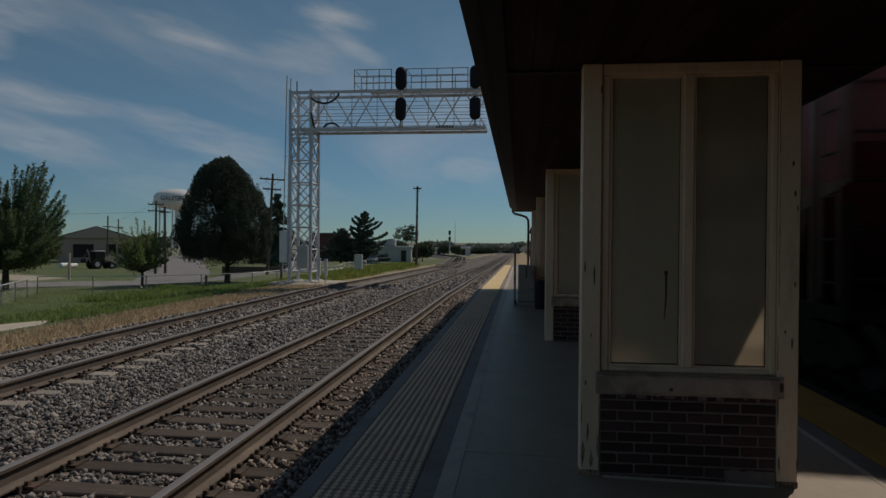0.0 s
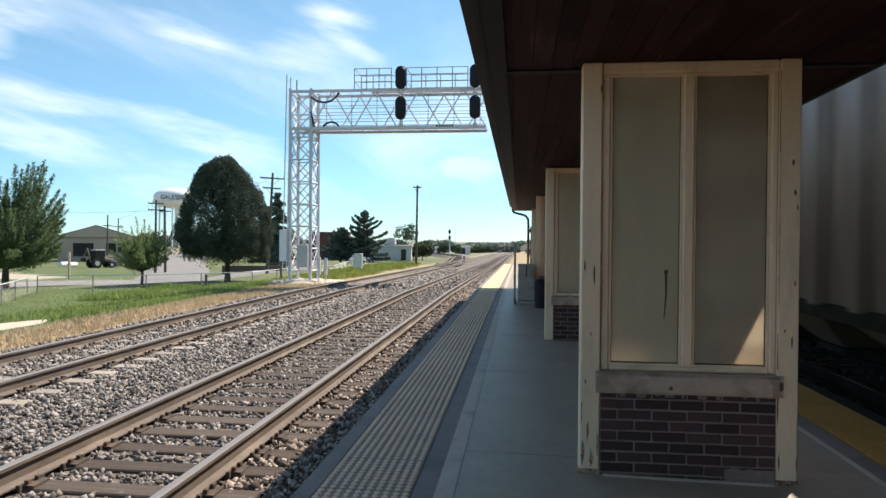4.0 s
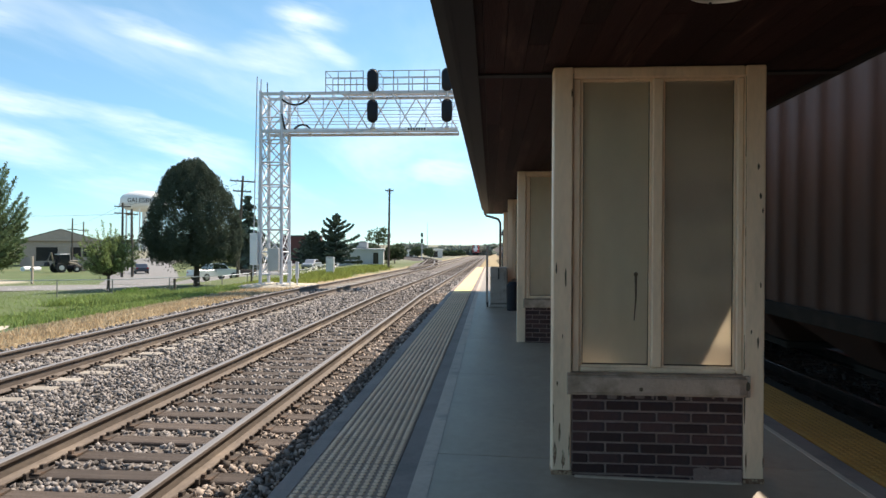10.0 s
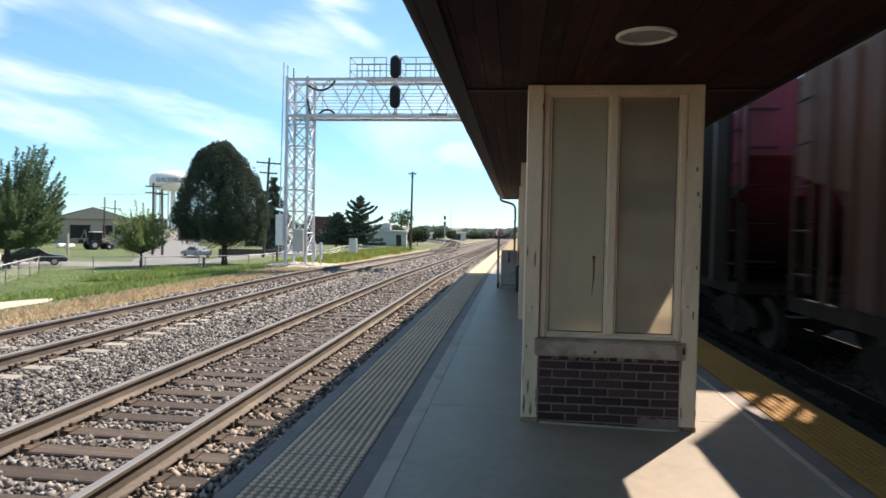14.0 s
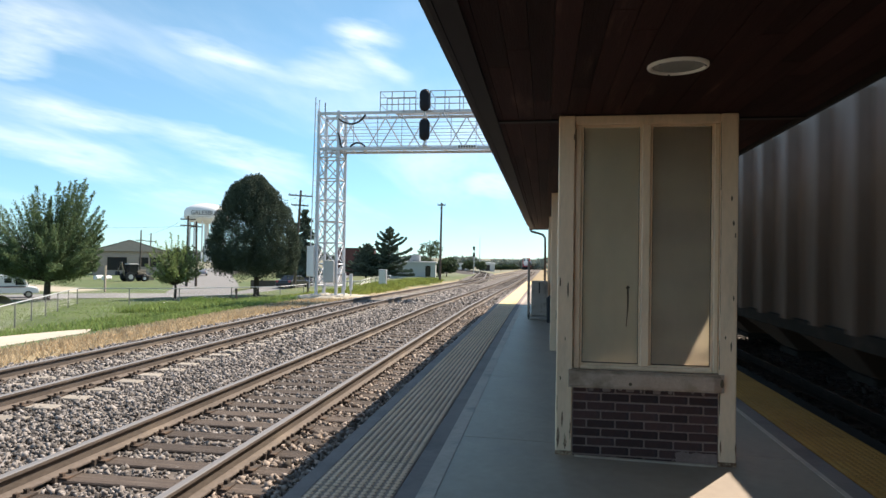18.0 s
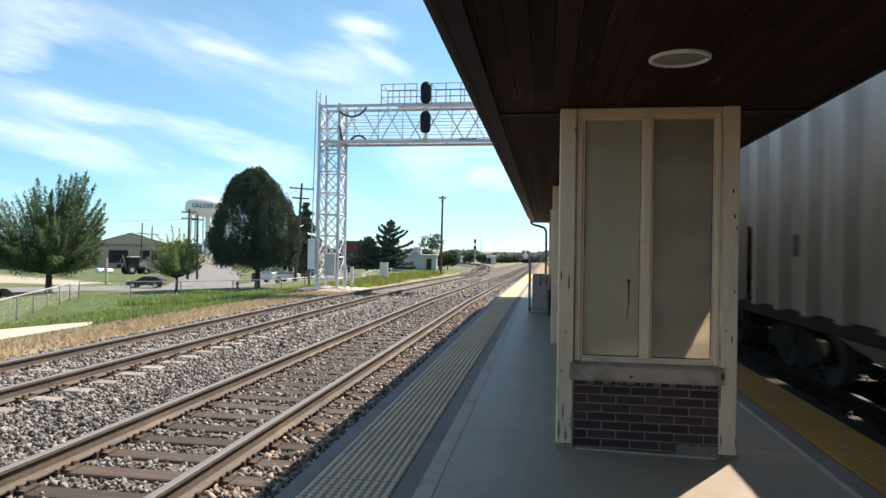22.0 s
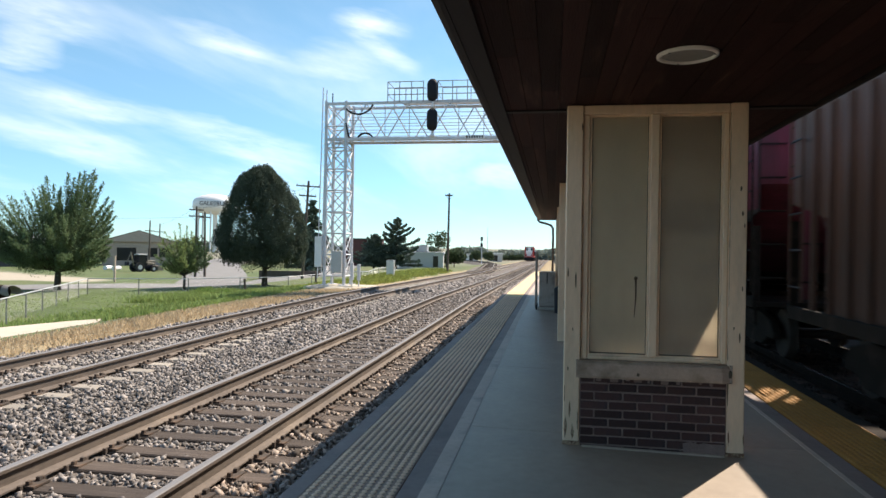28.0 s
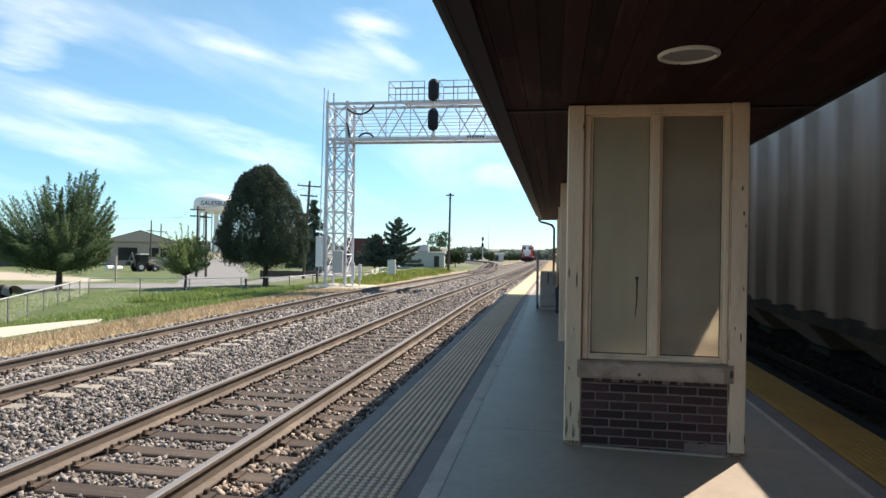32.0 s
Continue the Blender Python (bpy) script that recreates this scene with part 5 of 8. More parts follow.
def side_frame_mesh():
    """Cast side frame with bearing ends, bolster opening and springs. Lies in the y-z plane."""
    bm = bm_new()
    prof = [(-1.15, 0.02), (-0.98, 0.2), (-0.4, 0.32), (0.4, 0.32), (0.98, 0.2), (1.15, 0.02), (1.13, -0.10), (0.82, -0.10), (0.5, -0.26), (-0.5, -0.26), (-0.82, -0.10), (-1.13, -0.10)]
    extrude(bm, prof, "x", -0.06, 0.06)
    for y in (-0.2, -0.07, 0.07, 0.2):
        tube(bm, [(0.075, y, -0.2), (0.075, y, 0.12)], 0.055, 8)
    return mesh("side_frame", bm, TRUCK, 0.01)


WHEELSET, SIDE_FRAME = wheelset_mesh(), side_frame_mesh()


def rung(bm, a, b, r=0.016):
    tube(bm, [a, b], r, 5)


def build_freight_car(label, paint, end_paint, deep, fine, marks, plates):
    """A hopper car along y, its origin on the platform level at mid length; x from -1.55 to 1.55."""
    car = thing("freight_car", pose(0, 0, 0), label, "freight car", "cars of the freight train")
    H, W, E = CAR_LEN / 2, 1.50, 1.45
    zs, zt = CAR_SILL, CAR_TOP

    def p(name, fn, mat, lab="", bevel=0.0):
        bm = bm_new(); fn(bm)
        return part(name, bm, mat, car, lab, bevel)
    # side sheets: full height amidships, cut away low at the ends
    for s in (-1, 1):
        prof = [(-H + E, zs), (H - E, zs), (H - E + 0.25, 2.05), (H, 2.3), (H, zt), (-H, zt), (-H, 2.3), (-H + E - 0.25, 2.05)]
        x0, x1 = (W - 0.03, W) if s > 0 else (-W, -W + 0.03)
        p("side_sheet", lambda bm: extrude(bm, prof, "x", x0, x1), paint)
        side = p("side_sill", lambda bm: box(bm, min(s * W, s * (W + 0.07)), max(s * W, s * (W + 0.07)), -H, H, zs - 0.16, zs + 0.02), TRUCK, "", 0.01)
        # end panels in their own colour over the side sheet
        for e in (-1, 1):
            y0, y1 = (H - 1.25, H - 0.01) if e > 0 else (-H + 0.01, -H + 1.25)
            if e < 0:
                p("end_panel", lambda bm: box(bm, min(s * W, s * (W + 0.012)), max(s * W, s * (W + 0.012)), y0, y1, 2.34, zt - 0.02), end_paint)
            for yy in (e * (H - 0.10), e * (H - 0.56)):
                bm = bm_new(); rung(bm, (s * (W + 0.07), yy, 0.95), (s * (W + 0.07), yy, zt - 0.05), 0.02)
                part("ladder_rail", bm, paint if not deep else TRUCK, car)
            for yy in (e * (H - 0.75), e * (H - 1.35)):
                bm = bm_new(); box(bm, s * W - 0.03, s * W + 0.03, yy - 0.035, yy + 0.035, zs - 0.05, 2.02)
                part("cage_post", bm, TRUCK, car)
            for k in range(6):
                z = 1.15 + 0.5 * k
                bm = bm_new(); yy = e * (H - 0.12)
                rung(bm, (s * (W + 0.07), yy, z), (s * (W + 0.07), yy - e * 0.42, z))
                part("grab_iron", bm, BLACK, car)
            bm = bm_new(); box(bm, s * W - 0.05, s * W + 0.05, e * (H - 0.06) - 0.05, e * (H - 0.06) + 0.05, zs - 0.1, 2.06)
            part("corner_post", bm, TRUCK, car)
        pitch = 0.52 if fine else 1.02
        n = int((2 * H - 2 * E + 1.6) / pitch)
        depth, width = (0.24, 0.2) if deep else ((0.06, 0.09) if fine else (0.15, 0.26))
        bm = bm_new()
        d0, d1 = depth, width / 2
        q = [(s * W, -d1), (s * (W + d0), -d1 * 0.75), (s * (W + d0), d1 * 0.75), (s * W, d1)]
        extrude(bm, q, "z", zs, zt - 0.40)
        post = mesh("side_post", bm, paint if not deep else DARK_CAR)
        for k in range(n + 1):
            share("side_post", post, car, pose(0, (k - n / 2) * pitch, 0))
        p("top_chord", lambda bm: box(bm, min(s * (W - 0.08), s * (W + 0.02)), max(s * (W - 0.08), s * (W + 0.02)), -H, H, zt - 0.05, zt + 0.01), paint if not deep else TRUCK, "", 0.01)
        if s < 0:
            for y, z, w, h, mat in marks:
                bm = bm_new(); x = -W - (0.004 if deep else 0.004)
                box(bm, x - 0.006, x, y - w / 2, y + w / 2, z - h / 2, z + h / 2)
                part("lettering", bm, mat, car)
            for y, z, w, h in plates:
                bm = bm_new(); box(bm, -W - 0.02, -W - 0.005, y - w / 2, y + w / 2, z - h / 2, z + h / 2)
                part("placard", bm, INK_YELLOW, car)
    # roof or open top
    if deep:
        p("coal_floor", lambda bm: box(bm, -W + 0.04, W - 0.04, -H + 0.05, H - 0.05, zt - 0.75, zt - 0.7), TRUCK)
    else:
        p("roof", lambda bm: extrude(bm, [(-W, zt + 0.02), (-W * 0.7, zt + 0.18), (0, zt + 0.26), (W * 0.7, zt + 0.18), (W, zt + 0.02)], "y", -H + 0.4, H - 0.4), paint)
        p("running_board", lambda bm: box(bm, -0.45, 0.45, -H + 0.2, H - 0.2, zt + 0.30, zt + 0.34), GALV)
    # ends: upright upper sheet, then a slope running in under the load
    for e in (-1, 1):
        bm = bm_new()
        ring = [(-W + 0.03, e * H, zt), (W - 0.03, e * H, zt), (W - 0.03, e * H, 2.75), (W - 0.03, e * (H - 2.0), 1.25), (-W + 0.03, e * (H - 2.0), 1.25), (-W + 0.03, e * H, 2.75)]
        v = [bm.verts.new(c) for c in ring]; w = [bm.verts.new((c[0], c[1] - e * 0.04, c[2])) for c in ring]
        bm.faces.new((v[0], v[1], v[2], v[5])); bm.faces.new((v[5], v[2], v[3], v[4]))
        bm.faces.new((w[0], w[5], w[2], w[1])); bm.faces.new((w[5], w[4], w[3], w[2]))
        for a, b in ((0, 1), (1, 2), (2, 3), (3, 4), (4, 5), (5, 0)):
            bm.faces.new((v[a], w[a], w[b], v[b]))
        part("end_sheet", bm, end_paint, car)
        for x in (-0.75, 0.75):
            bm = bm_new(); box(bm, x - 0.05, x + 0.05, e * H - 0.06, e * H + 0.06, zs, zt)
            part("end_post", bm, end_paint, car)
        p("platform_plate", lambda bm: box(bm, -W, W, min(e * (H - 1.9), e * H), max(e * (H - 1.9), e * H), zs - 0.14, zs - 0.06), TRUCK)
        for x in (-1.3, 1.3):
            for k in range(5):
                bm = bm_new(); z = 1.2 + 0.55 * k
                rung(bm, (x - 0.2, e * (H + 0.07), z), (x + 0.2, e * (H + 0.07), z))
                part("grab_iron", bm, TRUCK, car)
        bm = bm_new(); tube(bm, [(0.55, e * (H + 0.1), 1.75), (0.55, e * (H + 0.16), 1.75)], 0.28, 14)
        part("brake_wheel", bm, TRUCK, car)
        bm = bm_new(); box(bm, -0.14, 0.14, min(e * (H - 1.0), e * (H + 0.95)), max(e * (H - 1.0), e * (H + 0.95)), 0.48, 0.76); box(bm, -0.2, 0.22, min(e * (H + 0.74), e * (H + 0.96)), max(e * (H + 0.74), e * (H + 0.96)), 0.46, 0.8)
        part("coupler", bm, TRUCK, car, bevel=0.02)
        bm = bm_new(); tube(bm, [(0.35, e * (H - 0.1), 0.6), (0.35, e * (H + 0.5), 0.25), (0.3, e * (H + 0.94), 0.4)], 0.03, 6)
        part("air_hose", bm, HOSE, car)
        # truck
        yc = e * (H - 1.75)
        bm = bm_new(); box(bm, -1.1, 1.1, yc - 0.2, yc + 0.2, 0.25, 0.55)
        part("bolster", bm, TRUCK, car, bevel=0.02)
        for a in (-0.88, 0.88):
            share("wheelset", WHEELSET, car, pose(0, yc + a, RAIL_Z + 0.42))
        for s in (-1, 1):
            share("side_frame", SIDE_FRAME, car, pose(s * 1.0, yc, RAIL_Z + 0.44))
    p("centre_sill", lambda bm: box(bm, -0.18, 0.18, -H + 0.9, H - 0.9, 0.55, 0.8), TRUCK)
    for k in range(4):
        y = (k - 1.5) * 2.75
        bm = bm_new()
        top = [(-1.42, y - 1.25), (1.42, y - 1.25), (1.42, y + 1.25), (-1.42, y + 1.25)]
        low = [(-0.55, y - 0.35), (0.55, y - 0.35), (0.55, y + 0.35), (-0.55, y + 0.35)]
        a = [bm.verts.new((u, v, 0.85)) for u, v in top]; b = [bm.verts.new((u, v, 0.12)) for u, v in low]
        for i in range(4):
            bm.faces.new((a[i], a[(i + 1) % 4], b[(i + 1) % 4], b[i]))
        bm.faces.new(a); bm.faces.new(b[::-1])
        chute = part("hopper_chute", bm, paint, car)
        bm = bm_new(); box(bm, -0.6, 0.6, y - 0.4, y + 0.4, 0.02, 0.11)
        part("outlet_gate", bm, TRUCK, chute)
    return car


def bars(y, z, n, w, h, mat, gap=0.09):
    return [(y + i * (w + gap), z, w, h, mat) for i in range(n)]


G, P_, B_, D_, R_ = GREY_CAR, PALE_CAR, BROWN_CAR, DARK_CAR, RUST_CAR
# one row for each kind: label, side paint, end paint, deep posts, fine posts, lettering, placards
KINDS = {
    "grey_red": ("grime-streaked grey covered hopper car with red ends", G, RED_END, False, False, bars(4.5, 2.6, 4, 0.2, 0.34, INK_WHITE), []),
    "rust": ("dark rust-brown covered hopper car with red ends", R_, RED_END, False, True, bars(4.2, 2.7, 4, 0.18, 0.3, INK_WHITE), []),
    "brown_red": ("brown-stained covered hopper car with red ends", B_, RED_END, False, True, bars(4.0, 2.9, 4, 0.18, 0.3, INK_WHITE), []),
    "grey_yellow": ("pale tan ribbed covered hopper car with yellow ends", TAN_CAR, YELLOW_END, False, False, bars(5.0, 2.4, 3, 0.2, 0.34, INK_DARK), []),
    "pale_red": ("pale grey covered hopper car with red ends", P_, RED_END, False, False, bars(4.6, 2.45, 2, 0.26, 0.42, INK_DARK) + bars(4.7, 1.75, 3, 0.2, 0.3, INK_DARK), []),
    "grey_blue": ("brownish covered hopper car with blue-grey ends", B_, BLUE_END, False, False, bars(4.4, 2.5, 4, 0.2, 0.3, INK_DARK), []),
    "plates": ("dull grey covered hopper car with white lettering and reddish ends", G, RED_END, False, False, bars(5.6, 2.35, 2, 0.30, 0.42, INK_WHITE, 0.55), []),
    "dark": ("black open hopper car with deep side posts and maroon ends", D_, PURPLE_END, True, False, bars(5.35, 2.1, 2, 0.3, 0.4, INK_WHITE) + bars(5.35, 1.6, 2, 0.3, 0.18, INK_WHITE), [(-7.2, 1.42, 0.32, 0.32), (1.0, 1.42, 0.24, 0.24)]),
    "pale_plain": ("light grey ribbed covered hopper car with brownish ends", P_, RED_END, False, True, bars(4.6, 2.7, 4, 0.16, 0.36, INK_DARK, 0.3), []),
}
ORDER = ["brown_red", "brown_red", "brown_red", "grey_red", "rust", "rust", "grey_red", "rust", "brown_red", "dark", "rust", "brown_red",
         "grey_blue", "grey_yellow", "brown_red", "pale_red", "plates", "dark", "dark", "rust", "rust", "grey_red", "pale_plain", "grey_red", "grey_red"]
CARS = []


# seconds at which some of the couplings pass y = 9.1 m, counted from the one near 18.7 s; the rest keep an even beat
PASSED = {-10: 3.2, -8: 6.33, -7: 7.885, -6: 9.384, -3: 14.07, -2: 15.59, 0: 18.68, 1: 20.168, 2: 21.755, 3: 23.173, 4: 24.828, 6: 27.934, 7: 29.437, 8: 30.955}


def coupling(n):
    """Where coupling n stands along the track at the start."""
    return 9.1 - TRAIN_SPEED * PASSED.get(n, 18.655 + 1.5417 * n)


def build_train():
    made = {}
    for i, kind in enumerate(ORDER):
        n = i - 13
        y = (coupling(n) + coupling(n + 1)) / 2
        if kind not in made:
            made[kind] = build_freight_car(*KINDS[kind])
            car = made[kind]
            car.matrix_basis = pose(TRACK_EAST, y, 0)
        else:
            car = copy_thing(made[kind], pose(TRACK_EAST, y, 0))
        CARS.append((car, y))


build_train()


# ---- approaching locomotive ----
def build_locomotive():
    """A hood unit seen nose on: nose, cab, long hood, trucks. Local y points back along the train; origin at rail level."""
    lo = thing("locomotive", pose(TRACK_FAR, 400, 0), "red and white diesel locomotive coming along a track", "locomotive")

    def p(name, x0, x1, y0, y1, z0, z1, mat, bevel=0.05, parent=None, label=""):
        bm = bm_new(); box(bm, x0, x1, y0, y1, z0, z1)
        return part(name, bm, mat, parent or lo, label, bevel)
    p("frame", -1.5, 1.5, 0.4, 21.5, 1.15, 1.55, LOCO_RED)
    p("pilot", -1.45, 1.45, 0.15, 0.5, 0.15, 1.2, BLACK)
    nose = p("nose", -1.0, 1.0, 1.2, 3.2, 1.55, 3.35, WHITE, 0.15, None, "white nose with red flanks")
    p("nose_stripe", -1.03, -0.72, 1.16, 1.19, 1.6, 2.3, LOCO_RED, 0, nose)
    p("nose_stripe", 0.72, 1.03, 1.16, 1.19, 1.6, 2.3, LOCO_RED, 0, nose)
    cab = p("cab", -1.5, 1.5, 3.2, 5.9, 1.55, 4.45, LOCO_RED, 0.12)
    p("cab_front", -1.1, 1.1, 3.15, 3.19, 3.2, 4.42, WHITE, 0, cab)
    for x0, x1 in ((-1.04, -0.45), (0.45, 1.04)):
        p("windscreen", x0, x1, 3.1, 3.14, 3.42, 4.2, DARK_GLASS, 0, cab)
    p("cab_roof", -1.45, 1.45, 3.1, 6.0, 4.46, 4.7, LOCO_RED, 0.1, cab)
    p("long_hood", -0.95, 0.95, 5.9, 20.6, 1.55, 4.35, LOCO_RED, 0.1)
    p("radiator", -1.4, 1.4, 16.0, 20.0, 3.7, 4.5, LOCO_RED, 0.1)
    p("fuel_tank", -1.45, 1.45, 8.5, 13.5, 0.35, 1.13, BLACK)
    for x in (-0.22, 0.22):
        bm = bm_new(); tube(bm, [(x, 3.05, 4.55), (x, 3.1, 4.55)], 0.13, 12)
        part("headlight", bm, LAMP_CLEAR, lo)
    for x in (-1.2, 1.2):
        bm = bm_new(); tube(bm, [(x, 0.35, 1.35), (x, 0.42, 1.35)], 0.12, 10)
        part("ditch_light", bm, LAMP_CLEAR, lo)
        for k in range(4):
            p("step", x - 0.25, x + 0.25, 0.3, 0.8, 0.35 + 0.27 * k, 0.38 + 0.27 * k, WHITE, 0)
        bm = bm_new(); tube(bm, [(x, 0.45, 1.55), (x, 0.45, 2.6), (x, 3.0, 2.6)], 0.03, 5)
        part("handrail", bm, WHITE, lo)
    bm = bm_new(); box(bm, -0.15, 0.15, -0.35, 0.4, 0.7, 1.0)
    part("coupler", bm, TRUCK, lo)
    for yc in (4.2, 17.5):
        for s in (-1, 1):
            p("truck_frame", s * 1.15 - 0.12, s * 1.15 + 0.12, yc - 2.4, yc + 2.4, 0.4, 0.85, TRUCK)
        for a in (-1.7, 0, 1.7):
            share("wheelset", WHEELSET, lo, pose(0, yc + a, 0.45))
    return lo


LOCO = build_locomotive()


def build_tank_train():
    """Dark cars that trail the locomotive."""
    out = []
    for k in range(3):
        c = thing("tank_car", pose(TRACK_FAR, 424 + 17 * k, 0), "dark tank car behind a locomotive", "freight car", "cars behind the locomotive")
        bm = bm_new(); tube(bm, [(0, 0.6, 2.6), (0, 1.0, 2.6), (0, 15.0, 2.6), (0, 15.4, 2.6)], 1.4, 16)
        part("tank", bm, BLACK, c, smooth=False)
        bm = bm_new(); box(bm, -1.3, 1.3, 0.2, 15.8, 0.9, 1.15)
        part("deck", bm, TRUCK, c)
        for y in (2.2, 13.8):
            for a in (-0.9, 0.9):
                share("wheelset", WHEELSET, c, pose(0, y + a, 0.43))
        out.append((c, 24 + 17 * k))
    return out


TRAILERS = build_tank_train()


# ---- trees ----
def tree(name, base, trunk_h, trunk_r, lobes, leaf_mat, count, size, label, seed, limbs=7, droop=0.0, hollow=0.55, lean=0.0):
    """A tapered trunk, limbs to each lobe and a crown of small leaf clumps; lobes are (dx, dy, z, rx, ry, rz)."""
    rng = np.random.default_rng(seed)
    t = thing(name, pose(*base), label, "tree")
    bm = bm_new()
    top = max(l[2] for l in lobes)
    bend = [Vector((lean * k / 4 + 0.05 * math.sin(k * 2 + seed), 0.05 * math.cos(k * 1.7 + seed), top * 0.8 * k / 4)) for k in range(5)]
    bend[0].z = -0.1
    tube(bm, bend, trunk_r, 9, trunk_r * 0.25)
    tube(bm, [(0, 0, -0.1), (0, 0, 0.12), (0, 0, 0.35)], trunk_r * 1.5, 9, trunk_r * 0.95)
    part("trunk", bm, BARK, t, smooth=True)
    for i, l in enumerate(lobes[:limbs]):
        bm = bm_new()
        z0 = trunk_h * (0.75 + 0.3 * (i % 3))
        end = Vector((l[0], l[1], l[2]))
        a = Vector((0, 0, min(z0, end.z * 0.9)))
        mid = a.lerp(end, 0.5) + Vector((0, 0, -0.12 * (end - a).length))
        tube(bm, [a, mid, end], trunk_r * 0.42, 6, 0.02)
        part("limb", bm, BARK, t, smooth=True)
    vol = np.array([l[3] * l[4] * l[5] for l in lobes]) ** 0.72
    pick = rng.choice(len(lobes), count, p=vol / vol.sum())
    L = np.array(lobes)[pick]
    d = rng.normal(size=(count, 3)); d /= np.linalg.norm(d, axis=1, keepdims=True)
    r = hollow + (1.08 - hollow) * rng.uniform(size=(count, 1)) ** 0.6
    r *= 1 + 0.12 * np.sin(d[:, :1] * 7 + d[:, 1:2] * 5 + pick[:, None])
    c = L[:, :3] + d * r * L[:, 3:]
    quad_leaves(t, "crown", c, d, size, leaf_mat, rng, droop)
    return t


def quad_leaves(t, name, c, d, size, mat, rng, droop=0.0):
    """Clumps of two crossed, bent leaf blades each at points c, facing roughly along d."""
    n = len(c)
    s = size * rng.uniform(0.55, 1.25, (n, 1))
    up = rng.normal(size=(n, 3)) * 0.8 + d + np.array([0, 0, -droop])
    up /= np.linalg.norm(up, axis=1, keepdims=True)
    side = np.cross(up, rng.normal(size=(n, 3))); side /= np.linalg.norm(side, axis=1, keepdims=True)
    nor = np.cross(side, up)
    v = np.stack([c - side * s * 0.5, c + up * s * 0.15 - nor * s * 0.18, c + side * s * 0.5, c + up * s * 0.9 + nor * s * 0.12,
                  c - nor * s * 0.45, c - up * s * 0.3, c + nor * s * 0.45, c + up * s * 0.6 + side * s * 0.1], 1).reshape(-1, 3)
    f = np.array([(0, 1, 2, 3), (4, 5, 6, 7)])[None] + 8 * np.arange(n)[:, None, None]
    ob = new(name, soup(name, v, f.reshape(-1, 4), mat))
    ob.parent = t
    return ob


def fan_tree(name, base, fork, profile, right, trunk_r, mat, shoots, leaves, size, label, seed, thin=None, tuft=0.40, depth=0.8):
    """A tree whose limbs rise and spread from a low fork. profile lists (lean, reach): how far the crown goes from the fork at each lean from upright, negative to one side; thin(lean) is the share of leaves there."""
    rng = np.random.default_rng(seed)
    t = thing(name, pose(*base), label, "tree")
    bm = bm_new()
    tube(bm, [(0, 0, -0.15), (0, 0, 0.15), (0.03, 0, fork * 0.6), (0, 0.02, fork * 1.15)], trunk_r * 1.25, 9, trunk_r * 0.8)
    part("trunk", bm, BARK, t, smooth=True)
    leans, reach = [p[0] for p in profile], [p[1] for p in profile]
    rx, ry = right
    cs, ds = [], []
    twigs = bm_new()
    low, high = leans[0], leans[-1]
    for k in range(shoots):
        leader = k % 4 == 0
        turn = 2.399963 * k + rng.uniform(-0.3, 0.3)
        if leader:
            turn = math.pi * (k // 4 % 2) + rng.uniform(-0.35, 0.35)
        side, away = math.cos(turn), math.sin(turn)
        u = (1 + side) / 2
        lean = (-low * (1 - u) + high * u) * ((k // 4 + 0.5) * 4 / shoots if leader else (k + 0.5) / shoots) ** 0.85
        R = (np.interp(-lean, leans, reach) * (1 - u) + np.interp(lean, leans, reach) * u) * (1 - (1 - depth) * away * away) * (rng.uniform(0.9, 1.03) if leader else rng.uniform(0.72, 1.0))
        R *= 0.93 + 0.3 * noise.noise((side * 1.7 + seed, away * 1.7, lean / 13))
        a = radians(lean)
        out = np.array([rx * side - ry * away, ry * side + rx * away, 0.0])

        def at(v):
            return np.array([0, 0, fork * (0.8 + 0.25 * (k % 5) / 4)]) + out * R * math.sin(a) * v ** 0.9 + np.array([0, 0, R * math.cos(a) * v ** 1.1])
        pts = [Vector(at(v)) for v in (0, 0.2, 0.4, 0.6, 0.8, 0.97)]
        if k % max(1, shoots // 16) == 0:
            bm = bm_new(); tube(bm, pts, trunk_r * 0.42, 6, 0.012)
            part("limb", bm, BARK, t, smooth=True)
        else:
            tube(twigs, pts, trunk_r * 0.16, 4, 0.006, caps=False)
        share_of = thin(lean * side) if thin else 1.0
        n = max(6, int(leaves / shoots * R / np.mean(reach) * share_of))
        v = rng.uniform(0.22, 1.0, n) ** 0.8
        spread = (tuft * (1.05 - v) + 0.055)[:, None]
        ball = rng.normal(size=(n, 3)); ball *= rng.uniform(0.1, 1.5, (n, 1)) / np.linalg.norm(ball, axis=1, keepdims=True)
        cs.append(np.array([at(q) for q in v]) + ball * spread)
        ds.append(np.tile(out * 0.5 + np.array([0, 0, 0.7]), (n, 1)))
    part("twig_spray", twigs, BARK, t)
    quad_leaves(t, "crown", np.concatenate(cs), np.concatenate(ds), size, mat, rng)
    return t


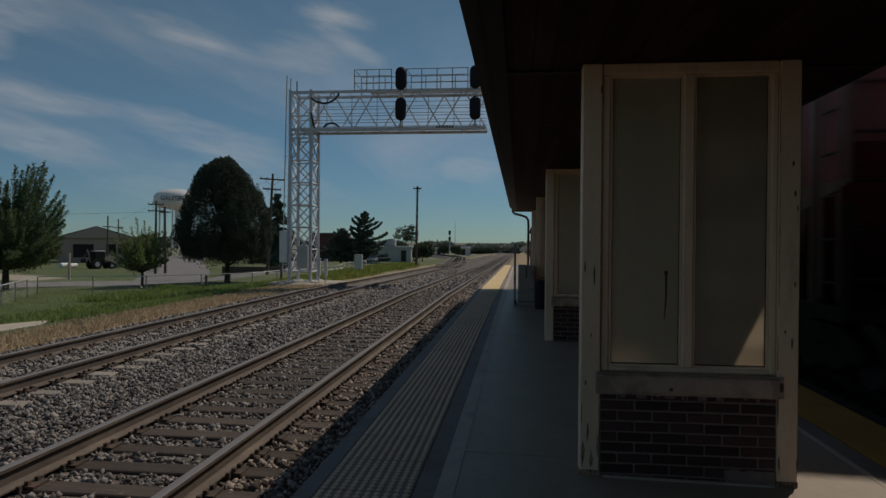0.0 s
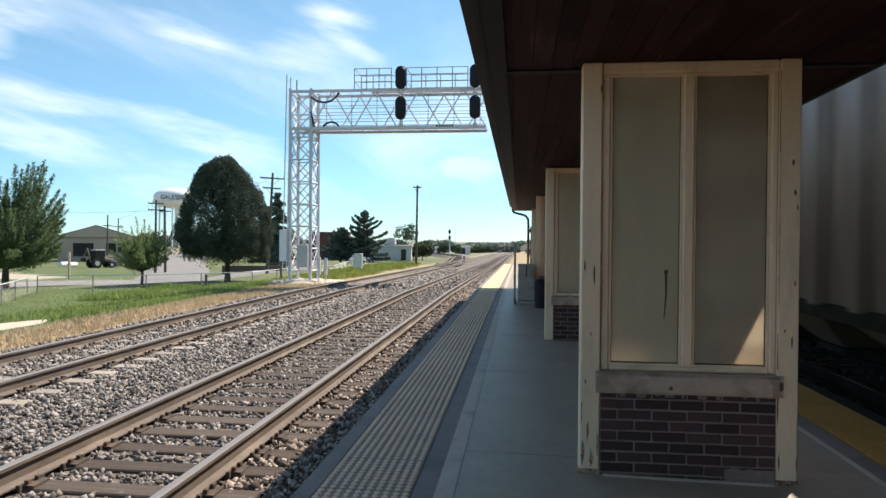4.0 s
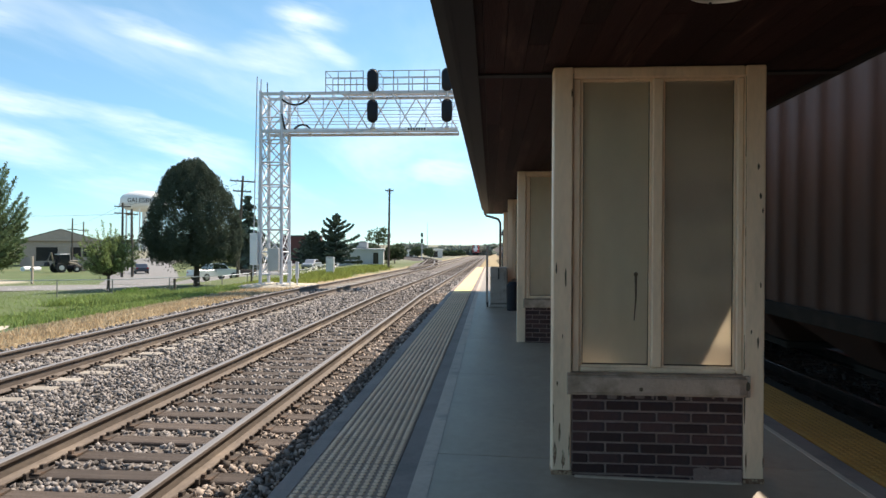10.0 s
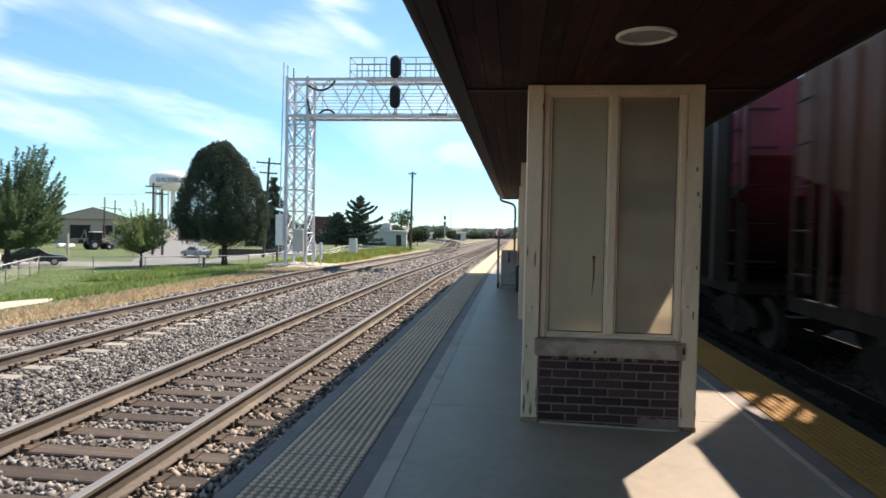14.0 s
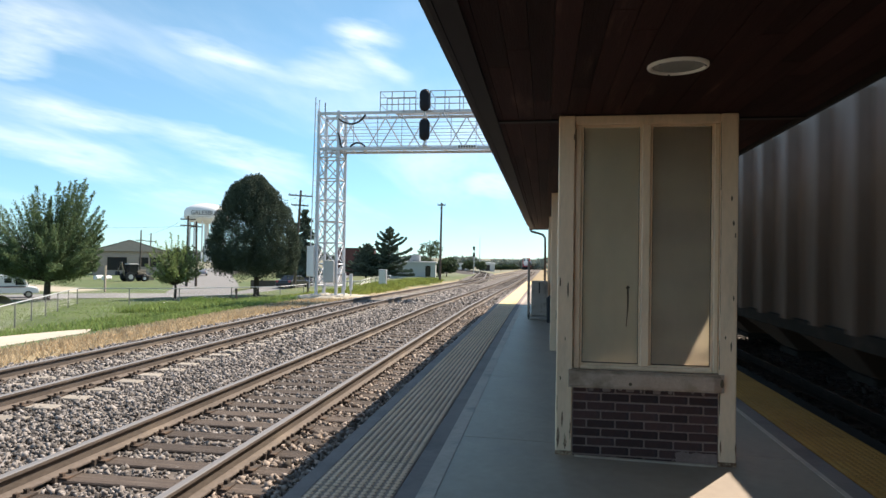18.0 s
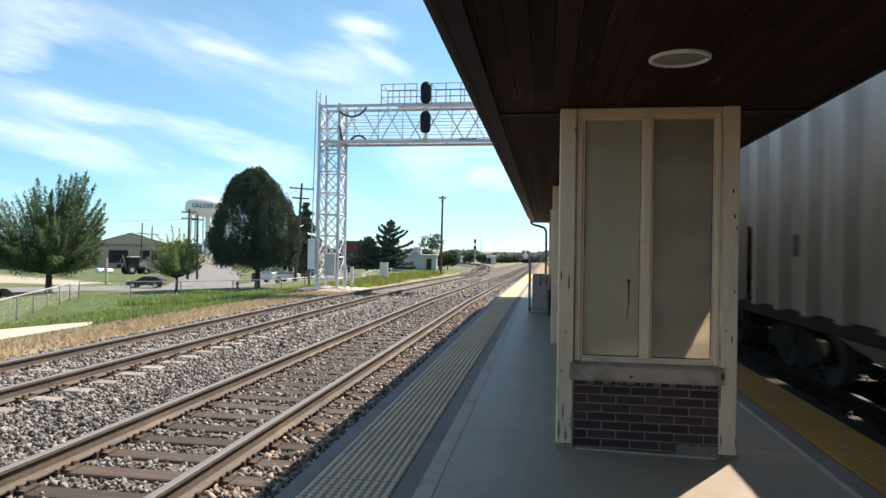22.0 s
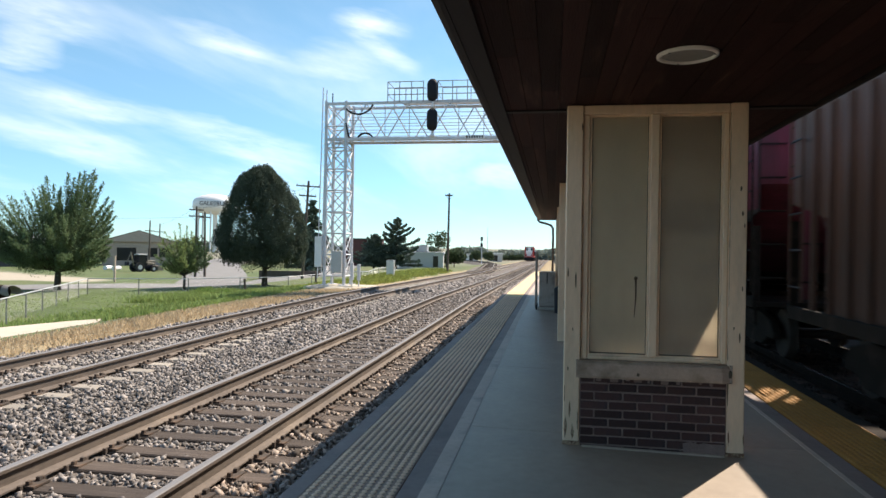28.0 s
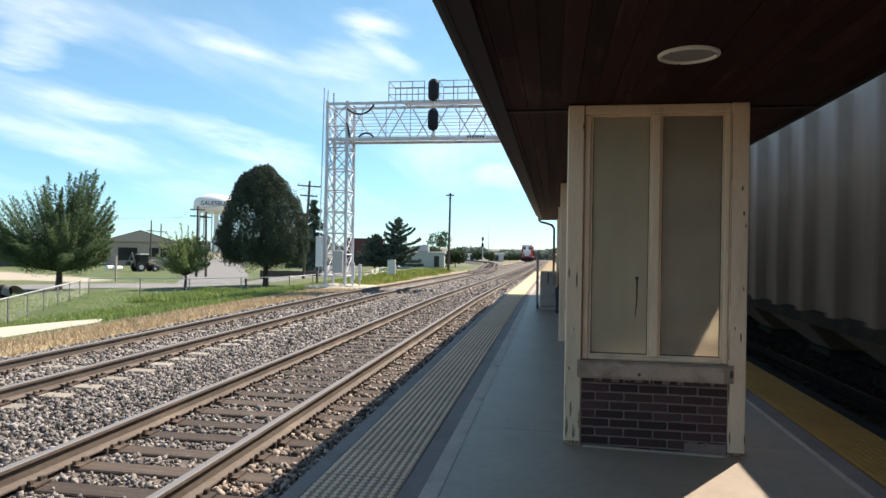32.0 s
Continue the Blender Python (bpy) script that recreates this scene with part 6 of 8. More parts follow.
def draped_tree(name, base, trunk_r, tiers, right, mat, tufts, leaves, size, label, seed):
    """A dense crown of many hanging tufts over an outline given as (height, reach to one side, reach to the other)."""
    rng = np.random.default_rng(seed)
    t = thing(name, pose(*base), label, "tree")
    hs, la, lb = ([r[k] for r in tiers] for k in range(3))
    bm = bm_new()
    tube(bm, [(0, 0, -0.15), (0, 0, 0.2), (0, 0.03, 2.0), (-0.1, 0, hs[-1] * 0.7)], trunk_r * 1.2, 9, trunk_r * 0.35)
    part("trunk", bm, BARK, t, smooth=True)
    rx, ry = right
    cs, ds = [], []
    for k in range(tufts):
        h = np.interp((k + rng.uniform(0, 1)) / tufts, np.linspace(0, 1, len(hs)), hs)
        turn = 2.399963 * k + rng.uniform(-0.5, 0.5)
        side, away = math.cos(turn), math.sin(turn)
        u = (1 + side) / 2
        R = np.interp(h, hs, la) * (1 - u) + np.interp(h, hs, lb) * u
        inner = 1.0 if k % 3 else rng.uniform(0.1, 0.8)
        r = R * inner * rng.uniform(0.84, 1.0)
        c = np.array([(rx * side - ry * away) * r, (ry * side + rx * away) * r, h])
        if k % (tufts // 9) == 0:
            bm = bm_new(); tube(bm, [(0, 0, max(1.2, h * 0.55)), (c[0] * 0.5, c[1] * 0.5, h * 0.82), tuple(c)], trunk_r * 0.3, 6, 0.015)
            part("limb", bm, BARK, t, smooth=True)
        n = leaves // tufts
        w = rng.uniform(0.26, 0.56) * min(1.0, 0.45 + R / 4) * (1.0 if k % 3 else 1.4)
        d = rng.normal(size=(n, 3)); d /= np.linalg.norm(d, axis=1, keepdims=True)
        q = d * np.array([w, w, w * rng.uniform(1.0, 1.7)]) * rng.uniform(0.3, 1.0, (n, 1)) ** 0.5
        q[:, :2] *= (1 - 0.25 * q[:, 2:] / w)
        cs.append(c + q); ds.append(d * 0.6 + np.array([c[0], c[1], 0]) / max(R, 0.5) * 0.6 + np.array([0, 0, -0.25]))
    quad_leaves(t, "crown", np.concatenate(cs), np.concatenate(ds), size, mat, rng, 0.3)
    return t


def conifer(name, base, h, r, trunk_r, mat, label, seed, skirt=0.1, tiers=16, gap=0.25, taper=0.8):
    """A trunk with whorls of drooping boughs that shorten towards the tip."""
    rng = np.random.default_rng(seed)
    t = thing(name, pose(*base), label, "tree")
    bm = bm_new(); tube(bm, [(0, 0, -0.1), (0, 0, h * 0.5), (0, 0, h)], trunk_r, 8, 0.02)
    part("trunk", bm, BARK, t, smooth=True)
    cs, ds = [], []
    bm = bm_new()
    for k in range(tiers):
        u = k / (tiers - 1)
        tier_z = h * (skirt + (0.98 - skirt) * u)
        reach = r * (1 - u) ** taper * rng.uniform(0.75, 1.12) + 0.12
        m = max(4, int(9 - 4 * u))
        for j in range(m):
            a = 2 * math.pi * (j + rng.uniform(-0.3, 0.3)) / m + k
            le = reach * rng.uniform(0.3, 1.2)
            z = min(h * 0.99, tier_z + rng.uniform(-0.6, 0.6) * h / tiers)
            tip = Vector((le * math.cos(a), le * math.sin(a), z - 0.12 * le + 0.1 * le * le / max(r, 1) * rng.uniform(-1, 1)))
            tube(bm, [(0, 0, z), tip], 0.03, 4, 0.008)
            q = int(10 + 46 * le)
            w = rng.uniform(0.12, 1.0, q) ** 0.75
            side = rng.normal(size=(q, 3)) * np.array([0.15, 0.15, 0.06]) * (0.6 + le * 0.55 * (1.1 - w))[:, None]
            cs.append(np.array([0, 0, z])[None] + w[:, None] * (np.array(tip) - np.array([0, 0, z]))[None] + side)
            ds.append(np.tile(np.array([math.cos(a), math.sin(a), -0.35]), (q, 1)))
    part("boughs", bm, BARK, t)
    quad_leaves(t, "crown", np.concatenate(cs), np.concatenate(ds), gap, mat, rng, 0.25)
    return t


def pine(name, base, h, r, trunk_r, label, seed):
    """A trunk with few long boughs that rise at the tips, each a flat spray of needle tufts, with gaps between the layers."""
    rng = np.random.default_rng(seed)
    t = thing(name, pose(*base), label, "tree")
    bm = bm_new(); tube(bm, [(0, 0, -0.1), (0.06, 0, h * 0.5), (0.12, 0, h * 0.97)], trunk_r, 8, 0.02)
    part("trunk", bm, BARK, t, smooth=True)
    cs, ds = [], []
    for k in range(46):
        u = (k + 0.5) / 46
        z = h * (0.06 + 0.9 * u ** 1.15)
        le = (r * (1 - u) ** 0.75 + 0.25) * rng.uniform(0.5, 1.25)
        a = 2.399963 * k + rng.uniform(-0.4, 0.4)
        out = np.array([math.cos(a), math.sin(a), 0.0])
        rise = rng.uniform(-0.02, 0.30) + 0.5 * u * u
        root = np.array([0.08 * u, 0, z])

        def at(v):
            return root + out * le * v + np.array([0, 0, le * (rise * v * v - 0.10 * v * (1 - v))])
        bm = bm_new(); tube(bm, [Vector(at(v)) for v in (0, 0.3, 0.65, 1.0)], 0.045, 5, 0.01)
        part("bough", bm, BARK, t)
        q = int(26 + 105 * le)
        v = rng.uniform(0.06, 1.0, q) ** 0.8
        wide = (0.08 + 0.24 * le * (1.05 - v) * np.minimum(1, v * 3))[:, None]
        across = np.array([-out[1], out[0], 0.0])
        cs.append(np.array([at(x) for x in v]) + across * rng.normal(size=(q, 1)) * wide + np.array([0, 0, 1.0]) * rng.normal(size=(q, 1)) * 0.075)
        ds.append(np.tile(out * 0.8 + np.array([0, 0, 0.5]), (q, 1)))
    quad_leaves(t, "crown", np.concatenate(cs), np.concatenate(ds), 0.27, NEEDLE, rng)
    return t


def lobes_round(rx, rz, zc, n, seed, spread=0.62, size=0.5):
    """A ring of uneven lobes that together fill a rounded crown."""
    rng = random.Random(seed)
    out = []
    for k in range(n):
        a = 2 * math.pi * k / n * 2.4 + rng.uniform(-0.3, 0.3)
        h = -0.85 + 1.75 * (k + 0.5) / n
        w = math.sqrt(max(0.05, 1 - h * h)) * spread
        s = size * rng.uniform(0.8, 1.2)
        out.append((rx * w * math.cos(a), rx * w * math.sin(a), zc + rz * h * 0.72, rx * s, rx * s, rz * s * 0.8))
    out.append((0, 0, zc, rx * 0.6, rx * 0.6, rz * 0.7))
    return out


# ---- fence, road, lawn things ----
def fence_run(pts, gap=2.6):
    """Chain-link fence with a top rail: posts, rails, and a woven mesh of thin wires in each bay."""
    f = thing("chainlink_fence", pose(0, 0, 0), "low galvanised chain-link fence with a top rail", "fence")
    P = [Vector(p) for p in pts]
    for a, b in zip(P, P[1:]):
        n = max(1, round((b - a).length / gap))
        bm = bm_new(); tube(bm, [a + Vector((0, 0, 0.92)), b + Vector((0, 0, 0.92))], 0.026, 6)
        part("top_rail", bm, CHAIN, f)
        for k in range(n):
            q = a.lerp(b, k / n)
            bm = bm_new(); tube(bm, [q - Vector((0, 0, 0.2)), q + Vector((0, 0, 0.95))], 0.028, 6)
            part("fence_post", bm, FENCE_POST, f)
        bm = bm_new()
        d = (b - a); u = d.normalized(); ln = d.length
        step = 0.3
        for k in range(int(ln / step)):
            for s in (1, -1):
                q0 = a + u * (k * step) + Vector((0, 0, 0.08 if s > 0 else 0.88)); q1 = a + u * min(ln, k * step + 1.04) + Vector((0, 0, 0.88 if s > 0 else 0.08))
                tube(bm, [q0, q1], 0.0014, 3, caps=False)
        tagged(part("wire_mesh", bm, CHAIN, f), kind="stuff")
    return f


ROAD = [(-98, -12), (-75, 13), (-58, 30), (-47.5, 40), (-41.0, 46.6), (-35.8, 50.9), (-29.9, 53), (-25.6, 56.6), (-23.6, 63), (-25, 75), (-33, 98), (-44, 142)]


def spline(points, n=12):
    P = [Vector((*p, 0)) for p in points]
    out = []
    for i in range(len(P) - 1):
        p0, p1, p2, p3 = P[max(i - 1, 0)], P[i], P[i + 1], P[min(i + 2, len(P) - 1)]
        for k in range(n):
            u = k / n
            out.append(0.5 * ((2 * p1) + (p2 - p0) * u + (2 * p0 - 5 * p1 + 4 * p2 - p3) * u * u + (3 * p1 - p0 - 3 * p2 + p3) * u ** 3))
    return out + [P[-1]]


ROAD_LINE = spline(ROAD)


def road_at(s):
    """Place and heading s metres along the road."""
    left = s
    for a, b in zip(ROAD_LINE, ROAD_LINE[1:]):
        d = (b - a).length
        if left <= d or b is ROAD_LINE[-1]:
            return a.lerp(b, left / d), math.degrees(math.atan2((b - a).y, (b - a).x))
        left -= d


def ribbon(name, line, half, z, mat, label, category):
    bm = bm_new()
    prev = None
    for i, p in enumerate(line):
        d = (line[min(i + 1, len(line) - 1)] - line[max(i - 1, 0)]).normalized()
        nrm = Vector((-d.y, d.x, 0))
        h = half if isinstance(half, (int, float)) else half(i / (len(line) - 1))
        cur = [bm.verts.new((p + nrm * h * k).to_tuple()[:2] + (z(p) if callable(z) else z,)) for k in (-1, 1)]
        if prev:
            bm.faces.new((prev[0], cur[0], cur[1], prev[1]))
        prev = cur
    return solid(name, bm, mat, label, category, "structure")


def lift(d):
    return lambda p: ground_z(p.x, p.y) + d


ribbon("road", ROAD_LINE, 3.3, lift(0.09), ASPHALT, "pale worn asphalt street", "road")
ribbon("side_road", spline([(-30.8, 56.5), (-35, 66), (-43, 81), (-54, 101), (-64, 121), (-86, 175)]), lambda u: 2.7 + 3 * u, lift(0.10), ASPHALT, "grey asphalt side road", "road")
ribbon("gravel_path", spline([(-14.2, -10), (-14.4, 4), (-14.7, 12), (-14.8, 17.0), (-14.7, 20.0)]), lambda u: 1.5 if u < 0.7 else 1.5 * (1 - (u - 0.7) / 0.3) + 0.05,
       lambda p: ground_z(p.x, p.y) + 0.075, GRAVEL, "pale gravel path beside a lawn", "path")


def grass_field(name, areas, mat, label, seed):
    """Single bent blades; areas are (x0, x1, y0, y1, count, height, clumps)."""
    rng = np.random.default_rng(seed)
    vs, fs, base = [], [], 0
    for x0, x1, y0, y1, n, h, cl in areas:
        c = np.c_[rng.uniform(x0, x1, cl), rng.uniform(y0, y1, cl)]
        p = c[rng.integers(cl, size=n)] + rng.normal(size=(n, 2)) * 0.22
        z = np.array([ground_z(a, b) for a, b in p])
        hh = h * rng.uniform(0.4, 1.2, n)
        a = rng.uniform(0, 2 * math.pi, n)
        w = 0.012 + 0.010 * rng.uniform(size=n)
        lean = rng.normal(size=(n, 2)) * 0.35 * hh[:, None]
        q = np.empty((n, 4, 3))
        dx, dy = np.cos(a) * w, np.sin(a) * w
        q[:, 0] = np.c_[p[:, 0] - dx, p[:, 1] - dy, z - 0.03]
        q[:, 1] = np.c_[p[:, 0] + dx, p[:, 1] + dy, z - 0.03]
        q[:, 2] = np.c_[p[:, 0] + lean[:, 0] * 0.4 + dx * 0.6, p[:, 1] + lean[:, 1] * 0.4 + dy * 0.6, z + hh * 0.6]
        q[:, 3] = np.c_[p[:, 0] + lean[:, 0], p[:, 1] + lean[:, 1], z + hh]
        vs.append(q.reshape(-1, 3)); fs.append(np.array([(0, 1, 2, 3)]) + 4 * np.arange(n)[:, None] + base); base += 4 * n
    tagged(new(name, soup(name, np.concatenate(vs), np.concatenate(fs), mat)), label, "grass", kind="stuff")


def build_culvert():
    """A length of corrugated pipe lying on the lawn, with a flared end."""
    m = pose(-28.4, 29.3, -1.4, 0, 0, 5) @ Matrix.Scale(0.88, 4)
    c = thing("culvert_pipe", m, "rusty corrugated culvert pipe with a flared end lying on a lawn", "pipe")
    bm = bm_new()
    n, rings = 20, []
    for k in range(61):
        x = -2.3 + 3.9 * k / 60
        r = 0.43 + 0.018 * math.sin(k * 1.6)
        rings.append([bm.verts.new((x, r * math.cos(2 * math.pi * j / n), 0.44 + r * math.sin(2 * math.pi * j / n))) for j in range(n)])
    for a, b in zip(rings, rings[1:]):
        for j in range(n):
            bm.faces.new((a[j], a[(j + 1) % n], b[(j + 1) % n], b[j]))
    part("barrel", bm, CULVERT, c, smooth=True)
    bm = bm_new()
    arc = [radians(-10 + 200 * j / 14) for j in range(15)]
    for (x0, r0, h0), (x1, r1, h1) in (((1.6, 0.45, 0.44), (2.3, 0.52, 0.30)),):
        lo = [bm.verts.new((x0, r0 * math.cos(a), h0 + r0 * math.sin(a))) for a in arc]
        hi = [bm.verts.new((x1 - 0.35 * math.sin(a) if math.sin(a) > 0 else x1, r1 * math.cos(a) * 1.2, h1 + r1 * math.sin(a))) for a in arc]
        for j in range(14):
            bm.faces.new((lo[j], lo[j + 1], hi[j + 1], hi[j]))
        lip = [bm.verts.new(v.co + Vector((0.05, 0.03 * (1 if v.co.y > 0 else -1), 0.02))) for v in hi]
        for j in range(14):
            bm.faces.new((hi[j], hi[j + 1], lip[j + 1], lip[j]))
    part("flared_end", bm, FLARE, c, "pale flared end section")


def utility_pole(base, h, arms, label, lean=0.0, transformer=False, turn=0.0):
    u = thing("utility_pole", pose(*base, 0, lean, turn), label, "utility pole")
    bm = bm_new(); tube(bm, [(0, 0, -0.3), (0, 0, h)], 0.15, 8, 0.10)
    part("pole", bm, POLE, u)
    for z, w in arms:
        bm = bm_new(); box(bm, -w / 2, w / 2, -0.12, -0.02, z - 0.06, z + 0.06)
        arm = part("crossarm", bm, POLE, u)
        for k in (-0.46, -0.2, 0.2, 0.46):
            bm = bm_new(); tube(bm, [(k * w, -0.07, z + 0.06), (k * w, -0.07, z + 0.2)], 0.035, 6)
            part("insulator", bm, CABINET, arm)
        for s in (-1, 1):
            bm = bm_new(); tube(bm, [(s * w * 0.3, -0.07, z - 0.05), (0, -0.07, z - 0.65)], 0.02, 4)
            part("brace", bm, CABINET, arm)
    if transformer:
        bm = bm_new(); tube(bm, [(-0.42, 0, h - 2.4), (-0.42, 0, h - 1.5)], 0.24, 12)
        part("transformer", bm, CABINET, u)
    return u


def wire(pts, sag, r=0.012):
    w = thing("overhead_wire", pose(0, 0, 0), "thin sagging overhead wire between poles", "wire")
    a, b = Vector(pts[0]), Vector(pts[1])
    bm = bm_new()
    tube(bm, [a.lerp(b, k / 10) - Vector((0, 0, sag * 4 * (k / 10) * (1 - k / 10))) for k in range(11)], r, 3, caps=False)
    part("cable", bm, HOSE, w)


def building(name, m, w, d, h, rise, wall, roof, openings, label, eave=0.4, gable="x"):
    """Walls with a pitched roof and recessed openings in the front wall; front faces local -y, openings (x, z, w, h)."""
    b = thing(name, m, label, "building")
    bm = bm_new(); box(bm, -w / 2, w / 2, 0, d, -1.0, h)
    walls = part("wall", bm, wall, b)
    if rise > 0:
        bm = bm_new()
        prof = [(-w / 2 - eave, h - 0.05), (w / 2 + eave, h - 0.05), (w / 2 + eave, h + 0.12), (0, h + rise + 0.12), (-w / 2 - eave, h + 0.12)] if gable == "x" else None
        if prof:
            extrude(bm, prof, "y", -eave, d + eave)
        else:
            extrude(bm, [(-eave, h - 0.05), (d + eave, h - 0.05), (d + eave, h + 0.12), (d / 2, h + rise + 0.12), (-eave, h + 0.12)], "x", -w / 2 - eave, w / 2 + eave)
        part("roof", bm, roof, b)
        if gable == "x":
            bm = bm_new(); extrude(bm, [(-w / 2 - 0.1, h), (w / 2 + 0.1, h), (0, h + rise - 0.05)], "y", -eave - 0.06, -eave - 0.01)
            part("gable", bm, wall, b)
    else:
        bm = bm_new(); box(bm, -w / 2 - 0.2, w / 2 + 0.2, -0.2, d + 0.2, h, h + 0.3)
        part("roof", bm, roof, b)
    for x, z, ww, hh in openings:
        bm = bm_new()
        for x0, x1, z0, z1 in ((x - ww / 2 - 0.12, x - ww / 2, z, z + hh), (x + ww / 2, x + ww / 2 + 0.12, z, z + hh), (x - ww / 2 - 0.12, x + ww / 2 + 0.12, z + hh, z + hh + 0.12)):
            box(bm, x0, x1, -0.08, 0.02, z0, z1)
        win = part("opening_frame", bm, wall, b)
        bm = bm_new(); box(bm, x - ww / 2, x + ww / 2, -0.03, -0.012, z, z + hh)
        part("pane", bm, DARK_GLASS, win)
    return b


def build_water_tower():
    m = pose(-190.0, 357.0, -4.5, 0, 0, 28)
    t = thing("water_tower", m, "white elevated water tank on columns with a dark town name", "water tower")
    R, zc, hh = 12.2, 28.6, 3.4
    bm = bm_new()
    n, prof = 48, [(0.2, zc + 6.0), (4.0, zc + 5.7), (8.0, zc + 4.8), (11.0, zc + 3.3), (12.2, zc + 1.6), (12.3, zc - 1.8), (11.4, zc - 3.4), (9.0, zc - 4.6), (5.0, zc - 5.4), (0.2, zc - 5.7)]
    rings = [[bm.verts.new((r * math.cos(2 * math.pi * k / n), r * math.sin(2 * math.pi * k / n), z)) for k in range(n)] for r, z in prof]
    for a, b in zip(rings, rings[1:]):
        for k in range(n):
            bm.faces.new((a[k], a[(k + 1) % n], b[(k + 1) % n], b[k]))
    part("tank", bm, WHITE, t, smooth=True)
    for k in range(12):
        a = 2 * math.pi * (k + 0.5) / 12
        bm = bm_new(); tube(bm, [(9.6 * math.cos(a), 9.6 * math.sin(a), 0), (9.2 * math.cos(a), 9.2 * math.sin(a), zc - 4.2)], 0.42, 10)
        part("column", bm, WHITE, t)
    bm = bm_new(); tube(bm, [(0, 0, 0), (0, 0, zc - 5.2)], 1.3, 14)
    part("riser", bm, WHITE, t)
    bm = bm_new()
    for k in range(24):
        a, b = 2 * math.pi * k / 24, 2 * math.pi * (k + 1) / 24
        for z in (zc - 2.6, zc - 1.6):
            tube(bm, [(13.0 * math.cos(a), 13.0 * math.sin(a), z), (13.0 * math.cos(b), 13.0 * math.sin(b), z)], 0.09, 4)
    part("balcony_rail", bm, WHITE, t)
    # the town's name, bent round the tank
    cu = bpy.data.curves.new("name", "FONT")
    cu.body, cu.size, cu.align_x, cu.extrude = "GALESBURG", 3.4, "CENTER", 0.05
    tmp = new("name", cu)
    bpy.context.view_layer.update()
    me = bpy.data.meshes.new_from_object(tmp.evaluated_get(bpy.context.evaluated_depsgraph_get()))
    bpy.data.objects.remove(tmp)
    bm = bm_new(); bm.from_mesh(me); bpy.data.meshes.remove(me)
    bmesh.ops.triangulate(bm, faces=bm.faces[:])
    for v in bm.verts:
        a = -math.pi / 2 + v.co.x * 0.98 / (R + 0.15)
        rr = R + 0.22 + v.co.z
        v.co = Vector((rr * math.cos(a), rr * math.sin(a), zc - 1.0 + v.co.y))
    part("town_name", bm, INK_DARK, t)


def build_backhoe():
    m = pose(-53.2, 80.7, -2.2, 0, 0, 62) @ Matrix.Scale(0.87, 4)
    b = thing("backhoe", m, "dusty backhoe loader parked on grass", "tractor")

    def p(name, x0, x1, y0, y1, z0, z1, mat, bevel=0.04):
        bm = bm_new(); box(bm, x0, x1, y0, y1, z0, z1)
        return part(name, bm, mat, b, "", bevel)
    p("chassis", -1.2, 1.6, -0.5, 0.5, 0.55, 1.1, BLACK)
    p("bonnet", 0.5, 1.9, -0.4, 0.4, 1.1, 1.75, YELLOW_STEEL)
    p("cab", -0.8, 0.5, -0.6, 0.6, 1.1, 2.55, DARK_GLASS)
    p("cab_roof", -0.9, 0.6, -0.68, 0.68, 2.56, 2.7, CABINET)
    for x, y in ((-0.8, -0.62), (-0.8, 0.62), (0.5, -0.62), (0.5, 0.62)):
        p("cab_pillar", x - 0.05, x + 0.05, y - 0.05, y + 0.05, 1.1, 2.56, BLACK, 0.01)
    for x, r in ((-0.75, 0.72), (1.45, 0.45)):
        for s in (-1, 1):
            bm = bm_new(); tube(bm, [(x, s * 0.62, r), (x, s * 0.95, r)], r, 16)
            w = part("wheel", bm, TYRE, b)
            bm = bm_new(); tube(bm, [(x, s * 0.94, r), (x, s * 0.97, r)], r * 0.5, 12)
            part("rim", bm, CHAIN, w)
    bm = bm_new(); extrude(bm, [(2.1, 0.15), (2.9, 0.15), (3.0, 0.35), (2.3, 0.95), (2.1, 0.8)], "y", -1.0, 1.0)
    part("bucket", bm, YELLOW_STEEL, b)
    for s in (-0.62, 0.62):
        bm = bm_new(); tube(bm, [(0.4, s, 1.5), (1.6, s, 1.2), (2.3, s, 0.6)], 0.09, 6)
        part("loader_arm", bm, YELLOW_STEEL, b)
    bm = bm_new(); tube(bm, [(-1.2, 0, 0.9), (-1.75, 0, 2.9), (-2.3, 0, 1.5)], 0.13, 6)
    part("boom", bm, YELLOW_STEEL, b)
    bm = bm_new(); extrude(bm, [(-2.55, 1.0), (-2.1, 1.0), (-2.15, 1.55), (-2.45, 1.55)], "y", -0.35, 0.35)
    part("digger_bucket", bm, BLACK, b)


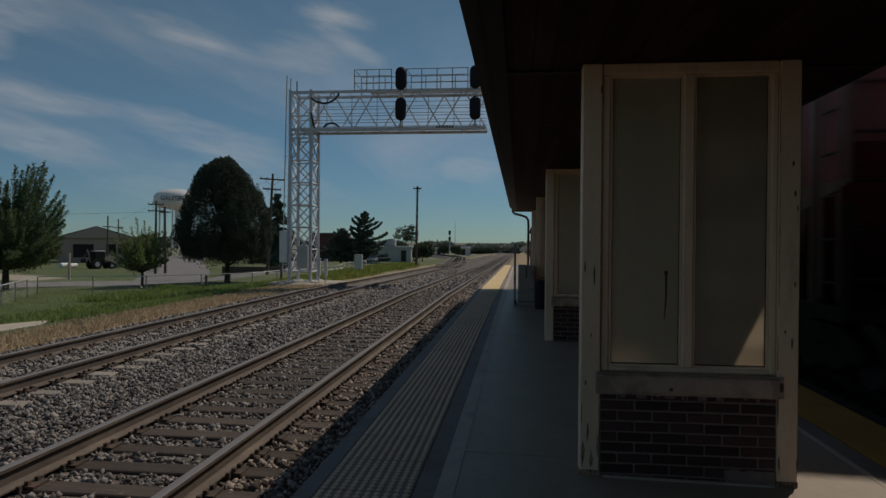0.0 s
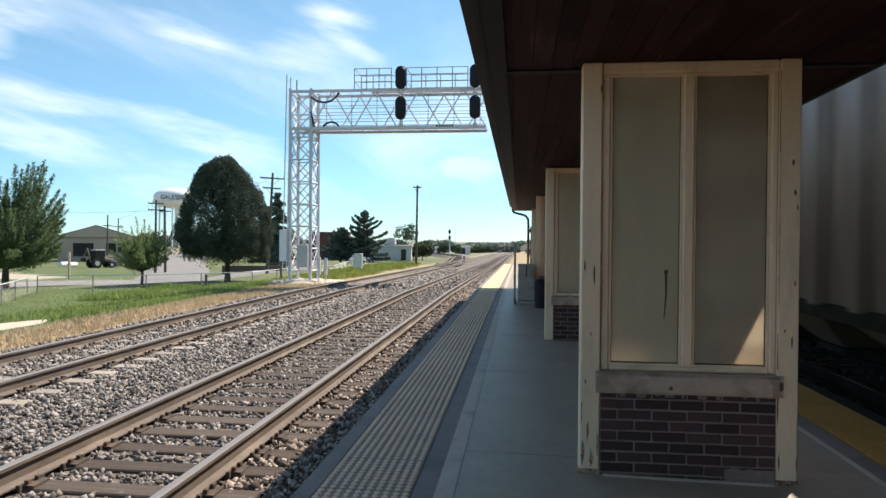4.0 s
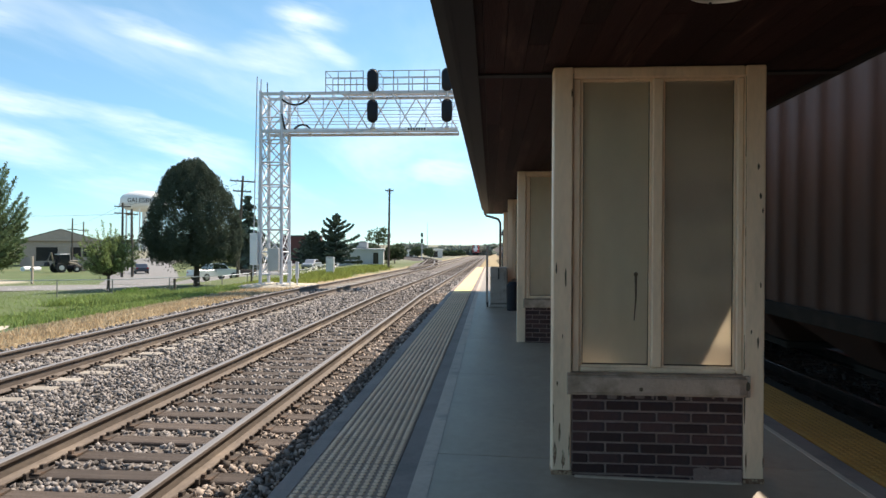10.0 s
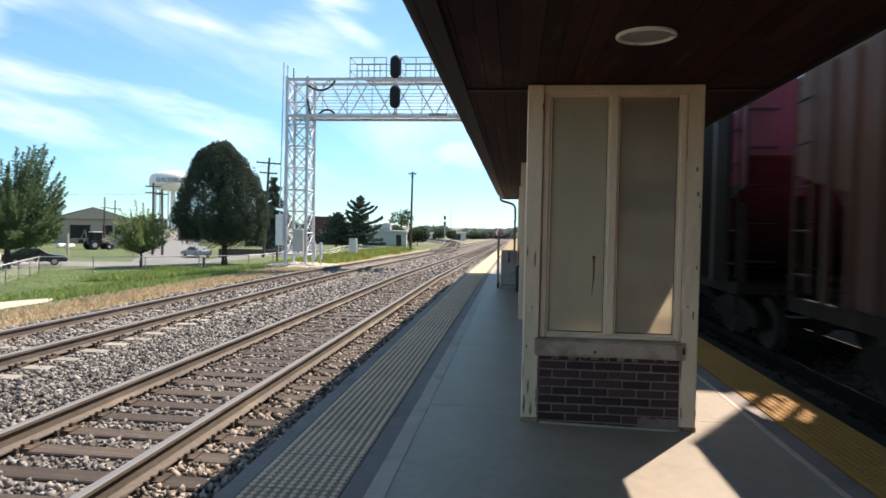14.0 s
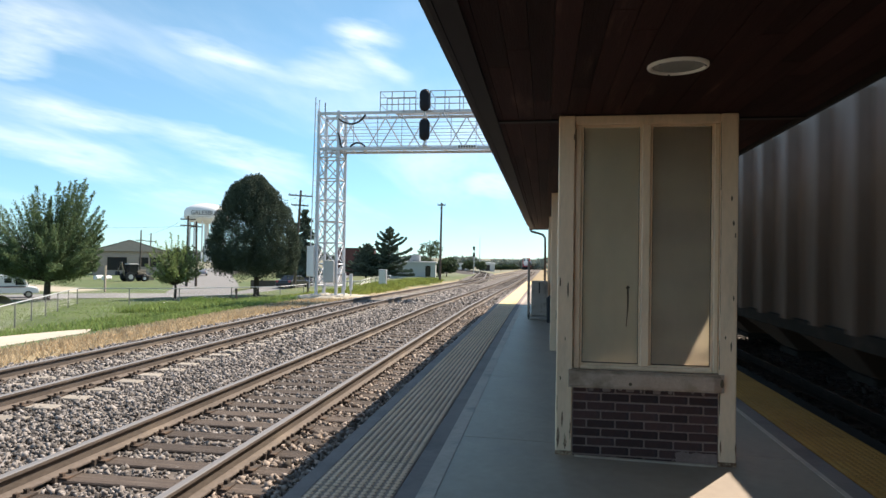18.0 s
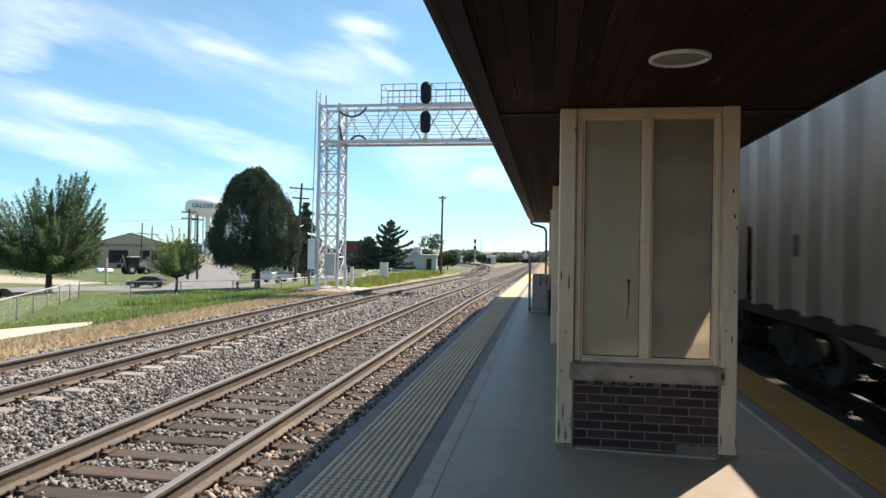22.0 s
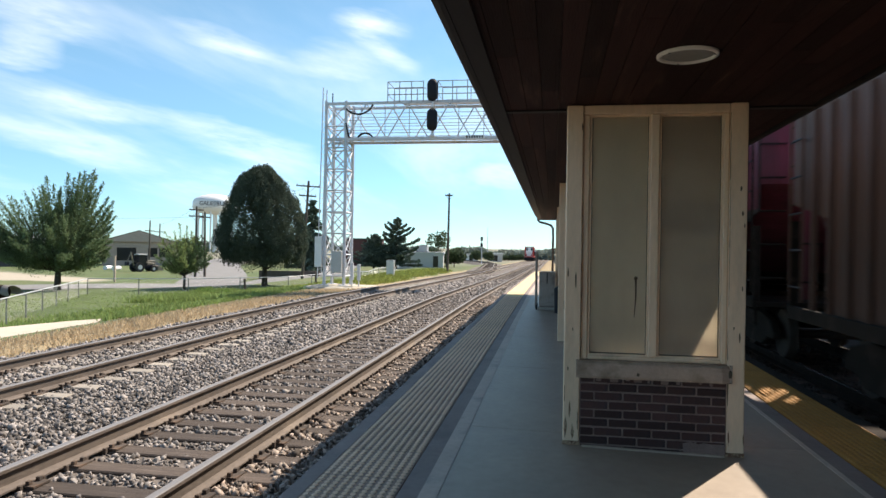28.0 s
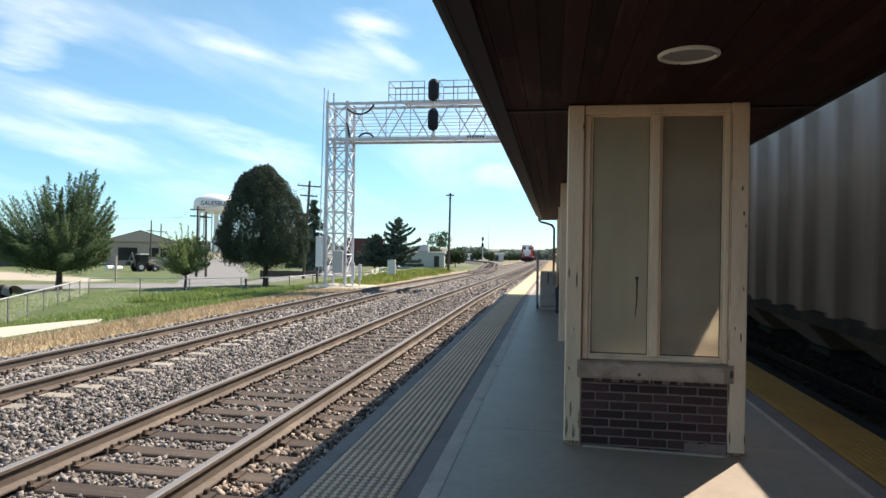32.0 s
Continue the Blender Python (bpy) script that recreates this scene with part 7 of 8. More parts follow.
# ---- road vehicles ----
def vehicle(name, label, paint, L, W, body, cabin, roof_mat, wheel_r, wheels, glass, extras=(), K=0.80):
    """Body and cabin profiles in the x-z plane (x forward), glass strips, wheels, lamps."""
    v = thing(name, pose(0, 0, 0), label, "car")

    def piece(kind, bm, mat, parent, bevel=0.0):
        bmesh.ops.scale(bm, vec=(K, K, K), verts=bm.verts)
        return part(kind, bm, mat, parent, bevel=bevel)
    bm = bm_new(); extrude(bm, body, "y", -W / 2, W / 2)
    piece("body", bm, paint, v, bevel=0.05)
    bm = bm_new(); extrude(bm, cabin, "y", -W / 2 + 0.12, W / 2 - 0.12)
    piece("cabin", bm, roof_mat, v, bevel=0.05)
    for s in (-1, 1):
        for g in glass:
            bm = bm_new(); y = s * (W / 2 - 0.115)
            extrude(bm, g, "y", min(y, y + s * 0.02), max(y, y + s * 0.02))
            piece("side_window", bm, DARK_GLASS, v)
        for x in wheels:
            bm = bm_new(); tube(bm, [(0, -0.11, 0), (0, 0.11, 0)], wheel_r, 18)
            w = piece("wheel", bm, TYRE, v)
            w.matrix_basis = pose(x * K, s * (W / 2 - 0.08) * K, wheel_r * K)
            bm = bm_new(); tube(bm, [(0, s * 0.10, 0), (0, s * 0.125, 0)], wheel_r * 0.62, 10)
            piece("rim", bm, CHROME, w)
        bm = bm_new(); box(bm, L / 2 - 0.06, L / 2 + 0.012, s * (W / 2 - 0.32) - 0.18, s * (W / 2 - 0.32) + 0.18, 0.62, 0.78)
        piece("headlight", bm, LAMP_CLEAR, v)
        bm = bm_new(); box(bm, -L / 2 - 0.012, -L / 2 + 0.06, s * (W / 2 - 0.2) - 0.13, s * (W / 2 - 0.2) + 0.13, 0.72, 0.95)
        piece("tail_light", bm, LAMP_RED, v)
    for nm, x0, x1, y0, y1, z0, z1, mat in extras:
        bm = bm_new(); box(bm, x0, x1, y0, y1, z0, z1)
        piece(nm, bm, mat, v, bevel=0.01)
    return v


# seconds and places of two cars that turn off into the side road
SIDE_CARS = {}
SIDE_DRIVES = {
    "navy": [(0, -22.9, 120.0), (4, -22.6, 100.0), (7.6, -22.6, 82.0), (8.3, -23.6, 68.0), (8.8, -28.6, 63.0), (9.2, -34.4, 67.6), (9.6, -38.4, 73.2), (10, -41.7, 78.0), (10.4, -45.0, 83.0), (11.2, -52.0, 96.0), (14, -68.0, 132.0), (32, -84.0, 170.0)],
    "silver": [(0, -21.6, 100.0), (10, -21.4, 80.0), (12.8, -22.6, 70.0), (13.4, -26.4, 62.6), (14.2, -34.0, 67.6), (15.0, -37.6, 73.0), (15.5, -40.6, 77.5), (16.4, -47.6, 88.0), (18, -58.0, 108.0), (22, -70.0, 136.0), (32, -82.0, 165.0)],
}


def build_vehicles():
    sedan_body = [(-2.35, 0.35), (2.35, 0.32), (2.4, 0.6), (2.2, 0.78), (1.1, 0.95), (-1.7, 1.0), (-2.35, 0.95), (-2.42, 0.6)]
    sedan_cab = [(1.15, 0.93), (0.35, 1.42), (-0.95, 1.44), (-1.75, 0.98)]
    sedan_glass = [[(0.95, 0.99), (0.3, 1.36), (-0.22, 1.37), (-0.22, 0.99)], [(-0.3, 0.99), (-0.3, 1.37), (-0.9, 1.37), (-1.45, 1.0)]]
    sedan = vehicle("sedan", "black four-door sedan driving along a street", PAINT_BLACK, 4.75, 1.8, sedan_body, sedan_cab, PAINT_BLACK, 0.32, (-1.4, 1.4), sedan_glass, (), 0.93)
    hatch = vehicle("hatchback", "small black hatchback driving along a street", PAINT_BLACK, 3.85, 1.66,
                    [(-1.86, 0.32), (1.86, 0.29), (1.92, 0.5), (1.75, 0.68), (0.85, 0.84), (-1.8, 0.9), (-1.92, 0.52)], [(0.9, 0.82), (0.2, 1.25), (-1.15, 1.25), (-1.7, 0.89)], PAINT_BLACK, 0.29, (-1.15, 1.15),
                    [[(0.72, 0.88), (0.16, 1.19), (-0.26, 1.2), (-0.26, 0.88)], [(-0.33, 0.88), (-0.33, 1.2), (-1.08, 1.19), (-1.42, 0.93)]])
    suv = vehicle("suv", "dark blue-grey sport utility vehicle driving along a street", PAINT_NAVY, 4.9, 1.95,
                  [(-2.4, 0.42), (2.4, 0.4), (2.45, 0.75), (2.3, 1.0), (1.2, 1.12), (-2.4, 1.15), (-2.45, 0.7)], [(1.25, 1.1), (0.6, 1.76), (-2.1, 1.8), (-2.4, 1.14)], PAINT_NAVY, 0.38, (-1.45, 1.5),
                  [[(1.05, 1.17), (0.55, 1.68), (-0.1, 1.7), (-0.1, 1.17)], [(-0.2, 1.17), (-0.2, 1.7), (-1.1, 1.71), (-1.1, 1.17)], [(-1.2, 1.17), (-1.2, 1.71), (-2.0, 1.71), (-2.2, 1.2)]],
                  [("roof_rail", -1.9, 0.4, -0.78, -0.74, 1.8, 1.85, BLACK), ("roof_rail", -1.9, 0.4, 0.74, 0.78, 1.8, 1.85, BLACK)])
    pickup = vehicle("pickup_truck", "white four-door pickup truck driving along a street", PAINT_WHITE, 5.75, 2.0,
                     [(-2.85, 0.5), (2.8, 0.45), (2.87, 0.85), (2.75, 1.08), (1.35, 1.2), (-2.85, 1.2), (-2.9, 0.7)], [(1.4, 1.18), (0.75, 1.82), (-0.95, 1.86), (-1.05, 1.19)], PAINT_WHITE, 0.40, (-1.85, 1.8),
                     [[(1.15, 1.25), (0.7, 1.74), (0.1, 1.76), (0.1, 1.25)], [(0.0, 1.25), (0.0, 1.76), (-0.85, 1.77), (-0.92, 1.25)]],
                     [("bed_floor", -2.75, -1.1, -0.85, 0.85, 1.205, 1.212, BLACK), ("bumper", -2.98, -2.86, -0.9, 0.9, 0.5, 0.68, CHROME)])
    van = vehicle("mail_van", "white boxy delivery van with a blue stripe driving along a street", PAINT_WHITE, 4.6, 1.95,
                  [(-2.3, 0.45), (2.3, 0.42), (2.36, 0.7), (2.25, 0.95), (1.35, 1.15), (-2.3, 1.2), (-2.33, 0.7)], [(1.55, 1.1), (1.0, 2.05), (0.8, 2.15), (-2.2, 2.2), (-2.3, 1.18)], PAINT_WHITE, 0.34, (-1.3, 1.45),
                  [[(1.2, 1.25), (0.85, 1.88), (0.35, 1.88), (0.35, 1.25)], [(0.05, 1.45), (0.05, 1.9), (-0.55, 1.9), (-0.55, 1.45)]],
                  [("side_stripe", -2.25, 1.2, -0.99, -0.976, 1.08, 1.16, PAINT_NAVY), ("side_stripe", -2.25, 1.2, 0.976, 0.99, 1.08, 1.16, PAINT_NAVY), ("mirror", 1.35, 1.45, -1.2, -1.0, 1.3, 1.55, BLACK), ("pinstripe", -2.25, 1.2, -0.99, -0.976, 1.02, 1.055, LAMP_RED), ("pinstripe", -2.25, 1.2, 0.976, 0.99, 1.02, 1.055, LAMP_RED)])
    for key, label, paint in (("navy", "dark blue sedan driving away on a side road", PAINT_NAVY), ("silver", "silver grey sedan driving away on a side road", PAINT_SILVER)):
        SIDE_CARS[key] = vehicle("sedan", label, paint, 4.75, 1.8, sedan_body, sedan_cab, paint, 0.32, (-1.4, 1.4), sedan_glass)
    return {"sedan": (sedan, 1), "hatch": (hatch, -1), "suv": (suv, -1), "pickup": (pickup, 1), "van": (van, 1)}


VEHICLES = build_vehicles()
# seconds and metres along the road
DRIVES = {
    "pickup": [(0, 0.5), (4, 50.0), (7.3, 84.3), (7.6, 87.0), (8, 90.4), (8.5, 94.1), (9, 97.1), (9.5, 99.6), (10, 102.0), (11.5, 109.0), (13.5, 122.0), (18, 165.0), (32, 188.0)],
    "suv": [(0, 185.0), (3.0, 130.0), (5.5, 106.0), (7, 97.9), (7.5, 95.7), (8, 93.3), (8.5, 90.9), (9, 88.5), (9.5, 85.8), (10, 82.0), (12.0, 62.0), (16, 16.0), (32, 1.0)],
    "sedan": [(0, 0.2), (8, 22.0), (11.5, 65.0), (12.6, 75.4), (13, 78.4), (13.5, 82.0), (14, 86.0), (14.5, 89.7), (15, 93.0), (15.5, 95.6), (17.0, 102.0), (20, 125.0), (25, 180.0), (32, 187.0)],
    "van": [(0, 0.4), (13, 30.0), (17.0, 75.0), (18, 81.6), (18.5, 85.2), (19, 88.8), (19.5, 92.0), (20, 94.7), (20.5, 97.0), (21, 99.0), (21.5, 100.7), (22, 102.8), (22.5, 104.8), (23.5, 110.0), (26, 130.0), (30, 175.0), (32, 187.5)],
    "hatch": [(0, 188.5), (12, 165.0), (18.5, 110.0), (20.5, 99.0), (21, 96.5), (21.5, 93.9), (22, 91.2), (22.5, 88.5), (23, 85.4), (23.5, 82.0), (24, 78.0), (27, 48.0), (32, 0.3)],
}

build_culvert()
fence_run([(-16.4, 15.9, -1.33), (-25.8, 34.0, -1.4), (-20.8, 36.2, -1.4), (-16.0, 39.8, -1.32), (-13.6, 46.0, -1.12), (-14.2, 52, -1.35), (-16.2, 63, -1.4), (-16.9, 75, -1.5)])


ACROSS = (0.78, 0.63)
fan_tree("maple_tree", (-30.1, 36.9, -1.42), 1.45, [(-78, 4.9), (-70, 5.3), (-60, 5.5), (-50, 5.5), (-37, 5.7), (-22, 6.0), (-8, 5.7), (2, 5.8), (11, 6.4), (17, 7.1), (23, 6.2), (35, 5.7), (42, 5.0), (54, 3.9), (68, 3.4), (80, 3.4)],
         ACROSS, 0.19, MAPLE, 260, 120000, 0.082, "spreading green maple tree with open upright shoots", 11, lambda v: 0.5 if -42 < v < -10 else 1.5 if v <= -42 else 1.15, 0.56)
fan_tree("young_tree", (-23.3, 40.0, -1.42), 1.15, [(-74, 1.75), (-60, 2.1), (-40, 2.45), (-20, 2.8), (-4, 3.35), (12, 3.0), (35, 2.6), (60, 2.2), (74, 1.8)],
         ACROSS, 0.085, SAPLING, 110, 9500, 0.085, "slender young tree with light green leaves", 13, None, 0.24, 0.95)
draped_tree("linden_tree", (-20.2, 45.6, -1.42), 0.24, [(2.0, 2.4, 2.5), (2.5, 3.2, 2.8), (3.2, 3.5, 2.9), (4.4, 3.4, 2.75), (5.9, 2.8, 2.35), (7.0, 2.2, 1.45), (7.7, 1.75, 0.95), (8.2, 1.1, 0.5), (8.5, 0.35, 0.2)],
            ACROSS, OAK, 820, 165000, 0.085, "dense dark green rounded linden tree", 14)
conifer("spruce_tree", (-28.3, 23.4, -1.42), 10.6, 2.5, 0.22, NEEDLE, "tall dark green spruce tree with drooping boughs", 15, skirt=0.2, tiers=20, gap=0.24)
pine("pine_tree", (-23.6, 101.9, -1.7), 8.1, 4.3, 0.2, "dark ragged pine tree beside a fence", 16)
pine("pine_tree", (-27.0, 101.0, -1.7), 5.2, 3.3, 0.16, "low dark pine tree beside a fence", 17)
conifer("spruce_tree", (-26.8, 73.0, -1.42), 8.2, 2.6, 0.2, NEEDLE, "dark spruce tree behind a signal mast", 18, skirt=0.08, tiers=14, gap=0.45)
tree("scrub_tree", (-20.3, 122.0, -1.9), 1.5, 0.12, lobes_round(2.2, 2.0, 5.0, 9, 21, 0.8, 0.34), SCRUB, 800, 0.30, "thin scrubby tree beside the line", 19, limbs=8, hollow=0.2)
for i, (x, y, r) in enumerate(((-17.6, 124, 2.0), (-19.5, 126, 1.6), (-23.0, 128, 2.0), (-19.5, 210, 1.8), (-24.0, 214, 2.0), (-80, 140, 3.2), (-73, 146, 3.2), (-116, 112, 3.8), (-124, 118, 3.4), (-106, 116, 3.0), (-19.8, 262, 1.25), (-18.1, 261, 1.3), (-16.5, 263, 1.2), (-15.1, 262, 1.35), (-13.7, 261, 1.2), (-12.2, 263, 1.3), (-10.8, 262, 1.15))):
    tree("scrub_tree", (x, y, ground_z(x, y)), 0.8, 0.1, lobes_round(r, r * 0.8, r * 1.05, 7, 30 + i, 0.7, 0.45), SCRUB, 900, 0.45, "low scrubby tree in the distance", 40 + i, limbs=4, hollow=0.4)


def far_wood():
    """Woods along the horizon, as many leaf clumps in a haze-lightened green."""
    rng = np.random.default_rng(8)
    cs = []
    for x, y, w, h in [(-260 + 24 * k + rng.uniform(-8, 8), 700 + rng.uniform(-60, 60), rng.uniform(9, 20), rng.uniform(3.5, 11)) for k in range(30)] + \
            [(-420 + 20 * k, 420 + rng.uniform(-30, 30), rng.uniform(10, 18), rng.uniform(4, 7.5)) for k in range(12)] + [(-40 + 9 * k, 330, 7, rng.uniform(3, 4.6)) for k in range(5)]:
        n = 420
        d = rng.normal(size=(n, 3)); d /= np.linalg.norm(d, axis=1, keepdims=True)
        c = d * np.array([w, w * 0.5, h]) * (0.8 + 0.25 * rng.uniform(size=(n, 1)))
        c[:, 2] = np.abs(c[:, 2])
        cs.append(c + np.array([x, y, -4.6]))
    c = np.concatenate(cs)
    holder = quad_leaves(None, "far_woods", c, rng.normal(size=c.shape), 3.2, HAZED_LEAF, rng)
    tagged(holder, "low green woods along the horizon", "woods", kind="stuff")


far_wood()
utility_pole((-22.4, 58.8, -1.45), 9.1, ((8.6, 2.2), (7.7, 1.6)), "leaning wooden utility pole with two crossarms", 3.0, False, 12)
utility_pole((-10.9, 72.8, -1.05), 8.7, ((8.45, 0.9),), "tall wooden pole with a short crossarm", 0.6)
utility_pole((-54, 51.5, -2.1), 11.4, ((9.0, 1.8),), "wooden utility pole with a transformer", -3.0, True, 40)
utility_pole((-38.7, 68.6, -2.2), 8.0, ((7.6, 1.6), (6.9, 1.6)), "wooden utility pole with crossarms behind young trees", 0.5, False, 20)
utility_pole((-38.0, 69.4, -2.2), 7.4, ((6.8, 1.2),), "wooden utility pole with a crossarm behind young trees", -0.4, False, 20)
utility_pole((-64.1, 99.2, -2.3), 7.6, ((5.9, 1.4),), "wooden utility pole beside a house", 0.5, False, 20)
utility_pole((-70.4, 111.9, -2.4), 7.6, ((6.1, 1.8),), "distant wooden utility pole", 1.0, False, 20)
for a, b in (((-39.0, 68.6, 4.6), (-72.0, 78.0, 5.1)), ((-38.7, 68.6, 5.6), (-22.4, 58.8, 6.9)), ((-69.8, 108.4, 4.5), (-38.7, 68.6, 5.6))):
    wire((a, b), 0.3)
build_water_tower()
build_backhoe()
building("house", pose(-69.5, 104.5, -2.3, 0, 0, 36), 11.2, 11, 4.1, 1.9, STUCCO, SHINGLE, [(-1.9, 0.9, 3.0, 2.2), (2.2, 1.5, 1.5, 1.6), (4.0, 1.5, 1.5, 1.6)], "tan gabled house with dark doors and windows")
building("warehouse", pose(-86.1, 80.9, -2.3, 0, 0, 45), 30, 12, 3.4, 1.4, DARK_WALL, WHITE, [(-6, 0.2, 2.0, 1.4), (4, 0.2, 2.0, 1.4)], "long dark shed with a white metal roof", 0.5, "y")
building("warehouse", pose(-22.5, 113, -1.9, 0, 0, 8), 9, 8, 2.4, 0, GREY_WALL, GREY_WALL, [(3.2, 0.1, 0.9, 1.9)], "pale grey flat-roofed shed beside the line")
ac = thing("roof_unit", pose(-22.0, 115.5, 0.8), "pale box-shaped cooling unit on a flat roof", "cooling unit")
bm = bm_new(); box(bm, -0.9, 0.9, -0.7, 0.7, 0.05, 1.15)
part("case", bm, CABINET, ac, bevel=0.04)
bm = bm_new(); tube(bm, [(0, 0, 1.15), (0, 0, 1.25)], 0.45, 14)
part("fan_guard", bm, BLACK, ac)
bm = bm_new(); box(bm, -1.0, 1.0, -0.8, 0.8, 0.0, 0.05)
part("kerb", bm, DARK_WALL, ac)
building("brick_building", pose(-36.5, 128, -1.7, 0, 0, 12), 7.5, 9, 4.6, 0, RED_WALL, DARK_WALL, [(-2.4, 1.0, 1.2, 1.4), (0, 1.0, 1.2, 1.4), (2.4, 1.0, 1.2, 1.4)], "low red brick building")
building("shed", pose(-19.0, 232, -2.9, 0, 0, 5), 5, 5, 2.6, 0, GREY_WALL, WHITE, [(0, 0.1, 1.6, 2.0)], "small grey shed beside the line", 0.4)
building("shed", pose(-27.5, 220, -2.6, 0, 0, 5), 7, 6, 2.0, 0, WHITE, GREY_WALL, [(1.5, 0.1, 1.2, 1.8)], "small white equipment shed beside the line", 0.3)


def build_small_things():
    # signal cabinet beside the far track, a white post, a marker, a far mast signal, a retaining wall
    c = thing("signal_cabinet", pose(-12.3, 52.0, -0.95), "pale grey signal cabinet beside a track", "cabinet")
    bm = bm_new(); box(bm, -0.3, 0.3, -0.25, 0.25, 0.1, 1.5)
    body = part("body", bm, CABINET, c, bevel=0.03)
    bm = bm_new(); box(bm, -0.26, 0.26, -0.27, -0.252, 0.2, 1.42)
    part("door", bm, WHITE, body)
    bm = bm_new(); box(bm, -0.35, 0.35, -0.3, 0.3, 0.0, 0.1)
    part("plinth", bm, CONCRETE, c)
    p = thing("concrete_post", pose(-40.3, 56.9, ground_z(-40.3, 56.9)), "pale square concrete post on a lawn", "post")
    bm = bm_new(); box(bm, -0.085, 0.085, -0.085, 0.085, 0, 2.4)
    part("shaft", bm, CONCRETE_PALE, p, bevel=0.02)
    bm = bm_new(); box(bm, -0.11, 0.11, -0.11, 0.11, 2.4, 2.45)
    part("cap", bm, CONCRETE_PALE, p, bevel=0.02)
    for x, y in ((-17.8, 37.4), (-14.6, 41.0)):
        h = thing("marker_post", pose(x, y, ground_z(x, y)), "short brown marker post in grass", "post")
        bm = bm_new(); tube(bm, [(0, 0, 0), (0, 0, 0.8)], 0.07, 8)
        part("shaft", bm, POLE, h)
        bm = bm_new(); bmesh.ops.create_icosphere(bm, subdivisions=1, radius=0.1, matrix=pose(0, 0, 0.86))
        part("cap", bm, POLE, h)
    s = thing("signal_mast", pose(-15.2, 150, -2.1), "distant signal mast with two dark heads", "signal")
    bm = bm_new(); tube(bm, [(0, 0, 0), (0, 0, 6.2)], 0.1, 8)
    part("mast", bm, GALV, s)
    for z in (4.4, 5.8):
        bm = bm_new(); box(bm, -0.26, 0.26, -0.35, -0.15, z - 0.45, z + 0.45)
        part("signal_head", bm, BLACK, s, bevel=0.2)
    t = thing("radio_mast", pose(-24.5, 260, -3.2), "thin distant radio mast", "mast")
    bm = bm_new(); tube(bm, [(0, 0, 0), (0, 0, 13)], 0.16, 4, 0.05)
    part("mast", bm, GALV, t)
    w = thing("low_wall", pose(-26.8, 68.5, ground_z(-26.8, 68.5), 0, 0, 12), "low dark timber retaining wall", "wall")
    for k in range(4):
        bm = bm_new(); box(bm, -4, 2.5, -0.15, 0.15, 0.25 * k + 0.005, 0.25 * k + 0.245)
        part("timber", bm, POLE, w, bevel=0.02)
    for i, (x, y, z, ln) in enumerate(((-8.95, 9.5, -0.62, 3.2), (-9.0, 13.6, -0.62, 1.4), (-9.6, 6.2, -0.66, 2.2))):
        r = thing("old_rail", pose(x, y, z, 0, 0, 3 * i - 2), "discarded rusty rail lying beside a track", "rail")
        bm = bm_new(); extrude(bm, [(-0.06, 0), (0.06, 0), (0.02, 0.03), (0.02, 0.11), (0.035, 0.15), (-0.035, 0.15), (-0.02, 0.11), (-0.02, 0.03)], "y", -ln / 2, ln / 2)
        part("bar", bm, RAIL_SIDE, r)
    for i, (x, y) in enumerate(((-58.5, 83), (-56.6, 84.5), (-60.5, 84))):
        d = thing("pipe_stack", pose(x, y, ground_z(x, y), 0, 0, 100), "pale pipe lying beside a backhoe", "pipe")
        bm = bm_new(); tube(bm, [(-0.9, 0, 0.3), (0.9, 0, 0.3)], 0.3, 12)
        part("pipe", bm, WHITE, d)


build_small_things()


def build_cart():
    """A roofed utility cart beside the sandy lot."""
    x, y = CART
    c = thing("utility_cart", pose(x, y, ground_z(x, y), 0, 0, 40), "white roofed utility cart parked beside a sandy lot", "cart")

    def p(name, x0, x1, y0, y1, z0, z1, mat, bevel=0.03):
        bm = bm_new(); box(bm, x0, x1, y0, y1, z0, z1)
        part(name, bm, mat, c, bevel=bevel)
    p("body", -1.25, 1.25, -0.6, 0.6, 0.35, 0.75, PAINT_WHITE)
    p("cowl", 0.75, 1.25, -0.55, 0.55, 0.76, 1.05, PAINT_WHITE, 0.08)
    p("seat", -0.35, 0.25, -0.5, 0.5, 0.76, 0.95, BLACK)
    p("backrest", -0.45, -0.33, -0.5, 0.5, 0.96, 1.35, BLACK)
    p("roof", -0.95, 1.05, -0.65, 0.65, 1.85, 1.93, WHITE, 0.02)
    for u in (-0.85, 0.9):
        for v in (-0.55, 0.55):
            p("post", u - 0.025, u + 0.025, v - 0.025, v + 0.025, 0.76, 1.85, BLACK, 0)
    for u in (-0.85, 0.85):
        for v in (-0.55, 0.55):
            bm = bm_new(); tube(bm, [(u, v - 0.1, 0.26), (u, v + 0.1, 0.26)], 0.26, 14)
            part("wheel", bm, TYRE, c)


CART = (-68.5, 66.6)
build_cart()


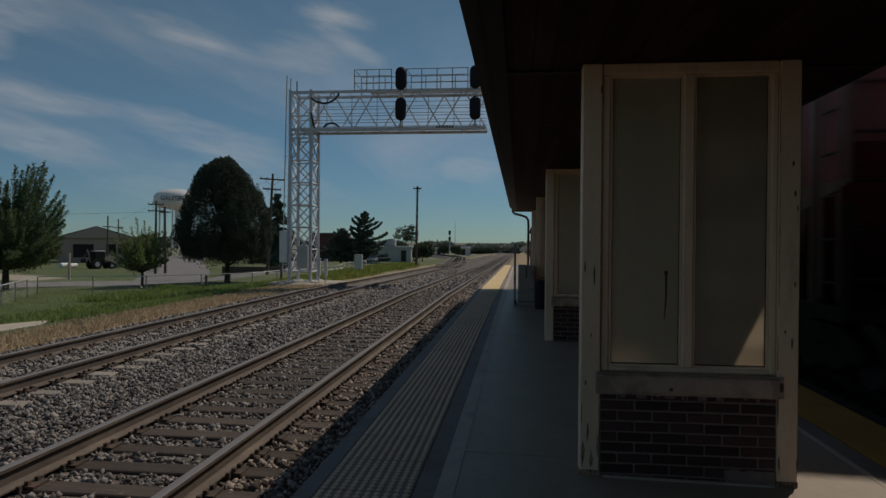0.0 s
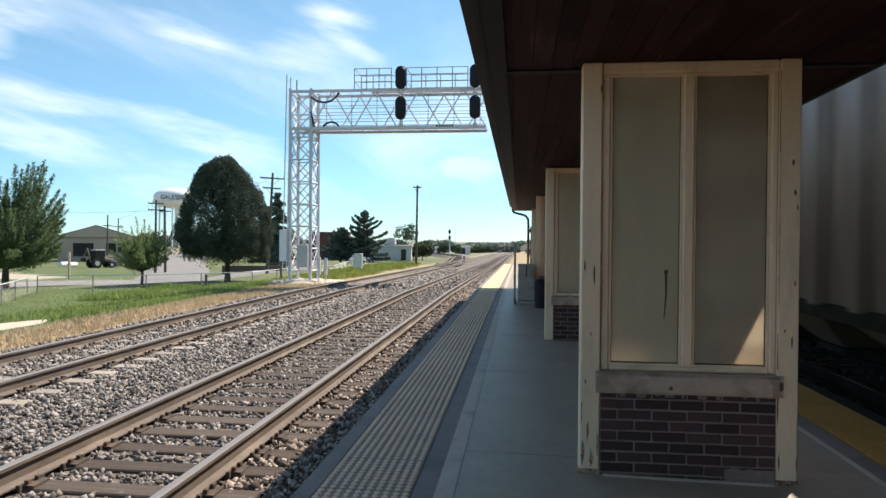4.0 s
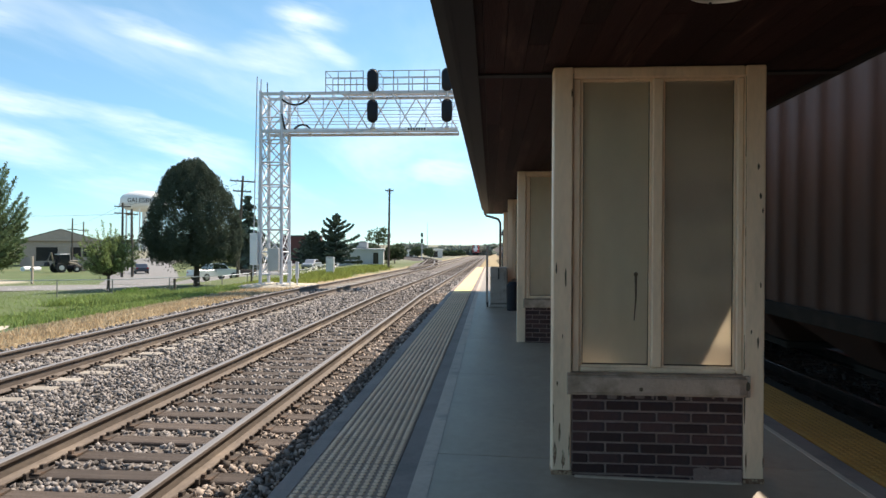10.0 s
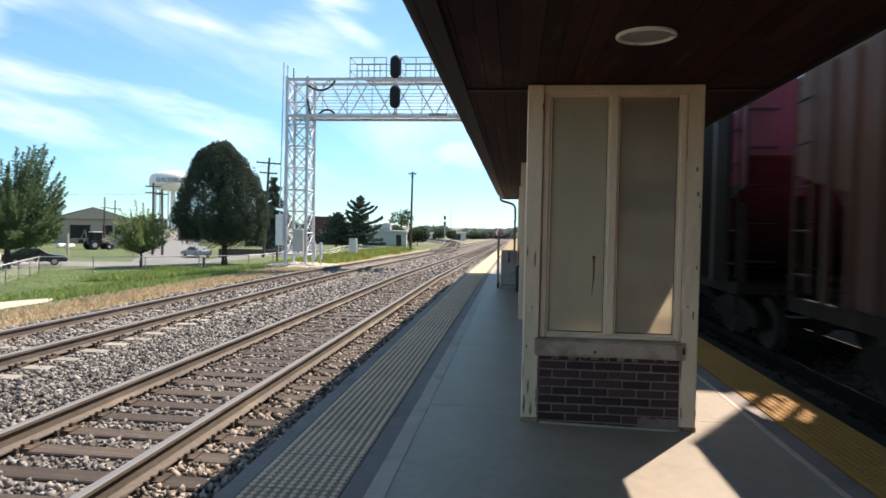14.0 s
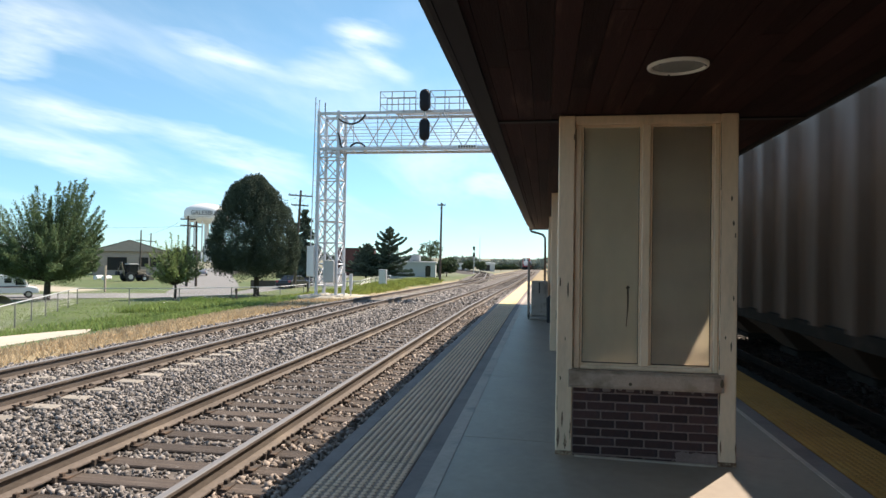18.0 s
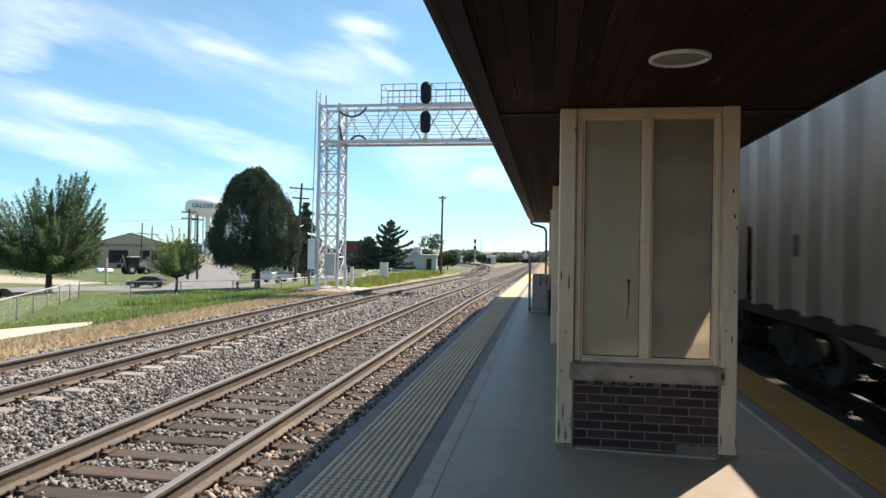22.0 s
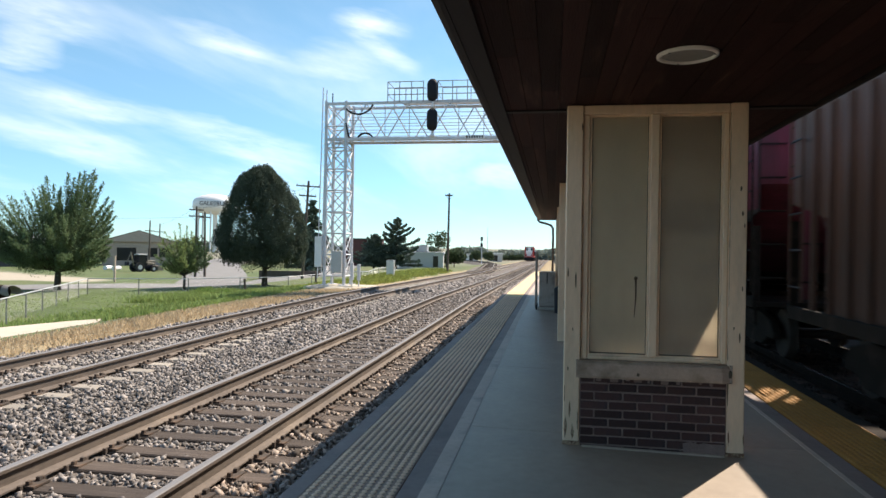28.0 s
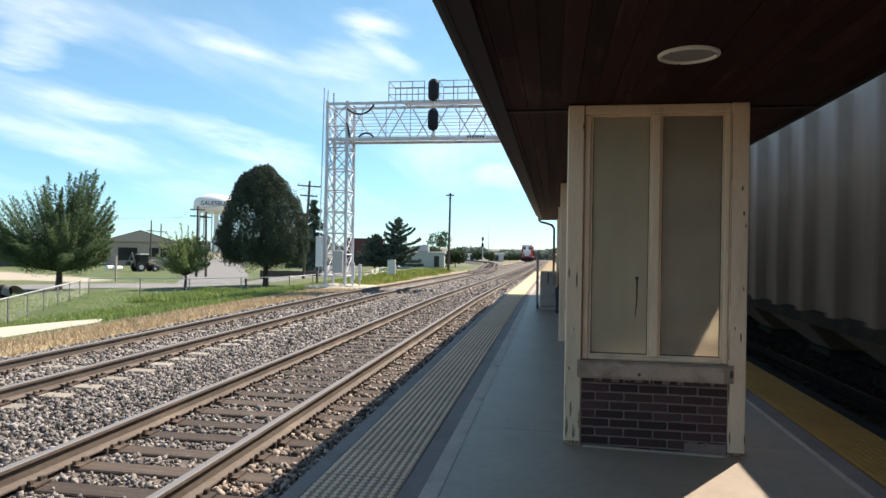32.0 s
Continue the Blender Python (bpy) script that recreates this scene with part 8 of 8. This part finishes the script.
def build_branch():
    """A branch track that leaves the far track and curves away to the west."""
    tr = thing("branch_track", pose(0, 0, RAIL_Z), "branch track curving away on pale ballast", "railway track", kind="structure")
    line = []
    x, y, a = TRACK_FAR, 64.0, 0.0
    for k in range(92):
        line.append((x, y, a))
        if k < 12:
            a += radians(4.6) / 12
        elif k > 38:
            a += 2.0 / 95.0
        x -= 2.0 * math.sin(a); y += 2.0 * math.cos(a)

    def level(v):
        return dip(min(v, 150))
    for s in (-0.755, 0.755):
        pts = [(px + s * math.cos(t), py + s * math.sin(t), level(py) + 0.02, t) for px, py, t in line]
        share("rail", rail_mesh(RAIL_SIDE, RAIL_TOP, 0, 0, pts), tr)
    bm = bm_new()
    for px, py, t in line:
        for o in (0, 0.66, 1.32):
            m = pose(px - o * math.sin(t), py + o * math.cos(t), level(py) - 0.17, 0, 0, math.degrees(t))
            box(bm, -1.3, 1.3, -0.11, 0.11, -0.1, 0, m)
    tagged(part("far_ties", bm, TIE, tr), kind="stuff")
    bm = bm_new()
    rings = []
    for px, py, t in line[8:]:
        rings.append([bm.verts.new((px + u * math.cos(t), py + u * math.sin(t), level(py) + v)) for u, v in ((-4.2, -1.7), (-2.1, -0.22), (2.1, -0.22), (4.2, -1.7))])
    for q0, q1 in zip(rings, rings[1:]):
        for k in range(3):
            bm.faces.new((q0[k], q0[k + 1], q1[k + 1], q1[k]))
    part("ballast_bank", bm, BED, tr, "grey ballast bank")


build_branch()
grass_field("dry_grass_belt", [(-12.4, -9.3, 4, 37, 17000, 0.12, 5000)], DRY, "dry straw-coloured grass along a track", 61)
grass_field("lawn_grass", [(-19, -16.6, 8, 42, 10000, 0.16, 2600), (-15.0, -12.6, 20, 40, 12000, 0.22, 1800), (-26, -16, 14, 38, 12000, 0.06, 5000), (-20.5, -14.8, 30, 38.5, 9000, 0.34, 260)],
            BLADE, "rough green grass on a bank", 62)
grass_field("meadow_grass", [(-15.5, -10.4, 37.5, 50, 11000, 0.30, 700), (-15.5, -10.6, 50, 75, 9000, 0.34, 600)], MEADOW, "bright yellowish green grass beside a track", 63)


def weeds():
    rng = np.random.default_rng(9)
    cs = []
    for x, y, r, h, n in ((-19.4, 35.6, 0.75, 0.55, 520), (-18.5, 36.2, 0.5, 0.4, 260), (-15.8, 37.6, 0.7, 0.25, 200), (-14.6, 38.2, 0.6, 0.25, 160)):
        d = rng.normal(size=(n, 3)); d /= np.linalg.norm(d, axis=1, keepdims=True)
        c = d * np.array([r, r, h]) * rng.uniform(0.3, 1, (n, 1)); c[:, 2] = np.abs(c[:, 2])
        cs.append(c + np.array([x, y, ground_z(x, y)]))
    c = np.concatenate(cs)
    tagged(quad_leaves(None, "weeds", c, rng.normal(size=c.shape) + np.array([0, 0, 0.8]), 0.11, WEED, rng), "low green weeds along a fence", "weeds", kind="stuff")


weeds()


# ---- pieces of platform and tracks ----
build_tactile()
build_track("railway_track", TRACK_NEAR, "railway track on dark wooden ties with polished rails", TIE, 1.28, -0.200, 0.52, -6.82, 200, 60, True, 1, "near")
build_track("railway_track", TRACK_FAR, "railway track on pale ties sunk in ballast", TIE_PALE, 1.32, -0.183, 0.6, -6.8, 300, 45, True, 2, "far")
build_track("railway_track", TRACK_EAST, "railway track in shade beside a platform", TIE, 1.28, -0.20, 0.55, -6, 60, 24, False, 3)


# ---- what moves ----
SEEN = {"pickup": (6.8, 10.8), "suv": (6.4, 10.4), "sedan": (12.2, 16.0), "van": (17.2, 23.0), "hatch": (20.4, 24.2)}


def roll_wheels(v, drive, seen):
    """Turn each wheel with the distance driven while the vehicle is near."""
    rows = []
    for k in range(int((seen[1] - seen[0]) / 0.05) + 1):
        t = seen[0] + 0.05 * k
        for (t0, s0), (t1, s1) in zip(drive, drive[1:]):
            if t0 <= t <= t1:
                rows.append((t, abs(s0 + (s1 - s0) * (t - t0) / (t1 - t0) - drive[0][1])))
    for wheel in [c for c in v.children if c.name.startswith("wheel")]:
        place = wheel.matrix_basis.translation
        turns = [(t, pose(place.x, place.y, place.z, 0, math.degrees((s - rows[0][1]) / place.z), 0)) for t, s in rows]
        walk(wheel, [(0, turns[0][1])] + turns + [(32, turns[-1][1])])


def motions():
    for car, y in CARS:
        walk(car, [(0, pose(TRACK_EAST, y, 0)), (32, pose(TRACK_EAST, y + TRAIN_SPEED * 32, 0))])
    line = [(0, 352.0), (6, 328.0), (14, 293.0), (20, 262.0), (25, 236.0), (29, 211.0), (32, 191.0)]
    walk(LOCO, [(t, pose(TRACK_FAR, y, RAIL_Z + dip(y), -0.6)) for t, y in line])
    for c, back in TRAILERS:
        walk(c, [(t, pose(TRACK_FAR, y + back, RAIL_Z + dip(y + back), -0.6)) for t, y in line])
    for key, (v, way) in VEHICLES.items():
        rows = []
        for t, s in DRIVES[key]:
            q, turn = road_at(s)
            off = Vector((-math.sin(radians(turn)), math.cos(radians(turn)), 0)) * (-1.0 if way > 0 else 1.0)
            q = q + off
            rows.append((t, pose(q.x, q.y, ground_z(q.x, q.y) + 0.09, 0, 0, turn + (0 if way > 0 else 180))))
        walk(v, rows)
        roll_wheels(v, DRIVES[key], SEEN[key])
    for key, car in SIDE_CARS.items():
        rows = []
        path = SIDE_DRIVES[key]
        for i, (t, x, y) in enumerate(path):
            p, q = path[max(i - 1, 0)], path[min(i + 1, len(path) - 1)]
            rows.append((t, pose(x, y, ground_z(x, y) + 0.10, 0, 0, math.degrees(math.atan2(q[2] - p[2], q[1] - p[1])) % 360)))
        walk(car, rows)


motions()
